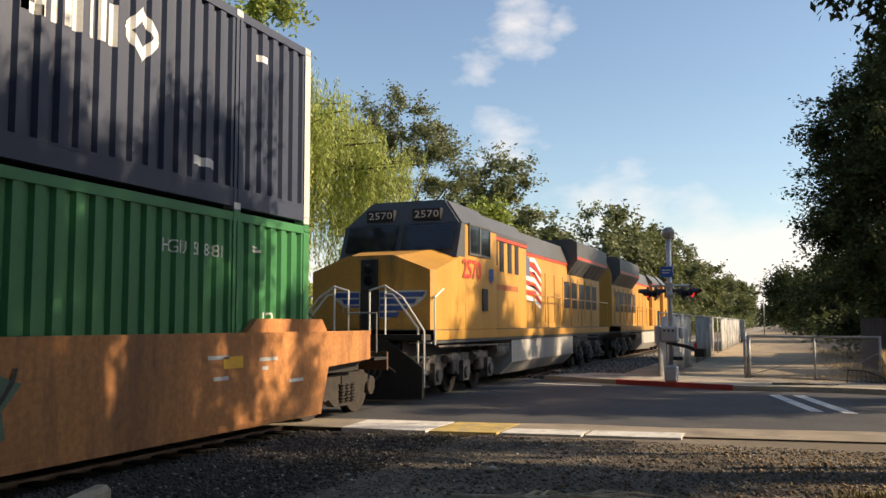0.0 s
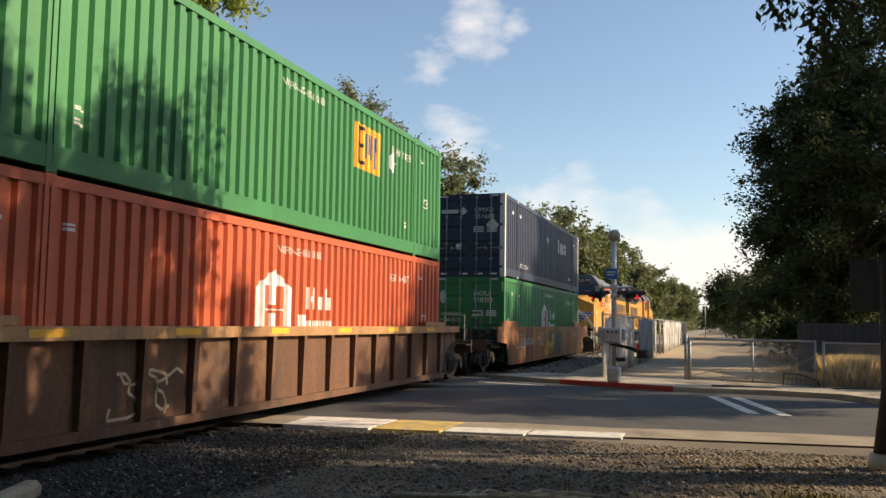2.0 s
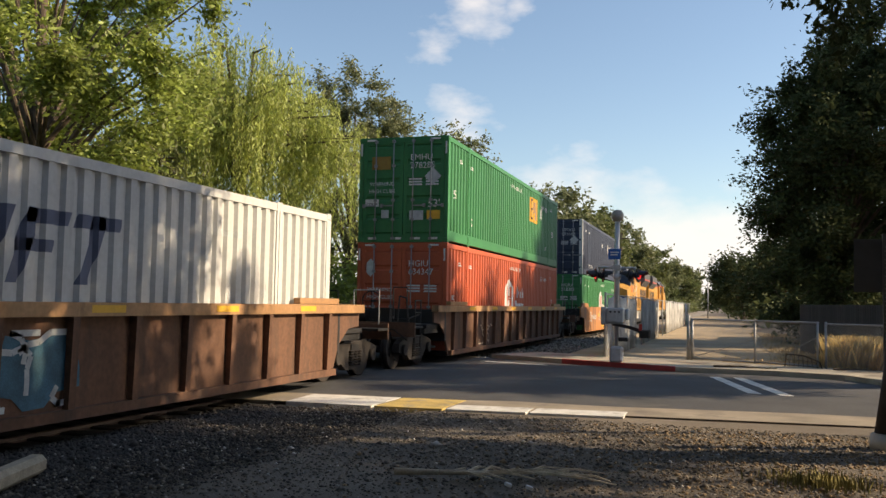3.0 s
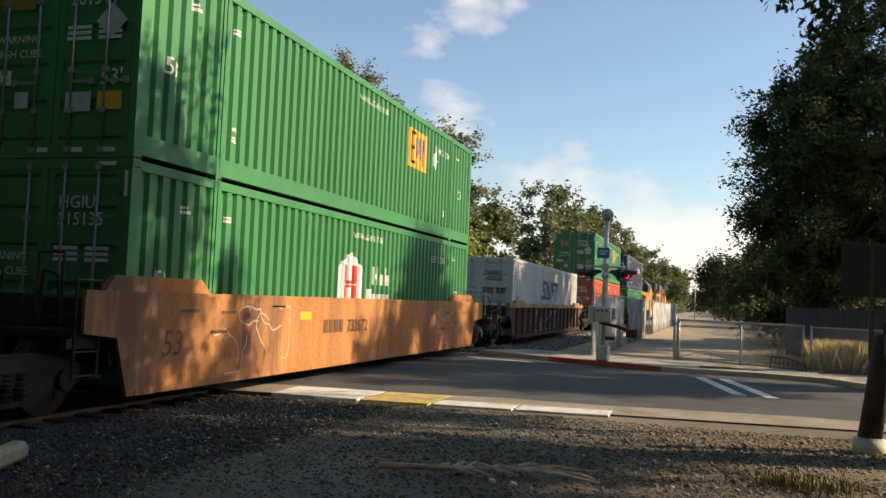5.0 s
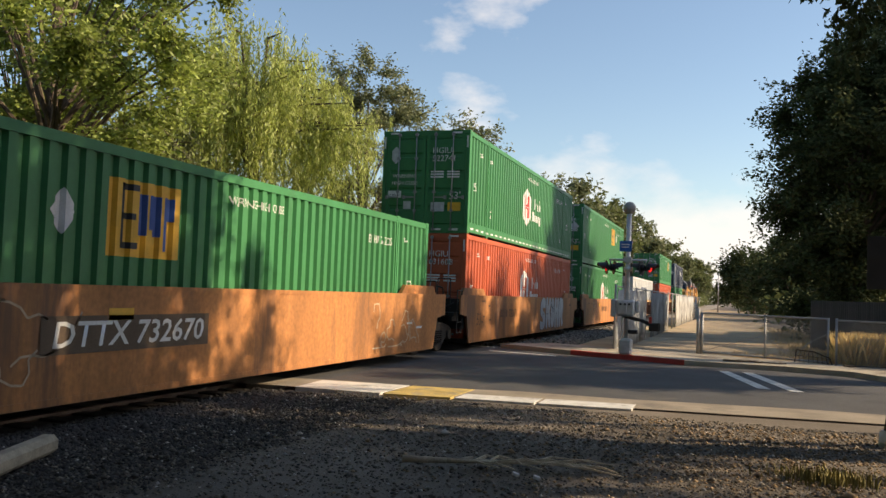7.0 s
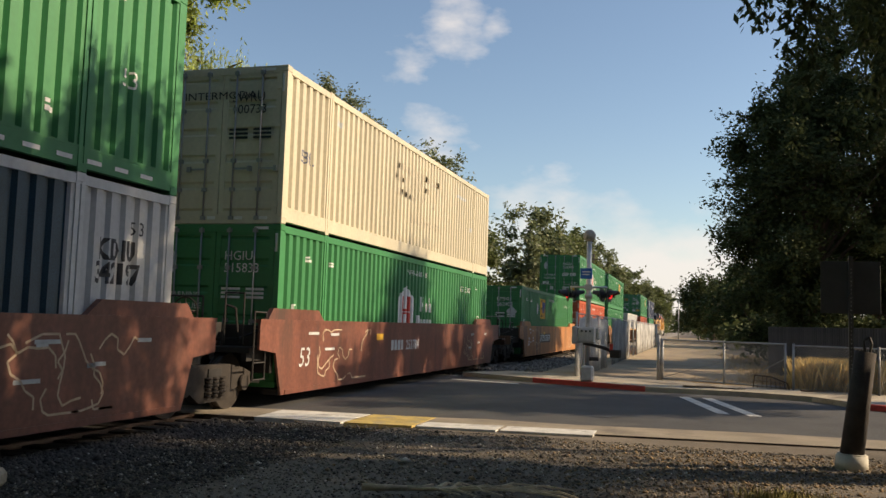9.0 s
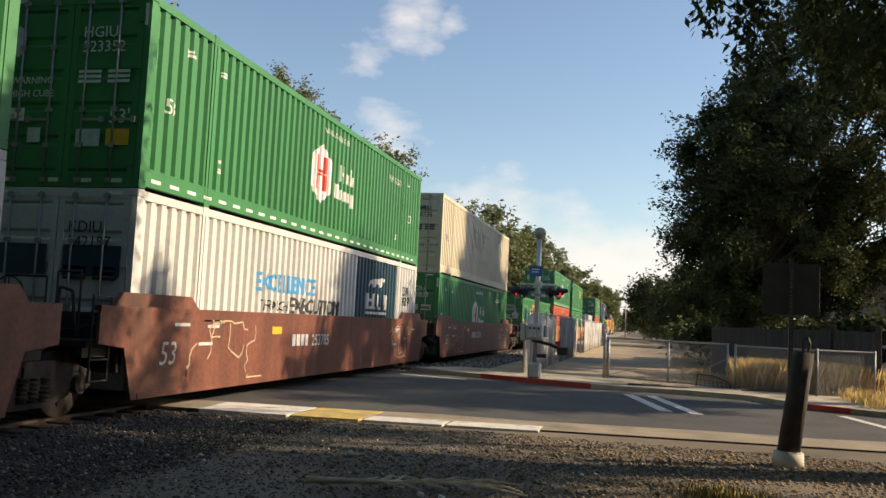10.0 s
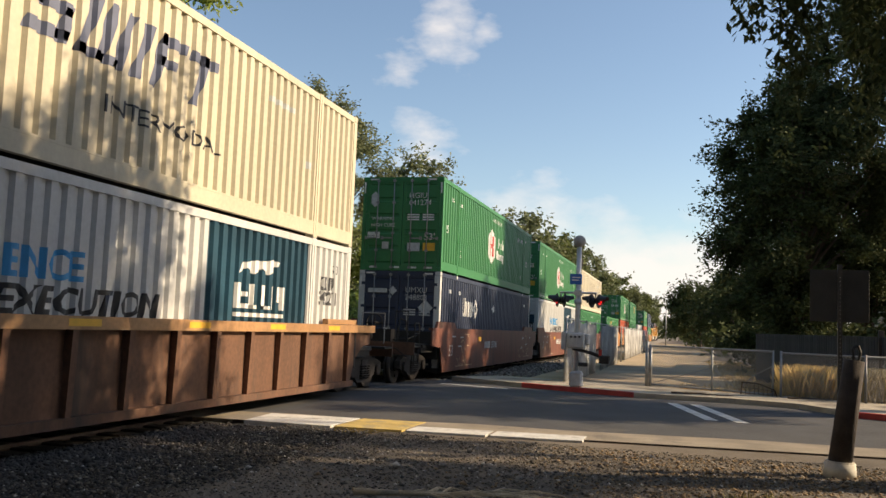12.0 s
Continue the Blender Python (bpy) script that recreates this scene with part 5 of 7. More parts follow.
def dress_silver(t):
    """Heavy silver spray lettering shapes with black outline."""
    x = HALF + 0.006
    dress_common(t, mat("dark stencil", (0.13, 0.065, 0.03), bump=0), "", "732671", 3.2)
    shapes = ([(0.0, 0.30), (0.05, 0.02), (0.55, -0.02), (1.02, 0.08), (1.18, 0.38), (1.05, 0.62), (0.62, 0.72), (0.52, 0.80), (0.66, 0.86), (1.10, 0.82), (1.22, 1.05), (0.95, 1.25), (0.40, 1.24), (0.08, 1.02), (0.04, 0.72), (0.22, 0.52), (0.60, 0.42), (0.62, 0.32), (0.45, 0.28), (0.10, 0.36)],
              [(1.28, 0.02), (1.68, 0.0), (1.74, 0.40), (1.86, 0.42), (2.02, 0.02), (2.46, 0.06), (2.34, 0.50), (2.12, 0.66), (2.30, 0.84), (2.50, 1.20), (2.06, 1.26), (1.86, 0.92), (1.76, 0.90), (1.74, 1.26), (1.30, 1.26)],
              [(2.46, 0.48), (2.58, 0.14), (2.90, 0.0), (3.22, 0.10), (3.38, 0.46), (3.36, 0.88), (3.16, 1.18), (2.84, 1.26), (2.56, 1.10), (2.44, 0.80)],
              [(3.44, 0.02), (3.82, 0.0), (3.88, 0.44), (4.02, 0.46), (4.06, 0.0), (4.46, 0.02), (4.50, 1.22), (4.12, 1.26), (4.06, 0.82), (3.90, 0.80), (3.86, 1.26), (3.44, 1.24)],
              [(4.56, 0.02), (4.94, 0.0), (5.00, 0.40), (5.14, 0.38), (5.34, 0.0), (5.82, 0.10), (5.54, 0.46), (5.72, 0.72), (5.74, 1.02), (5.50, 1.24), (4.60, 1.26)])
    y0, z0 = 9.1, 0.29

    def rounded(s, times=2):
        for _ in range(times):
            s = [(p[0] * k + q[0] * (1 - k), p[1] * k + q[1] * (1 - k)) for p, q in zip(s, s[1:] + s[:1]) for k in (0.78, 0.22)]
        return s
    shapes = [rounded([(a * 0.79, b * 0.96 + 0.02) for a, b in s]) for s in shapes]
    for i, s in enumerate(shapes):
        c = (sum(p[0] for p in s) / len(s), sum(p[1] for p in s) / len(s))
        big = [(c[0] + (p[0] - c[0]) * 1.14, max(-0.03, c[1] + (p[1] - c[1]) * 1.05)) for p in s]
        decal("graffiti_outline", on_side(flat_shape(big), y0, z0, x + 0.0008 * i), BLACKP, t, "black spray outline")
        decal("graffiti", on_side(flat_shape(s), y0, z0, x + 0.006), SILVERP, t, "silver spray lettering shapes")
    for cy, cz in ((2.10, 0.86), (2.42, 0.80)):
        for r0, r1 in ((0.15, 0.125), (0.085, 0.06), (0.03, 0.0)):
            ring = bmesh.new()
            for a in range(18):
                u, w = 2 * math.pi * a / 18, 2 * math.pi * (a + 1) / 18
                pts = [(cy + r0 * math.cos(u), cz + r0 * math.sin(u)), (cy + r0 * math.cos(w), cz + r0 * math.sin(w)), (cy + r1 * math.cos(w), cz + r1 * math.sin(w)), (cy + r1 * math.cos(u), cz + r1 * math.sin(u))]
                ring.faces.new([ring.verts.new((p, q, 0)) for p, q in (pts if r1 else pts[:3])])
            decal("spray_scrawl", on_side(ring, y0, z0, x + 0.010), BLACKP, t)
    ink = bmesh.new()
    scrawl(ink, 12, y0 + 0.4, y0 + 4.2, z0 + 0.2, z0 + 0.6, x + 0.010, 4, 0.012)
    decal("spray_scrawl", ink, BLACKP, t)


def dress_plain(number, ink, seed, code=""):
    def go(t):
        x = HALF + 0.006
        dress_common(t, ink, code, number, 3.7 if code else 5.6)
        decal("spray_scrawl", scrawl(bmesh.new(), seed, 12.5, 15.2, 0.4, 1.3, x, 9, 0.014), CHALK, t, "pale scrawled spray lines")
        decal("spray_scrawl", scrawl(bmesh.new(), seed + 1, 1.4, 4.2, 0.35, 1.35, x, 8, 0.013), CHALK, t, "pale scrawled spray lines")
        decal("marker_panel", on_side(flat_shape(rect(0.45, 0.14)), 4.6, 1.12, x), YELLOWP, t)
    return go


def dress_ribbed(seed, art):
    def go(t):
        x = HALF - 0.104
        if art:
            for i, (cy, m) in enumerate(((5.2, BLACKP), (6.3, BLACKP), (7.5, BLACKP), (8.7, MUTEDBLUE))):
                decal("graffiti", blob(cy, 0.8, 0.62, 0.42, x + i * 0.002, seed + i), m, t, "dark and blue spray lettering shapes")
            decal("spray_scrawl", scrawl(bmesh.new(), seed, 4.6, 9.3, 0.42, 1.2, x + 0.012, 22, 0.035), MARKD, t, "grey spray strokes")
        decal("spray_scrawl", scrawl(bmesh.new(), seed + 5, 3.0, 5.0, 0.4, 1.2, x, 6, 0.02), CHALK, t)
        bm = bmesh.new()
        for i in range(6):
            y = 1.6 + i * 2.6
            merge(bm, on_side(flat_shape(rect(0.6, 0.09)), y, 1.41, HALF + 0.014), Matrix())
        decal("reflector_tape", bm, YELLOWP, t, "yellow reflective strips on the rail")
    return go


def build_cars():
    well_car(-4.55, "slab", ORANGE, "yellow-orange smooth-sided well car with graffiti", dress=dress_first, ends=(1.6, 1.9))
    well_car(-28.0, "ribbed", RUST, "rusty brown well car with ribbed sides and tan rail", dress=dress_ribbed(20, False))
    well_car(-51.45, "ribbed", RUST, "rusty brown ribbed well car with dark graffiti", dress=dress_ribbed(24, True))
    dk = mat("dark stencil", (0.13, 0.065, 0.03), bump=0)
    A, B = 0.95, 1.65
    well_car(-74.05, "slab", ORANGE, "yellow-orange smooth-sided well car unit", ends=(A, 1.3), trucks=(B, 1.75), couple=(False, True), dress=dress_plain("732672", dk, 60))
    well_car(-93.4, "slab", ORANGE, "yellow-orange well car unit with silver graffiti", ends=(A, A), trucks=(B, 0), couple=(False, False), dress=dress_silver)
    well_car(-112.75, "slab", ORANGE, "yellow-orange well car unit with white number", ends=(1.3, A), trucks=(1.75, 0), couple=(True, False), dress=dress_plain("732670", MARK, 66, "DTTX"))
    well_car(-135.55, "slab", BROWN, "oxide-brown smooth-sided well car unit", ends=(A, 1.3), trucks=(B, 1.75), couple=(False, True), dress=dress_plain("253784", MARKD, 72))
    well_car(-155.0, "slab", BROWN, "oxide-brown well car unit with scrawled paint", ends=(A, A), trucks=(B, 0), couple=(False, False), dress=dress_plain("253785", MARKD, 75))
    well_car(-173.85, "slab", BROWN, "oxide-brown well car unit with pale graffiti", ends=(1.3, A), trucks=(1.75, 0), couple=(True, False), dress=dress_plain("253786", MARKD, 79))
    well_car(-197.45, "ribbed", RUST, "rusty brown well car with ribbed sides and tan rail", dress=dress_ribbed(28, False))


build_cars()

# ---- locomotives ----


def loco_truck(parent, y):
    t = new("truck")
    t.parent, t.location = parent, (0, y, 0)

    def frame_side():
        bm = bmesh.new()
        prism(bm, [(-2.3, 0.55), (-2.3, 0.78), (-1.9, 0.95), (1.9, 0.95), (2.3, 0.78), (2.3, 0.55), (1.5, 0.5), (1.2, 0.66), (0.6, 0.66), (0.3, 0.45), (-0.3, 0.45), (-0.6, 0.66), (-1.2, 0.66), (-1.5, 0.5)], "x", 1.0, 1.16)
        for dy in (-1.85, 0, 1.85):
            box(bm, 1.10, 1.26, dy - 0.2, dy + 0.2, 0.30, 0.78)
            tube(bm, (1.2, dy, 0.5), (1.32, dy, 0.5), 0.14, seg=12)
        for dy in (-0.95, 0.95):
            tube(bm, (1.22, dy, 0.5), (1.22, dy, 0.98), 0.11, seg=10)
            tube(bm, (1.25, dy - 0.45, 0.85), (1.25, dy + 0.35, 0.85), 0.10, seg=10)
            pipe(bm, [(1.28, dy - 0.5, 0.95), (1.3, dy, 0.7), (1.28, dy + 0.5, 0.95)], 0.025)
        return bm
    fs = shared("loco_side_frame", frame_side, LOCOTRUCK)
    for a in (0, 180):
        place_shared("side_frame", fs, t, pose(0, 0, 0, 0, 0, a))
    ws = shared("wheelset", wheelset_bm, DARKSTEEL)
    for dy in (-1.85, 0, 1.85):
        w = place_shared("wheelset", ws, t, pose(0, dy, WHEEL_R), "rust-brown steel wheels on an axle")
        WHEELS.append((w, dy))


LOCOTRUCK = mat("dusty grey truck paint", (0.17, 0.15, 0.13), rough=0.8, var=0.35, scale=5, bump=0.2, dirt=(0.06, 0.05, 0.04), dirt_at=0.5)
REDSTRIPE = mat("red stripe paint", (0.55, 0.07, 0.04), rough=0.45, var=0.08, bump=0)


def loco(q, turned, label):
    """A six-axle diesel with a wide-nose cab; nose at y = 0, radiator end at y = 22."""
    t = thing("locomotive", label, "locomotive", group="locomotives of the train")
    W, L = 1.52, 22.2
    bm = bmesh.new()
    box(bm, -W + 0.03, W - 0.03, 1.0, L - 1.0, 1.22, 1.52)
    box(bm, -0.5, 0.5, 0.6, L - 0.6, 0.72, 1.22)
    part("underframe", bm, LOCOG, t)
    bm = bmesh.new()
    box(bm, -W, W, 1.0, L - 1.0, 1.30, 1.50)
    part("sill_stripe", bm, LOCOY, t, "yellow side sill")
    # nose: wide, with sloping top and chamfered corners
    bm = bmesh.new()
    front = [(-1.42, 1.52), (1.42, 1.52), (1.42, 2.80), (0.55, 3.14), (-0.55, 3.14), (-1.42, 2.80)]
    back = [(-1.5, 1.52), (1.5, 1.52), (1.5, 3.18), (0.95, 3.38), (-0.95, 3.38), (-1.5, 3.18)]
    rings = [[bm.verts.new((x, y, z)) for x, z in ol] for y, ol in ((1.0, front), (1.16, [(x * 1.055, z) for x, z in front]), (2.6, back))]
    for ra, rb in zip(rings[:-1], rings[1:]):
        for i in range(6):
            bm.faces.new((ra[i], ra[(i + 1) % 6], rb[(i + 1) % 6], rb[i]))
    bm.faces.new(rings[0][::-1])
    bm.faces.new(rings[-1])
    nose = part("nose", bm, LOCOY, t, "yellow wide nose")
    cab = part("cab", soft_box(-1.51, 1.51, 2.98, 5.42, 1.5, 3.98, 0.02), LOCOY, t)
    part("cab_side", soft_box(-1.505, 1.505, 2.56, 2.99, 1.5, 3.2, 0.01), LOCOY, t)
    bm = bmesh.new()
    prism(bm, [(2.42, 3.18), (2.78, 4.0), (3.05, 4.0), (3.05, 3.18)], "x", -1.5, 1.5)
    part("cab_front", bm, LOCOG, t, "dark grey windshield surround")
    bm = bmesh.new()
    lo = [bm.verts.new(c) for c in ((-1.52, 2.76, 3.97), (1.52, 2.76, 3.97), (1.52, 5.46, 3.97), (-1.52, 5.46, 3.97))]
    hi = [bm.verts.new(c) for c in ((-0.98, 3.15, 4.62), (0.98, 3.15, 4.62), (0.98, 5.46, 4.62), (-0.98, 5.46, 4.62))]
    for a in range(4):
        bm.faces.new((lo[a], lo[(a + 1) % 4], hi[(a + 1) % 4], hi[a]))
    bm.faces.new(hi)
    bm.faces.new(lo[::-1])
    bmesh.ops.bevel(bm, geom=bm.edges[:], offset=0.05, segments=2, affect="EDGES")
    part("cab_roof", bm, LOCOG, t, "dark grey sloping cab roof")
    for x0, x1 in ((-1.36, -0.08), (0.08, 1.36)):
        bm = bmesh.new()
        prism(bm, [(2.475, 3.36), (2.745, 3.97), (2.715, 3.97), (2.445, 3.36)], "x", x0, x1)
        part("windshield", bm, GLASSD, cab, "dark windshield pane")
    for s in (-1, 1):
        for y0, y1 in ((3.25, 3.95), (4.05, 4.75)):
            bm = soft_box(min(s * 1.515, s * 1.535), max(s * 1.515, s * 1.535), y0, y1, 3.32, 3.98, 0.008)
            w = part("window", bm, GLASSD, cab, "dark side window")
            bm = bmesh.new()
            xa, xb = sorted((s * 1.515, s * 1.55))
            for a, b, c, d in ((y0 - 0.05, y0, 3.27, 4.03), (y1, y1 + 0.05, 3.27, 4.03), (y0, y1, 3.27, 3.32), (y0, y1, 3.98, 4.03)):
                box(bm, xa, xb, a, b, c, d)
            part("window_frame", bm, LOCOG, w)
    # number boards
    for x in (-0.6, 0.6):
        b = part("number_board", soft_box(x - 0.36, x + 0.36, 2.80, 3.05, 4.10, 4.38, 0.01), BLACKP, cab, "black number board")
        tx = bm_text("2570", 0.24, 0.62)
        for v in tx.verts:
            v.co = (v.co.x + x - 0.31, 2.792, v.co.y + 4.16)
        decal("number", tx, MARK, b)
    hb = part("headlight_box", soft_box(-0.2, 0.2, 0.93, 1.1, 2.35, 3.05, 0.02), BLACKP, nose, "black headlight housing")
    for z in (2.58, 2.84):
        bm = bmesh.new()
        tube(bm, (0, 0.90, z), (0, 0.95, z), 0.11, seg=14)
        part("headlight", bm, GLASSD, hb)
    # blue wing emblem: pale edge, blue feathers
    part("nose_strip", soft_box(-0.22, 0.22, 0.962, 1.02, 1.53, 2.36, 0.01), BLACKP, nose, "black strip below the headlights")
    for s in (-1, 1):
        span = 1.36 if s > 0 else 0.92
        bm = bmesh.new()
        edge = [(0.23, 2.36), (span, 2.36), (span - 0.05, 2.20), (span - 0.28, 2.02), (0.66, 1.92), (0.46, 1.74), (0.23, 1.78)]
        bm.faces.new([bm.verts.new((s * x, 0.985, z)) for x, z in edge])
        part("wing_edge", bm, MARKD, nose)
        for k in range(4):
            z = 2.325 - k * 0.145
            w = span - 0.04 - 0.20 * k
            bm = bmesh.new()
            bm.faces.new([bm.verts.new((s * x, 0.980, zz)) for x, zz in ((0.25, z), (w, z), (w - 0.06, z - 0.105), (0.25, z - 0.105))])
            part("wing_stripe", bm, BLUEP, nose)
    part("nose_door", soft_box(-0.62, -0.26, 0.968, 1.02, 1.55, 2.0, 0.01), LOCOY, nose)
    # front steps, pilot, rails, coupler, hoses
    bm = bmesh.new()
    box(bm, -1.45, 1.45, 0.42, 1.0, 1.30, 1.42)
    prism(bm, [(-1.5, 0.12), (-0.4, 0.08), (0.4, 0.08), (1.5, 0.12), (1.5, 0.75), (0.7, 1.3), (-0.7, 1.3), (-1.5, 0.75)], "y", 0.35, 0.45)
    part("pilot", bm, BLACKSTEEL, t, "black snow plough and pilot")
    for s in (-1, 1):
        bm = bmesh.new()
        for i in range(4):
            box(bm, min(s * 0.98, s * 1.5), max(s * 0.98, s * 1.5), 0.5 + i * 0.12, 0.78 + i * 0.12, 0.32 + i * 0.3, 0.36 + i * 0.3)
        xa, xb = sorted((s * 0.96, s * 1.0))
        box(bm, xa, xb, 0.48, 1.2, 0.25, 1.35)
        part("steps", bm, BLACKSTEEL, t, "black side steps with white edges")
        bm = bmesh.new()
        for i in range(4):
            box(bm, min(s * 0.98, s * 1.5), max(s * 0.98, s * 1.5), 0.488 + i * 0.12, 0.502 + i * 0.12, 0.325 + i * 0.3, 0.362 + i * 0.3)
        part("step_edge", bm, MARK, t)
        for pts in ([(s * 1.5, 0.46, 0.35), (s * 1.5, 0.46, 1.5), (s * 1.0, 0.5, 2.2), (s * 0.6, 0.5, 2.45), (s * 0.6, 0.5, 1.42)], [(s * 1.53, 1.0, 1.2), (s * 1.53, 0.98, 2.2), (s * 1.53, 1.5, 2.4)], [(s * 0.25, 0.47, 1.42), (s * 0.25, 0.47, 2.35), (s * 0.6, 0.5, 2.45)]):
            bm = pipe(bmesh.new(), pts, 0.022)
            part("handrail", bm, MARK, t, "white handrail")
        part("handrail", pipe(bmesh.new(), [(s * 0.62, 0.52, 2.28), (s * 0.78, 0.5, 2.26), (s * 1.36, 0.46, 1.55), (s * 1.36, 0.46, 0.45)], 0.024), MARK, t, "white handrail")
        for i in range(3):
            bm = pipe(bmesh.new(), [(s * (0.35 + i * 0.12), 0.4, 0.95), (s * (0.35 + i * 0.14), 0.2, 0.6), (s * (0.3 + i * 0.1), 0.1, 0.45)], 0.025)
            part("air_hose", bm, BLACKSTEEL, t)
    place_shared("coupler", shared("coupler_l", lambda: coupler_bm(0.35), DARKSTEEL), t)
    place_shared("coupler", shared("coupler_l", lambda: coupler_bm(0.35), DARKSTEEL), t, Matrix.Translation((0, L, 0)) @ pose(0, 0, 0, 0, 0, 180))
    # hoods
    bm = bmesh.new()
    prism(bm, [(-1.30, 1.52), (1.30, 1.52), (1.30, 4.05), (0.95, 4.5), (-0.95, 4.5), (-1.30, 4.05)], "y", 5.45, 9.0)
    part("auxiliary_cab", bm, LOCOY, t, "yellow equipment compartment")
    bm = bmesh.new()
    prism(bm, [(-1.33, 3.98), (1.33, 3.98), (1.33, 4.08), (0.97, 4.53), (-0.97, 4.53), (-1.33, 4.08)], "y", 5.46, 9.02)
    part("hood_top", bm, LOCOG, t, "grey hood top")
    bm = bmesh.new()
    prism(bm, [(-1.12, 1.52), (1.12, 1.52), (1.12, 3.9), (0.9, 4.42), (-0.9, 4.42), (-1.12, 3.9)], "y", 9.0, L - 1.0)
    part("engine_hood", bm, LOCOY, t)
    bm = bmesh.new()
    prism(bm, [(-1.145, 3.84), (1.145, 3.84), (0.92, 4.45), (-0.92, 4.45)], "y", 9.03, 15.2)
    part("hood_top", bm, LOCOG, t, "grey hood top")
    bm = bmesh.new()
    prism(bm, [(-1.02, 3.3), (-1.5, 3.95), (-1.5, 4.6), (-1.3, 4.72), (1.3, 4.72), (1.5, 4.6), (1.5, 3.95), (1.02, 3.3)], "y", 15.2, L - 1.2)
    part("radiator_wing", bm, LOCOG, t, "grey flared radiator housing")
    for s in (-1, 1):
        xa, xb = sorted((s * 1.49, s * 1.508))
        part("red_stripe", box(bmesh.new(), xa, xb, 15.2, L - 1.2, 3.98, 4.08), REDSTRIPE, t)
        xa, xb = sorted((s * 1.3, s * 1.335))
        part("red_stripe", box(bmesh.new(), xa, xb, 5.5, 9.0, 3.88, 3.97), REDSTRIPE, t)
        xa, xb = sorted((s * 1.115, s * 1.14))
        part("red_stripe", box(bmesh.new(), xa, xb, 9.05, 15.2, 3.74, 3.83), REDSTRIPE, t)
        for i, (y0, y1, z0, z1) in enumerate(((5.7, 6.15, 3.2, 3.95), (6.35, 6.7, 3.05, 3.95), (7.1, 7.45, 3.05, 3.9), (7.8, 8.15, 3.05, 3.9), (4.2, 4.6, 1.95, 2.5))):
            d = 1.30 if i < 4 else 1.52
            xa, xb = sorted((s * d, s * (d + 0.018)))
            part("vent", box(bmesh.new(), xa, xb, y0, y1, z0, z1), BLACKP, t, "dark louvred vent")
        for i in range(9):
            y = 9.4 + i * 1.25
            xa, xb = sorted((s * 1.115, s * 1.145))
            part("hood_door", soft_box(xa, xb, y, y + 1.12, 1.7, 3.3, 0.008), LOCOY, t)
            if i in (4, 5, 6, 7, 8):
                xa, xb = sorted((s * 1.14, s * 1.155))
                part("vent", box(bmesh.new(), xa, xb, y + 0.15, y + 0.98, 2.2, 3.15), BLACKP, t, "dark louvred vent")
        for i in range(6):
            y = 15.5 + i * 0.82
            part("wing_brace", prism(bmesh.new(), [(s * 1.02, 3.28), (s * 1.47, 3.9), (s * 1.02, 3.9)], "y", y, y + 0.05), LOCOG, t)
        bm = bmesh.new()
        pipe(bm, [(s * 1.48, 9.2, 2.5), (s * 1.48, L - 1.1, 2.5)], 0.018)
        for i in range(8):
            pipe(bm, [(s * 1.48, 9.2 + i * 1.68, 1.5), (s * 1.48, 9.2 + i * 1.68, 2.5)], 0.018)
        part("side_railing", bm, LOCOY, t, "thin yellow walkway railing")
    # number, flag, small emblem on the side that is seen
    x = 1.526
    sx = -1 if turned else 1

    def side_decal(name, bm, y0, z0, xx, m, label=""):
        for v in bm.verts:
            v.co = (xx, v.co.x + y0, v.co.y + z0)
        decal(name, bm, m, t, label)
    side_decal("number", bm_text("2570", 0.62, 1.35, bold=0.012), 2.75, 2.72, x, REDP, "red road number")
    side_decal("emblem", flat_shape([(0, 0.3), (0, 0.05), (0.17, -0.08), (0.34, 0.05), (0.34, 0.3)]), 5.5 - 0.75, 2.72, x, BLUEP)
    side_decal("name_block", flat_shape(rect(2.2, 0.14)), 5.9, 2.55, 1.304, mat("dull red lettering", (0.4, 0.12, 0.04), bump=0), "thin bar of railway lettering")
    fx = 1.152
    side_decal("flag_field", flat_shape([(0, 0), (0.75, -0.15), (0.75, 0.65), (0.0, 0.8)]), 9.2, 3.0, fx, SLATE, "painted flag field")
    for k in range(9):
        side_decal("flag_stripe", flat_shape([(0.75 if k > 4 else 0.1, 0.06), (1.3, -0.05 + 0.05 * (k % 3)), (2.1, -0.28), (2.1, -0.14), (1.3, 0.09 + 0.05 * (k % 3)), (0.75 if k > 4 else 0.1, 0.18)]), 9.2, 2.35 + k * 0.145, fx + 0.002, REDP if k % 2 else MARK, "painted flag stripe")
    # tank and trucks
    bm = bmesh.new()
    prism(bm, [(-1.45, 1.2), (1.45, 1.2), (1.45, 0.6), (1.1, 0.26), (-1.1, 0.26), (-1.45, 0.6)], "y", 6.9, 14.5)
    part("fuel_tank", bm, LOCOT, t, "dusty light grey fuel tank")
    for s in (-1, 1):
        part("air_tank", tube(bmesh.new(), (s * 1.2, 5.7, 0.95), (s * 1.2, 6.8, 0.95), 0.22, seg=12), LOCOTRUCK, t)
        part("air_tank", tube(bmesh.new(), (s * 1.2, 14.7, 1.0), (s * 1.2, 16.0, 1.0), 0.2, seg=12), LOCOTRUCK, t)
        part("air_pipe", pipe(bmesh.new(), [(s * 1.4, 1.5, 1.15), (s * 1.4, 6.8, 1.1)], 0.03), LOCOTRUCK, t)
        part("air_pipe", pipe(bmesh.new(), [(s * 1.4, 14.6, 1.12), (s * 1.4, 20.5, 1.12)], 0.03), LOCOTRUCK, t)
    loco_truck(t, 3.7)
    loco_truck(t, L - 3.7)
    # roof details
    bm = bmesh.new()
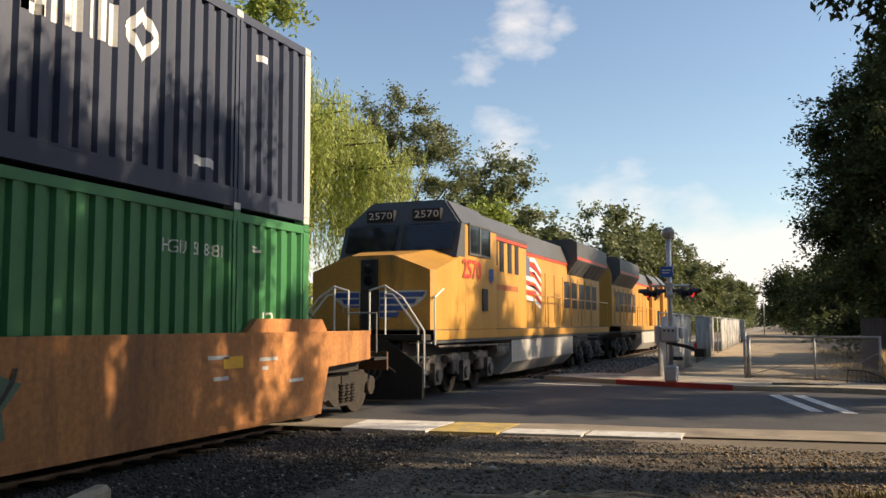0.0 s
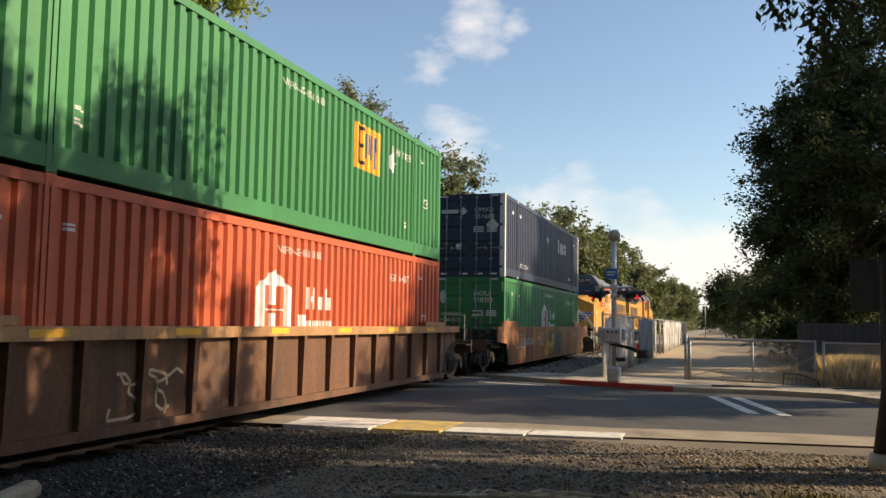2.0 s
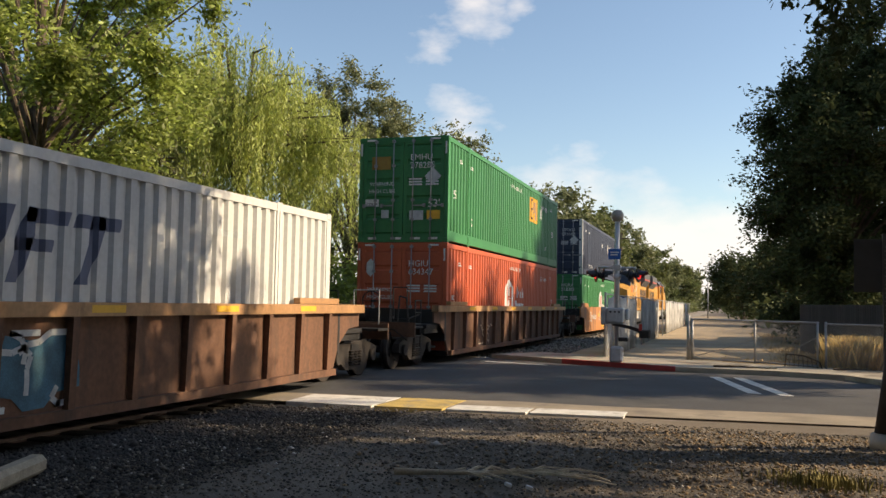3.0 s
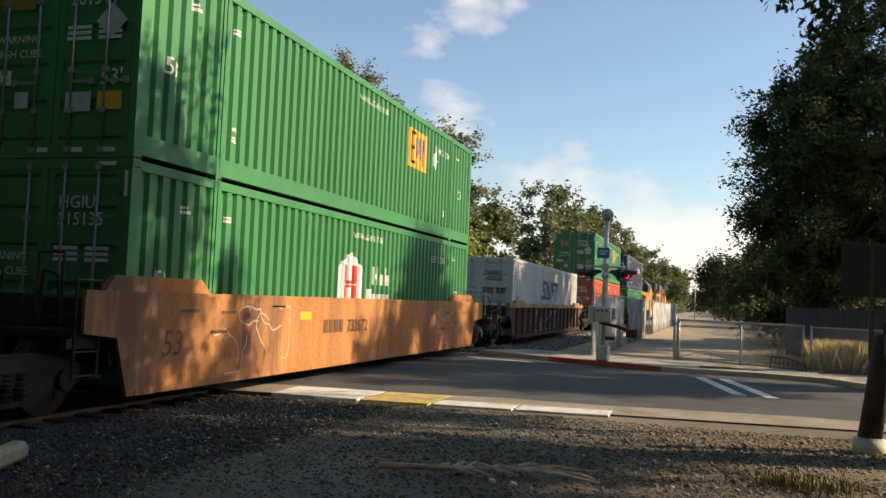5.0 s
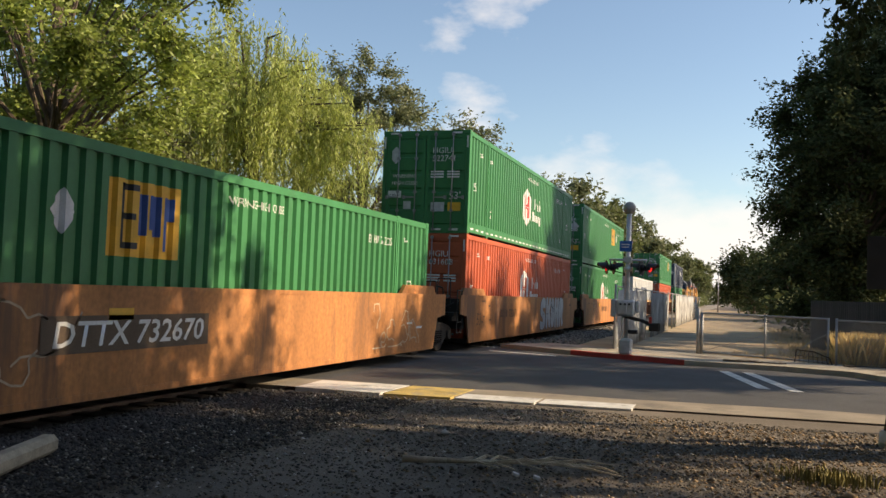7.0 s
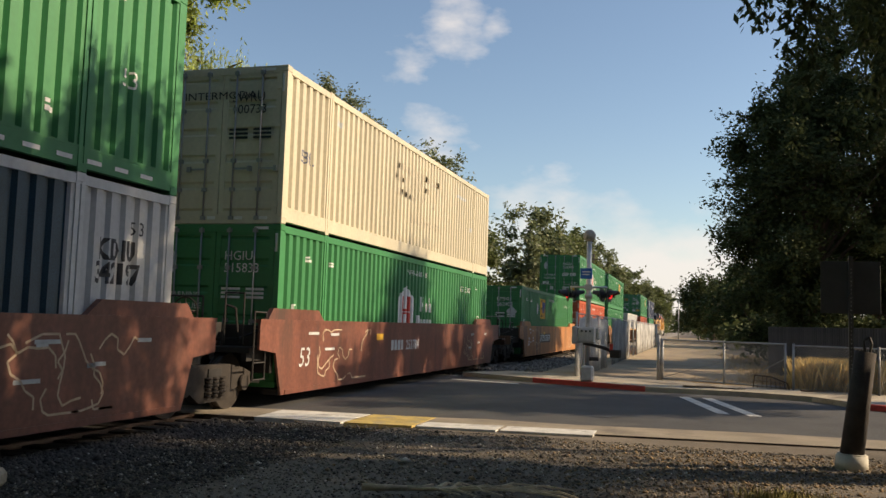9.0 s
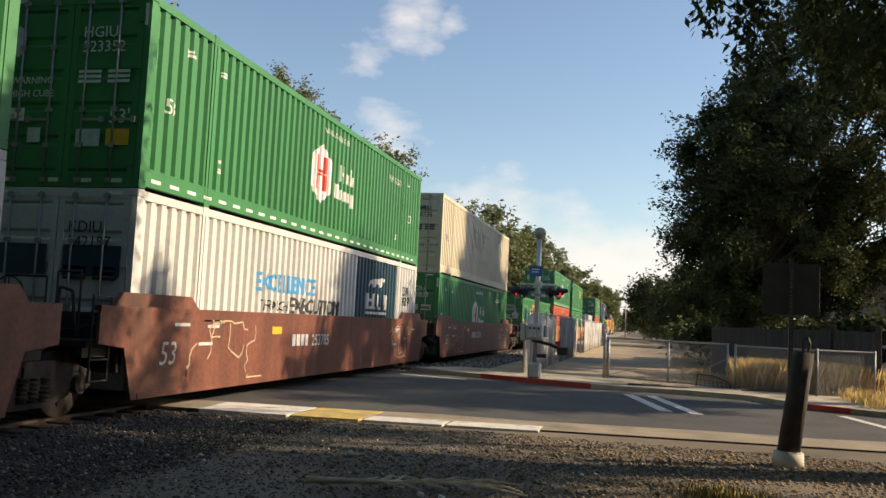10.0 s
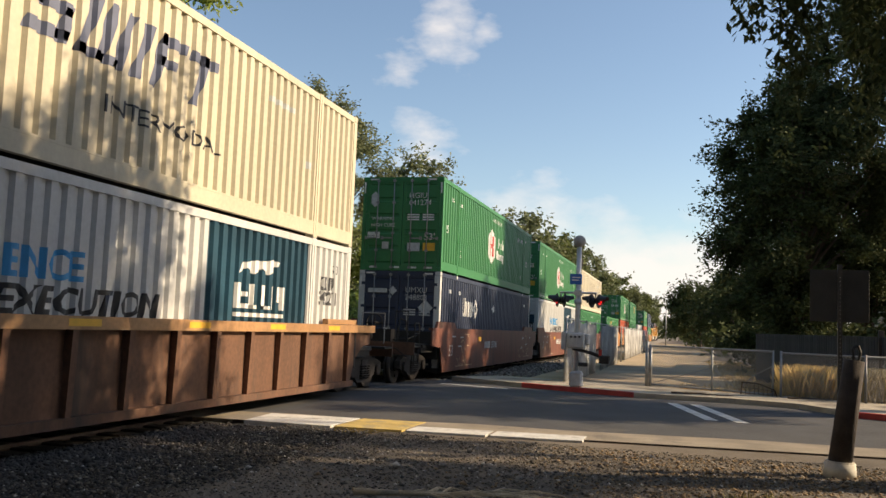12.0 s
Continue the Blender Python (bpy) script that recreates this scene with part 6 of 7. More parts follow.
    box(bm, -0.5, 0.5, 6.2, 7.6, 4.5, 4.62)
    tube(bm, (0, 11.5, 4.25), (0, 11.5, 4.5), 0.4, seg=14)
    box(bm, -0.3, 0.3, 13.2, 14.2, 4.25, 4.42)
    part("roof_gear", bm, LOCOG, t)
    MOVERS.append((t, q, 0.0))
    if turned:
        t["facing"] = "ahead"
    return t


loco(15.55, False, "yellow and grey six-axle diesel locomotive, cab facing back")
loco(60.9, True, "second yellow and grey diesel locomotive at the train's head")

# ---- crossing signal, fences, posts ----


SILVERM = mat("silver painted steel", (0.52, 0.53, 0.54), rough=0.45, metal=0.35, var=0.12, scale=7, dirt=(0.30, 0.28, 0.26), dirt_at=0.6)


def crossing_signal():
    t = thing("crossing_signal", "silver railway crossing signal mast with bell and red lamps", "crossing signal", at=(-2.45, 22.85, 0.12))
    part("base", soft_box(-0.17, 0.17, -0.17, 0.17, 0, 0.42, 0.05), SILVERM, t, "silver cast base box")
    bm = bmesh.new()
    tube(bm, (0, 0, 0.44), (0, 0, 3.75), 0.068, seg=12)
    tube(bm, (0, 0, 2.2), (0, 0, 2.32), 0.1, seg=12)
    part("mast", bm, SILVERM, t)
    bm = bmesh.new()
    bmesh.ops.create_uvsphere(bm, u_segments=16, v_segments=10, radius=0.17)
    for v in bm.verts:
        v.co = (v.co.x, v.co.y * 0.9, v.co.z + 3.88)
    for f in bm.faces:
        f.smooth = True
    part("bell", bm, mat("weathered grey bell", (0.30, 0.29, 0.27), rough=0.6, var=0.2, scale=8), t, "round weathered grey bell")
    bm = bmesh.new()
    tube(bm, (-0.50, 0, 2.50), (0.50, 0, 2.50), 0.028, seg=8)
    box(bm, -0.10, 0.10, -0.1, 0.1, 2.43, 2.57)
    part("crossarm", bm, SILVERM, t)
    glow = mat("lit red lamp lens", (0.5, 0.02, 0.02), rough=0.25, bump=0, emit=(1.0, 0.03, 0.03, 0.5))
    for s in (-1, 1):
        for face in (-1, 1):
            d = Vector((s * face * 0.93, -0.36 * face, -0.05)).normalized()
            c = Vector((s * 0.46, 0.04 * face, 2.30))
            bm = bmesh.new()
            tube(bm, c + d * 0.02, c + d * 0.12, 0.08, 0.115, seg=16)
            tube(bm, c + d * 0.10, c + d * 0.115, 0.185, 0.185, seg=20)
            lamp = part("lamp", bm, BLACKP, t, "black round lamp and backing disc")
            bm = bmesh.new()
            side = d.cross(Vector((0, 0, 1))).normalized()
            up = side.cross(d)
            rows = []
            for k, reach in ((0.115, 0.0), (0.34, 0.0)):
                rows.append([bm.verts.new(c + d * (k if 1 < i < 9 else min(k, 0.2)) + (side * math.cos(math.pi * (i - 1) / 8) + up * math.sin(math.pi * (i - 1) / 8)) * 0.135) for i in range(11)])
            for i in range(10):
                bm.faces.new((rows[0][i], rows[0][i + 1], rows[1][i + 1], rows[1][i]))
            hood = part("hood", bm, BLACKP, lamp, "black half-round visor")
            md = hood.modifiers.new("thickness", "SOLIDIFY")
            md.thickness = 0.008
            bm = tube(bmesh.new(), c + d * 0.11, c + d * 0.135, 0.105, 0.10, seg=16)
            part("lens", bm, glow if (s, face) in ((-1, 1), (1, 1)) else REDP, lamp, "round red lens")
        part("lamp_bracket", pipe(bmesh.new(), [(s * 0.46, 0, 2.50), (s * 0.46, 0.02, 2.34)], 0.022), SILVERM, t)
    part("blue_sign", soft_box(-0.22, 0.10, -0.09, -0.075, 2.72, 3.00, 0.004), mat("blue sign enamel", (0.02, 0.12, 0.42), rough=0.4, bump=0), t, "small blue enamel sign")
    part("blue_sign_text", box(box(bmesh.new(), -0.17, 0.05, -0.093, -0.09, 2.89, 2.92), -0.17, 0.02, -0.093, -0.09, 2.82, 2.85), MARK, t)
    part("mechanism", soft_box(-0.24, 0.22, -0.24, 0.20, 1.02, 1.44, 0.04), SILVERM, t, "silver gate mechanism box")
    part("mechanism_door", soft_box(-0.19, 0.02, -0.262, -0.24, 1.08, 1.38, 0.01), SILVERM, t)
    part("mechanism_cover", soft_box(-0.40, -0.25, -0.20, 0.14, 0.98, 1.46, 0.03), SILVERM, t)
    part("mechanism_cover", soft_box(0.23, 0.34, -0.18, 0.12, 1.12, 1.42, 0.03), SILVERM, t)
    for x in (-0.13, -0.02, 0.09):
        part("clamp", tube(bmesh.new(), (x, -0.29, 1.33), (x, -0.25, 1.33), 0.03, seg=8), BLACKP, t)
    for y in (-0.20, 0.14):
        bm = bmesh.new()
        prism(bm, [(-0.1, 0.98), (0.38, 0.88), (0.78, 0.74), (0.80, 0.80), (0.40, 0.95), (-0.1, 1.05)], "y", y, y + 0.04)
        arm = part("counterweight_arm", bm, DARKSTEEL, t, "rusty counterweight arm")
        part("counterweight", soft_box(0.60, 0.86, y - 0.04, y + 0.08, 0.66, 0.86, 0.015), DARKSTEEL, arm)
        part("reflector", box(bmesh.new(), 0.60, 0.65, y - 0.045, y - 0.041, 0.86, 1.02), REDP, arm)
    part("junction_box", soft_box(0.06, 0.30, -0.14, 0.1, 0.56, 0.66, 0.01), BLACKP, t)
    part("conduit", pipe(bmesh.new(), [(-0.10, -0.05, 0.1), (-0.10, -0.06, 1.05)], 0.022), SILVERM, t)
    return t


def mesh_panel(bm, p0, p1, z0, z1, step, r):
    """Diamond wire fabric between two points."""
    a, b = Vector((p0[0], p0[1], 0)), Vector((p1[0], p1[1], 0))
    L, H = (b - a).length, z1 - z0
    d = (b - a) / L
    n = Vector((-d.y, d.x, 0)) * r
    k = -H
    while k < L:
        for sgn in (1, -1):
            s0, s1 = max(0.0, k), min(L, k + H)
            if s1 - s0 > 0.02:
                za, zb = (s0 - k, s1 - k) if sgn > 0 else (H - (s0 - k), H - (s1 - k))
                A, B = a + d * s0 + Vector((0, 0, z0 + za)), a + d * s1 + Vector((0, 0, z0 + zb))
                u = (B - A).normalized().cross(n).normalized() * r
                ring = [(A + u, B + u), (A + n, B + n), (A - u, B - u), (A - n, B - n)]
                v = [(bm.verts.new(p), bm.verts.new(q)) for p, q in ring]
                for i in range(4):
                    bm.faces.new((v[i][0], v[(i + 1) % 4][0], v[(i + 1) % 4][1], v[i][1]))
        k += step
    return bm


def chain_gate():
    t = thing("chain_link_gate", "low chain-link swing gate across the dirt path", "gate", at=(0, 0, 0))
    pts = [(-0.62, 25.4), (1.05, 24.6), (2.55, 23.85)]
    for i, (x, y) in enumerate(pts):
        bm = bmesh.new()
        tube(bm, (x, y, 0.0), (x, y, 1.30), 0.045 if i == 0 else 0.028, seg=8)
        if i == 0:
            tube(bm, (x - 0.1, y, 0), (x - 0.1, y, 1.4), 0.05, seg=8)
        part("post", bm, STEEL, t)
    for z in (0.16, 1.27):
        bm = pipe(bmesh.new(), [(x, y, z) for x, y in pts], 0.026, 8)
        part("rail", bm, STEEL, t)
    part("brace", pipe(bmesh.new(), [(-0.6, 25.39, 0.2), (1.05, 24.6, 0.75)], 0.010), STEEL, t)
    part("brace", pipe(bmesh.new(), [(1.05, 24.6, 0.75), (1.7, 24.27, 0.2)], 0.010), STEEL, t)
    part("brace", pipe(bmesh.new(), [(1.7, 24.27, 0.2), (2.1, 24.07, 0.62), (2.55, 23.85, 0.9)], 0.010), STEEL, t)
    bm = bmesh.new()
    for a, b in zip(pts[:-1], pts[1:]):
        mesh_panel(bm, a, b, 0.16, 1.27, 0.075, 0.0035)
    part("wire_fabric", bm, STEEL, t, "diamond wire mesh")
    t.children[-1]["kind"] = "stuff"
    return t


def bent_panel():
    """A buckled wire panel dumped against the gate."""
    t = thing("wire_panel", "buckled rusty wire panel dumped against the gate", "scrap metal", at=(1.75, 23.88, 0.02))
    m = mat("rusted wire", (0.10, 0.07, 0.05), rough=0.8, metal=0.4, var=0.3, scale=12)
    rim = [(0, 0, 0.02), (0.05, 0.02, 0.42), (0.45, -0.12, 0.40), (0.82, -0.30, 0.26), (0.90, -0.32, 0.03), (0, 0, 0.02)]
    part("rim", pipe(bmesh.new(), rim, 0.016), m, t)
    for i in range(1, 8):
        u = i / 8
        part("bar", pipe(bmesh.new(), [(0.9 * u, -0.32 * u, 0.02), (0.05 + 0.78 * u, -0.3 * u * u, 0.42 - 0.14 * u * u)], 0.008, 4), m, t)
    for z in (0.14, 0.28):
        part("bar", pipe(bmesh.new(), [(0.02, 0.0, z), (0.45, -0.14, z - 0.01), (0.86, -0.31, z * 0.8)], 0.008, 4), m, t)
    return t


def fallen_branch(at, turn, size, seed, label):
    t = thing("fallen_branch", label, "branch", at=at)
    t.matrix_basis = pose(*at, 0, 0, turn)
    rng = random.Random(seed)
    p = [Vector((-size + 2 * size * i / 7, rng.uniform(-0.06, 0.06) * size, 0.03 + rng.uniform(0, 0.02))) for i in range(8)]
    bm = bmesh.new()
    for i in range(7):
        tube(bm, p[i], p[i + 1], 0.030 - 0.003 * i, 0.027 - 0.003 * i, seg=6)
    part("stem", bm, BARK, t)
    for i in range(7):
        a = p[1 + i % 6]
        b = a + Vector((rng.uniform(0.1, 0.35), rng.uniform(-0.22, 0.22), rng.uniform(0, 0.06))) * size
        part("twig", tube(bmesh.new(), a, b, 0.010, 0.004, seg=4), BARK, t)
    return t


def street_lamp(x, y, h):
    t = thing("street_lamp", "pale slender street lamp with a curved arm beyond the path", "street lamp", at=(x, y, 0))
    part("pole", tube(bmesh.new(), (0, 0, 0), (0, 0, h), 0.10, 0.07, seg=8), STEEL, t)
    part("arm", pipe(bmesh.new(), [(0, 0, h - 0.05), (0.35, 0, h + 0.42), (1.0, 0, h + 0.6), (1.5, 0, h + 0.58)], 0.05), STEEL, t)
    part("lamp_head", soft_box(1.4, 2.1, -0.15, 0.15, h + 0.5, h + 0.64, 0.03), STEEL, t)


def wire_fence(label, pts, h, step, r, gap=3.0, material=None):
    t = thing("chain_link_fence", label, "fence")
    for a, b in zip(pts[:-1], pts[1:]):
        A, B = Vector((*a, 0)), Vector((*b, 0))
        n = max(1, round((B - A).length / gap))
        for i in range(n + 1):
            p = A.lerp(B, i / n)
            part("post", tube(bmesh.new(), p, p + Vector((0, 0, h + 0.05)), 0.032, seg=7), material or STEEL, t)
        part("rail", tube(bmesh.new(), A + Vector((0, 0, h)), B + Vector((0, 0, h)), 0.022, seg=6), material or STEEL, t)
        part("wire_fabric", mesh_panel(bmesh.new(), a, b, 0.05, h, step, r), material or STEEL, t, "diamond wire mesh")["kind"] = "stuff"
    return t


def screen_fence():
    """Fence along the track with pale weathered fabric on it."""
    t = thing("screened_fence", "chain-link fence with weathered pale grey fabric beside the track", "fence")
    cloth = mat("weathered pale fence fabric", (0.34, 0.34, 0.33), rough=0.9, var=0.35, scale=1.1, grain=30, bump=0.3, dirt=(0.17, 0.17, 0.165), dirt_at=0.52)
    rng = random.Random(3)
    y = 25.2
    x = -3.05
    while y < 90:
        w = rng.uniform(2.6, 3.4)
        part("post", tube(bmesh.new(), (x, y, 0), (x, y, 2.0), 0.035, seg=7), STEEL, t)
        if rng.random() < 0.8 or y < 30:
            bm = bmesh.new()
            n = 10
            top = [1.9 + rng.uniform(-0.06, 0.03) - (0.25 if (i in (0,) and y < 26) else 0) for i in range(n + 1)]
            v = [[bm.verts.new((x + 0.02 + 0.04 * math.sin(i * 1.3 + y + z), y + w * i / n, 0.04 + (top[i] - 0.04) * z)) for z in (0, 0.35, 0.7, 1)] for i in range(n + 1)]
            for i in range(n):
                for k in range(3):
                    bm.faces.new((v[i][k], v[i + 1][k], v[i + 1][k + 1], v[i][k + 1])).smooth = True
            o = part("fabric", bm, cloth, t, "pale weathered screening fabric")
            md = o.modifiers.new("thickness", "SOLIDIFY")
            md.thickness = 0.008
        y += w
    part("rail", tube(bmesh.new(), (x, 25.2, 1.95), (x, y, 1.95), 0.024, seg=6), STEEL, t)
    return t


def bollard():
    t = thing("leaning_post", "dark leaning timber post in a pale concrete collar", "post", at=(2.08, 10.75, -0.03))
    bm = bmesh.new()
    tube(bm, (0, 0, 0), (0.005, 0.0, 0.20), 0.185, 0.175, seg=20)
    bmesh.ops.bevel(bm, geom=[e for e in bm.edges if e.verts[0].co.z > 0.15 and e.verts[1].co.z > 0.15], offset=0.015, segments=2, affect="EDGES")
    part("collar", bm, mat("pale painted concrete", (0.55, 0.52, 0.45), rough=0.85, var=0.12, scale=6, bump=0.2), t, "pale round concrete collar")
    bm = bmesh.new()
    tube(bm, (0.0, 0, 0.15), (0.17, 0.04, 1.40), 0.135, 0.12, seg=14)
    part("shaft", bm, WOODDARK, t)
    bm = bmesh.new()
    pipe(bm, [(0.16, 0.03, 1.40), (0.15, 0.03, 1.54), (0.21, 0.04, 1.58), (0.24, 0.05, 1.5), (0.22, 0.05, 1.40)], 0.018)
    part("hook", bm, BLACKSTEEL, t, "dark steel loop on top")


def sign_post():
    t = thing("road_sign", "square sign seen from behind on a perforated steel post", "road sign", at=(2.28, 12.0, 0))
    bm = box(bmesh.new(), -0.028, 0.028, -0.028, 0.028, -0.1, 2.62)
    part("post", bm, mat("dull dark steel", (0.10, 0.10, 0.10), rough=0.6, metal=0.5, var=0.2, scale=8), t)
    hole = mesh_of("post_hole", tube(bmesh.new(), (0, -0.0295, 0), (0, -0.0285, 0), 0.006, seg=6), MARKD)
    for i in range(40):
        place_shared("post_hole", hole, t, pose(0, 0, 0.3 + i * 0.055))
    part("panel", soft_box(-0.37, 0.37, 0.03, 0.036, 1.85, 2.55, 0.003), mat("bare aluminium sign back", (0.07, 0.072, 0.075), rough=0.65, metal=0.3, var=0.1, scale=5), t, "bare grey back of the sign")


def timber_kerb():
    t = tagged(part("wheel_stop", soft_box(-0.09, 0.09, -0.9, 0.9, 0, 0.17, 0.045), LOGWOOD), "pale weathered concrete wheel stop lying beside the track", "wheel stop")
    t.matrix_basis = pose(-5.42, 5.05, -0.02, 0, 0, 20)


def palm_frond():
    t = thing("palm_frond", "dry fallen palm frond lying on the gravel", "palm frond", at=(-2.6, 6.85, 0.03))
    bm = bmesh.new()
    pts = [Vector((0, 0, 0.03)), Vector((0.4, 0.1, 0.035)), Vector((0.85, 0.3, 0.03)), Vector((1.4, 0.55, 0.02))]
    for (a, b), (r0, r1) in zip(zip(pts[:-1], pts[1:]), ((0.035, 0.026), (0.026, 0.018), (0.018, 0.008))):
        tube(bm, a, b, r0, r1, seg=7)
    part("stalk", bm, LOGWOOD, t)
    rng = random.Random(8)
    for i in range(22):
        s = pts[1].lerp(pts[3], rng.random())
        a = rng.uniform(-0.6, 1.3)
        l = rng.uniform(0.3, 0.75)
        m = s + Vector((math.cos(a) * l * 0.6, math.sin(a) * l * 0.4, 0.05 * rng.random()))
        e = m + Vector((math.cos(a + rng.uniform(-0.9, 0.9)) * l * 0.5, math.sin(a) * l * 0.25, -0.03))
        bm = bmesh.new()
        tube(bm, s, m, 0.014, 0.012, seg=4)
        tube(bm, m, e, 0.012, 0.005, seg=4)
        part("leaflet", bm, mat("dry frond straw", (0.60, 0.50, 0.35), rough=0.85, var=0.25, scale=9), t)
    for x, y in ((1.05, 0.0), (1.25, -0.05)):
        lit = tagged(part("paper_scrap", soft_box(-0.03, 0.03, -0.02, 0.02, 0, 0.03, 0.004), MARK), "small crumpled white paper scrap on gravel", "litter")
        lit.matrix_basis = pose(-2.6 + x, 6.9 + y, 0.0, 12, 20, 30)


def grass_patch(name, region, n, h, seed, label, material=None):
    rng = np.random.default_rng(seed)
    x, y = region(rng, n)
    hh = h * rng.uniform(0.4, 1.2, n)
    a, l = rng.uniform(0, 6.28, n), rng.uniform(0.05, 0.45, n)
    w = 0.006 + 0.004 * rng.random(n)
    ca, sa = np.cos(a), np.sin(a)
    tipx, tipy = x + ca * l * hh, y + sa * l * hh
    z0 = np.full(n, -0.03)
    P = np.stack([np.stack([x - sa * w, y + ca * w, z0], 1), np.stack([x + sa * w, y - ca * w, z0], 1), np.stack([x + ca * l * hh * 0.4 + sa * w * 0.8, y + sa * l * hh * 0.4 - ca * w * 0.8, hh * 0.6], 1), np.stack([tipx, tipy, hh], 1)], 1).reshape(-1, 3)
    o = new(name, raw_mesh(name, P, np.arange(4 * n).reshape(n, 4), material or DRYGRASS))
    return tagged(o, label, "grass", kind="stuff")


def timber_fence():
    t = thing("timber_fence", "tall dark board fence behind the dry grass", "fence")
    segs = [((2.9, 34.0), (5.6, 26.2)), ((5.6, 26.2), (6.25, 23.9))]
    board = mesh_of("board", soft_box(-0.07, 0.07, -0.012, 0.012, 0, 1.75, 0.006), mat("dark stained boards", (0.042, 0.040, 0.042), rough=0.8, var=0.25, scale=4, bump=0.3, obrand=0.25))
    for (a, b) in segs:
        A, B = Vector((*a, 0)), Vector((*b, 0))
        n = int((B - A).length / 0.15)
        ang = math.degrees(math.atan2(B.y - A.y, B.x - A.x))
        for i in range(n):
            p = A.lerp(B, (i + 0.5) / n)
            place_shared("board", board, t, pose(p.x, p.y, 0.03, 0, 0, ang))
        for z in (0.4, 1.5):
            part("rail", tube(bmesh.new(), A + Vector((0.03, 0.03, z)), B + Vector((0.03, 0.03, z)), 0.035, seg=4), WOODDARK, t)
    for p in ((6.25, 23.9), (5.6, 26.2)):
        part("post", soft_box(p[0] - 0.07, p[0] + 0.07, p[1] - 0.07, p[1] + 0.07, 0, 1.95, 0.01), WOODDARK, t)


def house(at, label):
    t = thing("house", label, "house", at=at)
    wall = mat("beige stucco", (0.34, 0.30, 0.24), rough=0.9, var=0.12, scale=1.5, grain=60, bump=0.3)
    part("wall", box(bmesh.new(), -7, 7, -4, 4, 0, 4.6), wall, t)
    bm = bmesh.new()
    prism(bm, [(-7.7, 4.55), (7.7, 4.55), (5.5, 6.6), (-5.5, 6.6)], "y", -4.7, 4.7)
    part("roof", bm, mat("brown roof shingle", (0.13, 0.095, 0.075), rough=0.9, var=0.25, scale=3, bump=0.4), t)
    for x in (-5, -1.5, 2.2, 5.2):
        w = part("window", soft_box(x - 0.6, x + 0.6, -4.05, -3.98, 2.7, 3.9, 0.01), GLASSD, t, "dark window")
        part("window_frame", box(box(bmesh.new(), x - 0.68, x + 0.68, -4.08, -4.0, 2.6, 2.7), x - 0.68, x + 0.68, -4.08, -4.0, 3.9, 4.0), MARK, w)
    return t


def palm(at):
    t = thing("palm_tree", "shaggy fan palm beyond the track", "tree", at=at)
    part("trunk", tube(bmesh.new(), (0, 0, -0.1), (0.1, 0, 6.0), 0.24, 0.17, seg=9), BARK, t)
    rng = np.random.default_rng(4)
    d = rng.normal(0, 1, (260, 3))
    d[:, 2] = d[:, 2] * 0.8 + 0.1
    d /= np.linalg.norm(d, axis=1)[:, None]
    u = np.cross(d, (0, 0, 1.0)) + 1e-3
    u /= np.linalg.norm(u, axis=1)[:, None]
    c = np.array([0.1, 0, 6.0])
    tip = c + d * 1.7 - np.array([0, 0, 0.35])
    P = np.stack([np.repeat(c[None], 260, 0), c + d * 0.9 + u * 0.09, tip, c + d * 0.9 - u * 0.09], 1).reshape(-1, 3)
    o = new("crown", raw_mesh("crown", P, np.arange(1040).reshape(260, 4), LEAF_GREY))
    o.parent = t


def parked_car():
    t = thing("parked_car", "silver sedan parked in shade behind the board fence", "car", at=(8.0, 26.6, 0.0))
    t.matrix_basis = pose(8.1, 26.6, 0, 0, 0, 8)
    silver = mat("silver car paint", (0.42, 0.44, 0.46), rough=0.25, metal=0.5, var=0.05, bump=0)
    bm = bmesh.new()
    prism(bm, [(-2.2, 0.32), (-2.25, 0.7), (-2.1, 0.9), (-1.3, 0.98), (1.2, 0.95), (2.1, 0.78), (2.25, 0.55), (2.2, 0.3)], "y", -0.88, 0.88)
    bmesh.ops.bevel(bm, geom=bm.edges[:], offset=0.06, segments=2, affect="EDGES")
    part("body", bm, silver, t)
    bm = bmesh.new()
    prism(bm, [(-1.75, 0.93), (-1.05, 1.38), (0.25, 1.42), (1.15, 0.93)], "y", -0.74, 0.74)
    bmesh.ops.bevel(bm, geom=bm.edges[:], offset=0.05, segments=2, affect="EDGES")
    part("cabin", bm, GLASSD, t, "dark glass cabin")
    bm = bmesh.new()
    prism(bm, [(-1.1, 1.36), (-0.95, 1.43), (0.25, 1.46), (0.42, 1.38)], "y", -0.72, 0.72)
    part("roof", bm, silver, t)
    for x in (-1.35, 1.35):
        for y in (-0.86, 0.86):
            w = part("wheel", tube(bmesh.new(), (x, y - 0.09, 0.32), (x, y + 0.09, 0.32), 0.32, seg=20), BLACKP, t)
            part("rim", tube(bmesh.new(), (x, y - 0.1, 0.32), (x, y + 0.1, 0.32), 0.2, seg=14), STEEL, w)


def pole(x, y, h, r, label):
    t = thing("utility_pole", label, "utility pole", at=(x, y, 0))
    part("shaft", tube(bmesh.new(), (0, 0, -0.1), (0, 0, h), r, r * 0.7, seg=10), WOODDARK, t)
    part("crossarm", box(bmesh.new(), -0.9, 0.9, -0.06, 0.06, h - 0.7, h - 0.58), WOODDARK, t)


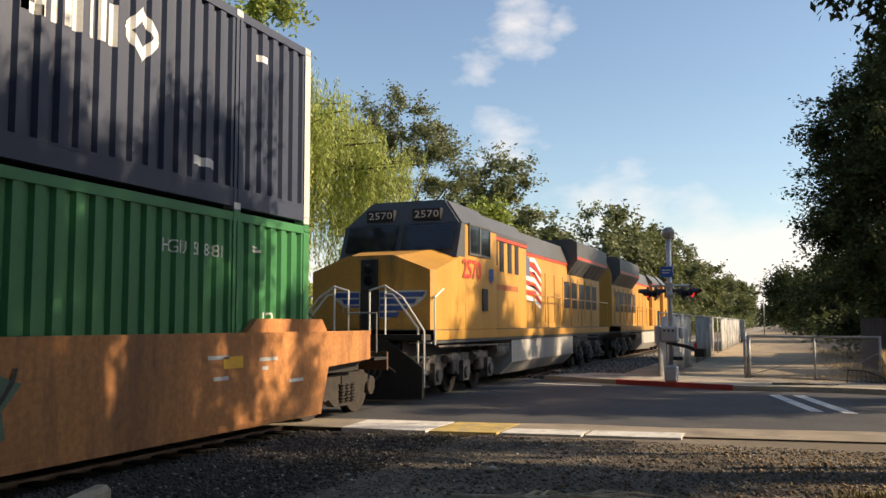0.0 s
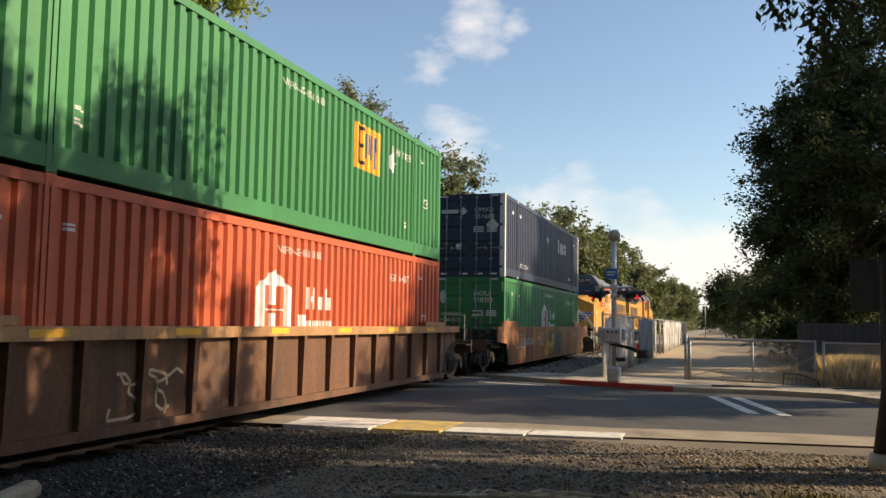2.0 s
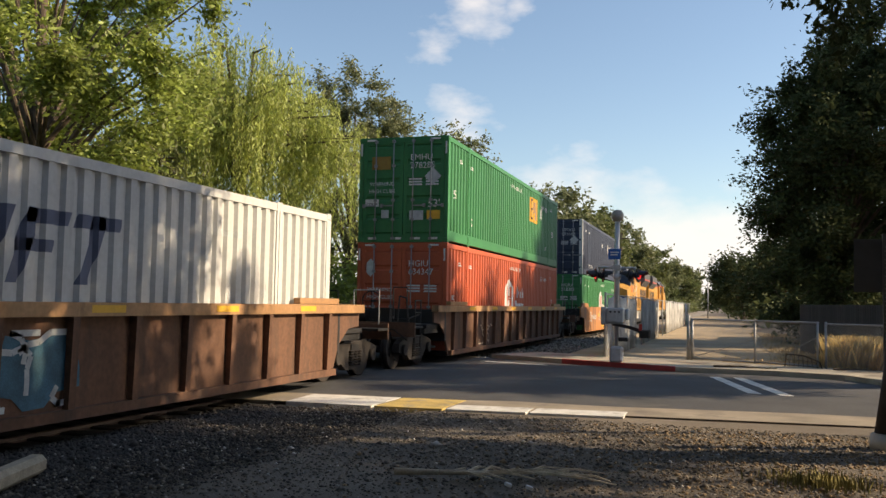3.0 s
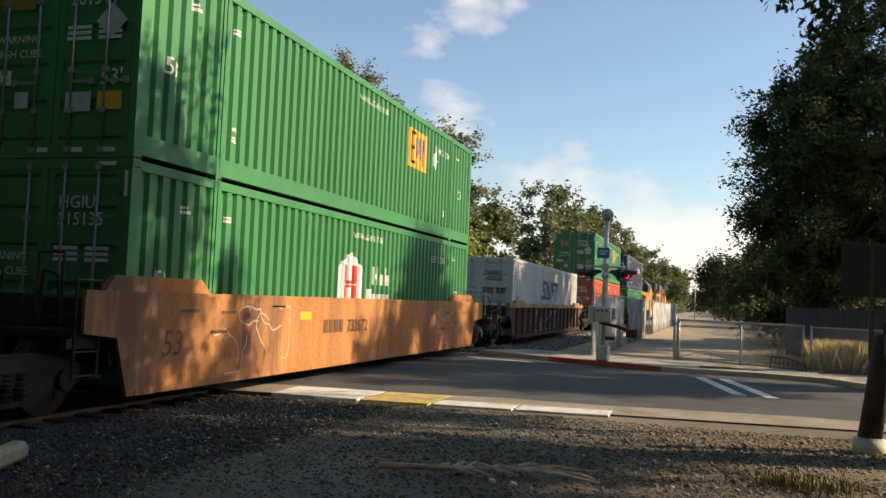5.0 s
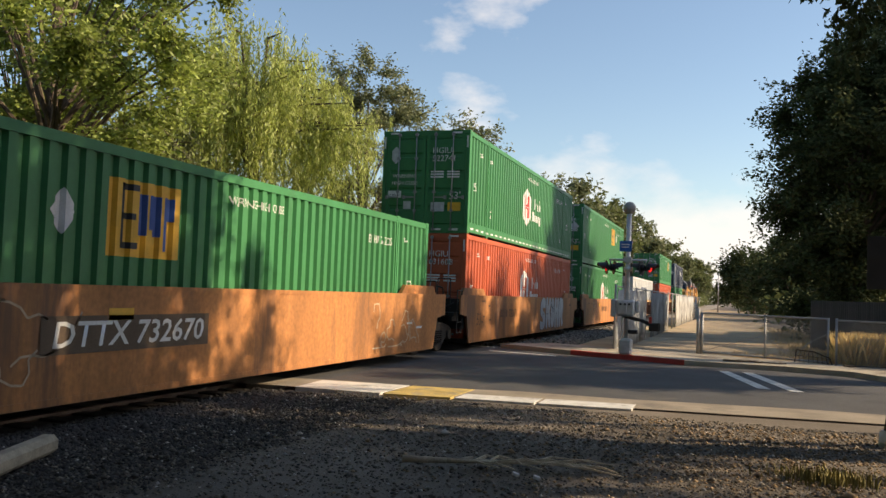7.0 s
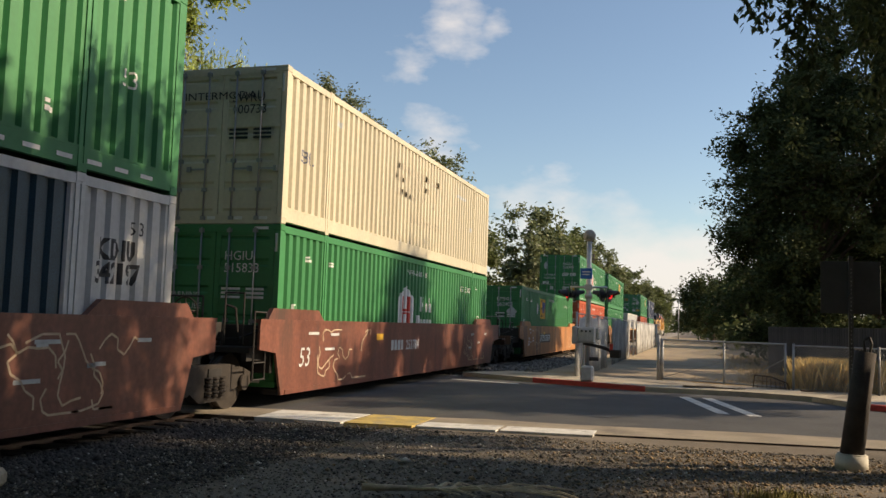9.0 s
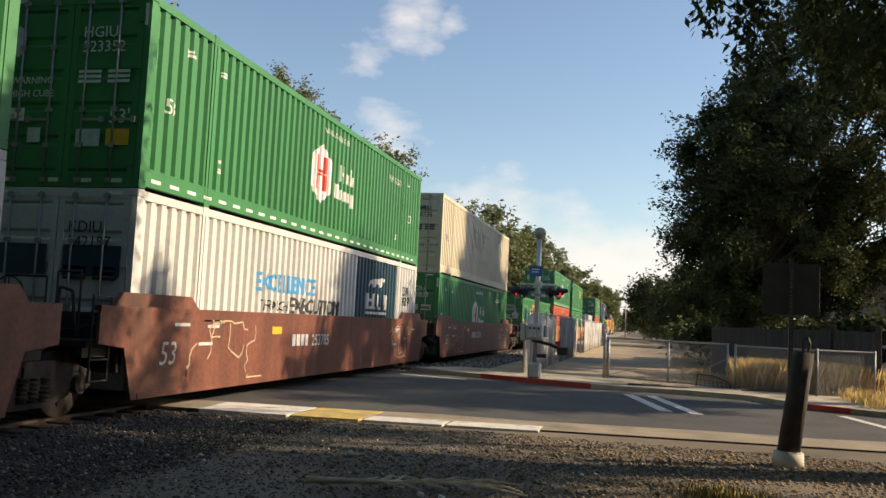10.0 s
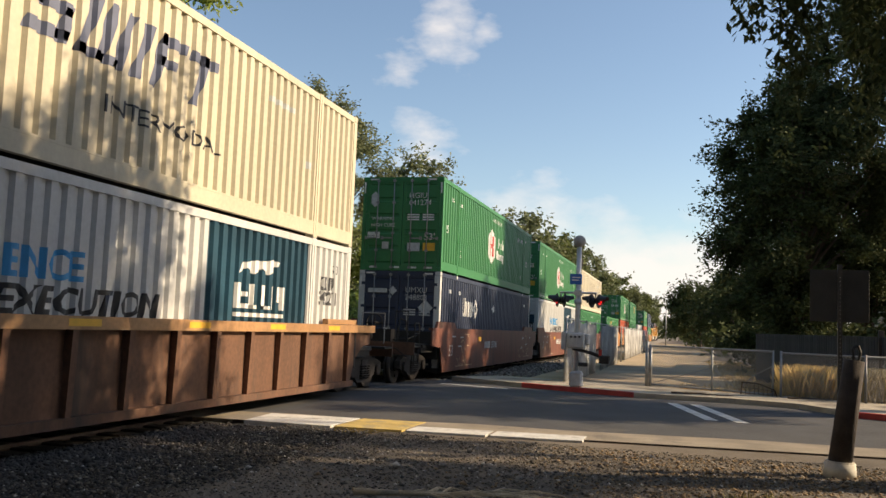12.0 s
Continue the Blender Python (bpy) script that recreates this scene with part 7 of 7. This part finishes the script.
def build_roadside():
    crossing_signal()
    chain_gate()
    bent_panel()
    fallen_branch((0.75, 22.35, 0.12), -8, 0.75, 4, "dark dry branch lying along the pavement edge")
    fallen_branch((3.3, 22.9, 0.12), 12, 0.5, 6, "dark dry branch lying by the fence foot")
    fallen_branch((3.0, 6.9, 0.0), 65, 0.8, 9, "thin dry branch lying on the gravel")
    street_lamp(-2.2, 140, 6.0)
    wire_fence("low chain-link fence beside the dry grass", [(2.72, 23.6), (4.6, 22.9), (6.1, 23.6)], 1.25, 0.085, 0.0035)
    screen_fence()
    bollard()
    sign_post()
    timber_kerb()
    palm_frond()
    timber_fence()
    house((17.5, 50, 0), "beige stucco house with a low brown roof behind trees")
    house((-52, 50, 0), "pale stucco house seen through the trees beyond the track")
    palm((-39, 45, 0))
    parked_car()
    pole(-11.8, 108, 10.5, 0.16, "dark timber utility pole beside the trees")
    # dirt path and the scrub beyond the gate
    bm = bmesh.new()
    ys = [24.9 + i * 2.5 for i in range(60)]
    rows = [(bm.verts.new((-4.6 if y > 26 else -5.0, y, 0.012)), bm.verts.new((2.6 + 0.5 * math.sin(y * 0.35), y - (0.9 if y < 27 else 0), 0.012))) for y in ys]
    for a, b in zip(rows[:-1], rows[1:]):
        bm.faces.new((a[0], a[1], b[1], b[0]))
    tagged(part("dirt_path", bm, DIRT), "pale dusty dirt path beside the railway", "path", kind="structure")
    grass_patch("dry_grass", lambda r, n: (2.85 + 0.10 * r.gamma(2.0, 2.0, n) + 3.0 * r.random(n) ** 1.1, 23.75 + np.minimum(r.gamma(2.0, 0.7, n), 3.2)), 20000, 0.80, 5, "tall dry straw-coloured grass beside the path")
    grass_patch("dry_grass", lambda r, n: (1.6 + 2.4 * r.random(n) ** 0.7, 26.5 + 32 * r.random(n) ** 1.6), 5000, 0.16, 6, "low dry straw-coloured grass beside the path", mat("trampled dry grass", (0.40, 0.29, 0.14), rough=0.9, var=0.25, scale=2, bump=0, island=0.5))
    grass_patch("dry_grass", lambda r, n: (r.uniform(0.2, 2.8, n), 24.6 + r.gamma(1.5, 0.9, n)), 1800, 0.13, 16, "sparse dry stubble behind the gate", mat("trampled dry grass", (0.40, 0.29, 0.14)))
    grass_patch("dry_grass", lambda r, n: (r.normal(1.15, 0.22, n), r.normal(8.15, 0.16, n)), 500, 0.10, 7, "small tuft of dry yellow-green grass on gravel", mat("yellow green grass", (0.20, 0.17, 0.05), rough=0.8, var=0.2, bump=0, island=0.4))
    grass_patch("dry_grass", lambda r, n: (r.uniform(5.0, 8.0, n), r.uniform(19.5, 22.5, n)), 2500, 0.4, 9, "sparse dry grass beside the pavement")
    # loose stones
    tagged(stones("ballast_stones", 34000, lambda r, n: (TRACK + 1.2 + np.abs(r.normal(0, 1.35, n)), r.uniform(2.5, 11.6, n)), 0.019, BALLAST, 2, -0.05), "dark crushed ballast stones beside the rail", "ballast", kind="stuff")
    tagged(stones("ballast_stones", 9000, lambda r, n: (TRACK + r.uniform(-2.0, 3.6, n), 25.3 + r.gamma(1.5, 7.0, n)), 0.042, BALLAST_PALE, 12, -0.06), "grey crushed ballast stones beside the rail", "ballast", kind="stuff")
    tagged(stones("gravel_stones", 30000, lambda r, n: (r.uniform(-5.6, 3.8, n), 2.6 + 9.2 * r.random(n) ** 0.8), 0.013, PEBBLE, 3, -0.015), "fine mixed gravel on bare earth", "gravel", kind="stuff")
    tagged(stones("gravel_stones", 1500, lambda r, n: (r.uniform(-6.2, 3.8, n), 2.8 + 8.6 * r.random(n) ** 0.8), 0.013, mat("pale stone chip", (0.46, 0.43, 0.38), rough=0.8, var=0.2, scale=20, bump=0.1, island=0.4), 23, -0.005), "scattered pale stone chips on the gravel", "gravel", kind="stuff")
    bits = stones("leaf_litter", 7000, lambda r, n: (r.normal(1.6, 1.7, n), r.uniform(3.5, 11.5, n)), 0.017, mat("dry leaf litter", (0.26, 0.18, 0.10), rough=0.9, var=0.2, bump=0, island=0.5), 4, -0.012)
    tagged(bits, "scattered dry brown leaf litter", "leaf litter", kind="stuff")


build_roadside()

# ---- movement ----


def motions():
    """The train runs ahead at an even speed; its wheels roll."""
    for ob, q, z in MOVERS:
        walk(ob, [(t, pose(TRACK, q + SPEED * t, z, 0, 0, 180 if ob.get("facing") else 0)) for t in (0.0, 4.0, 8.0, 12.0)])
    turn = -math.degrees(SPEED / WHEEL_R)
    n = 360
    steps = [12.0 * i / n for i in range(n + 1)]
    for ob, dy in WHEELS:
        way = -1 if ob.parent.parent.get("facing") else 1
        walk(ob, [(t, pose(0, dy, WHEEL_R, way * turn * t, 0, 0)) for t in steps])


motions()
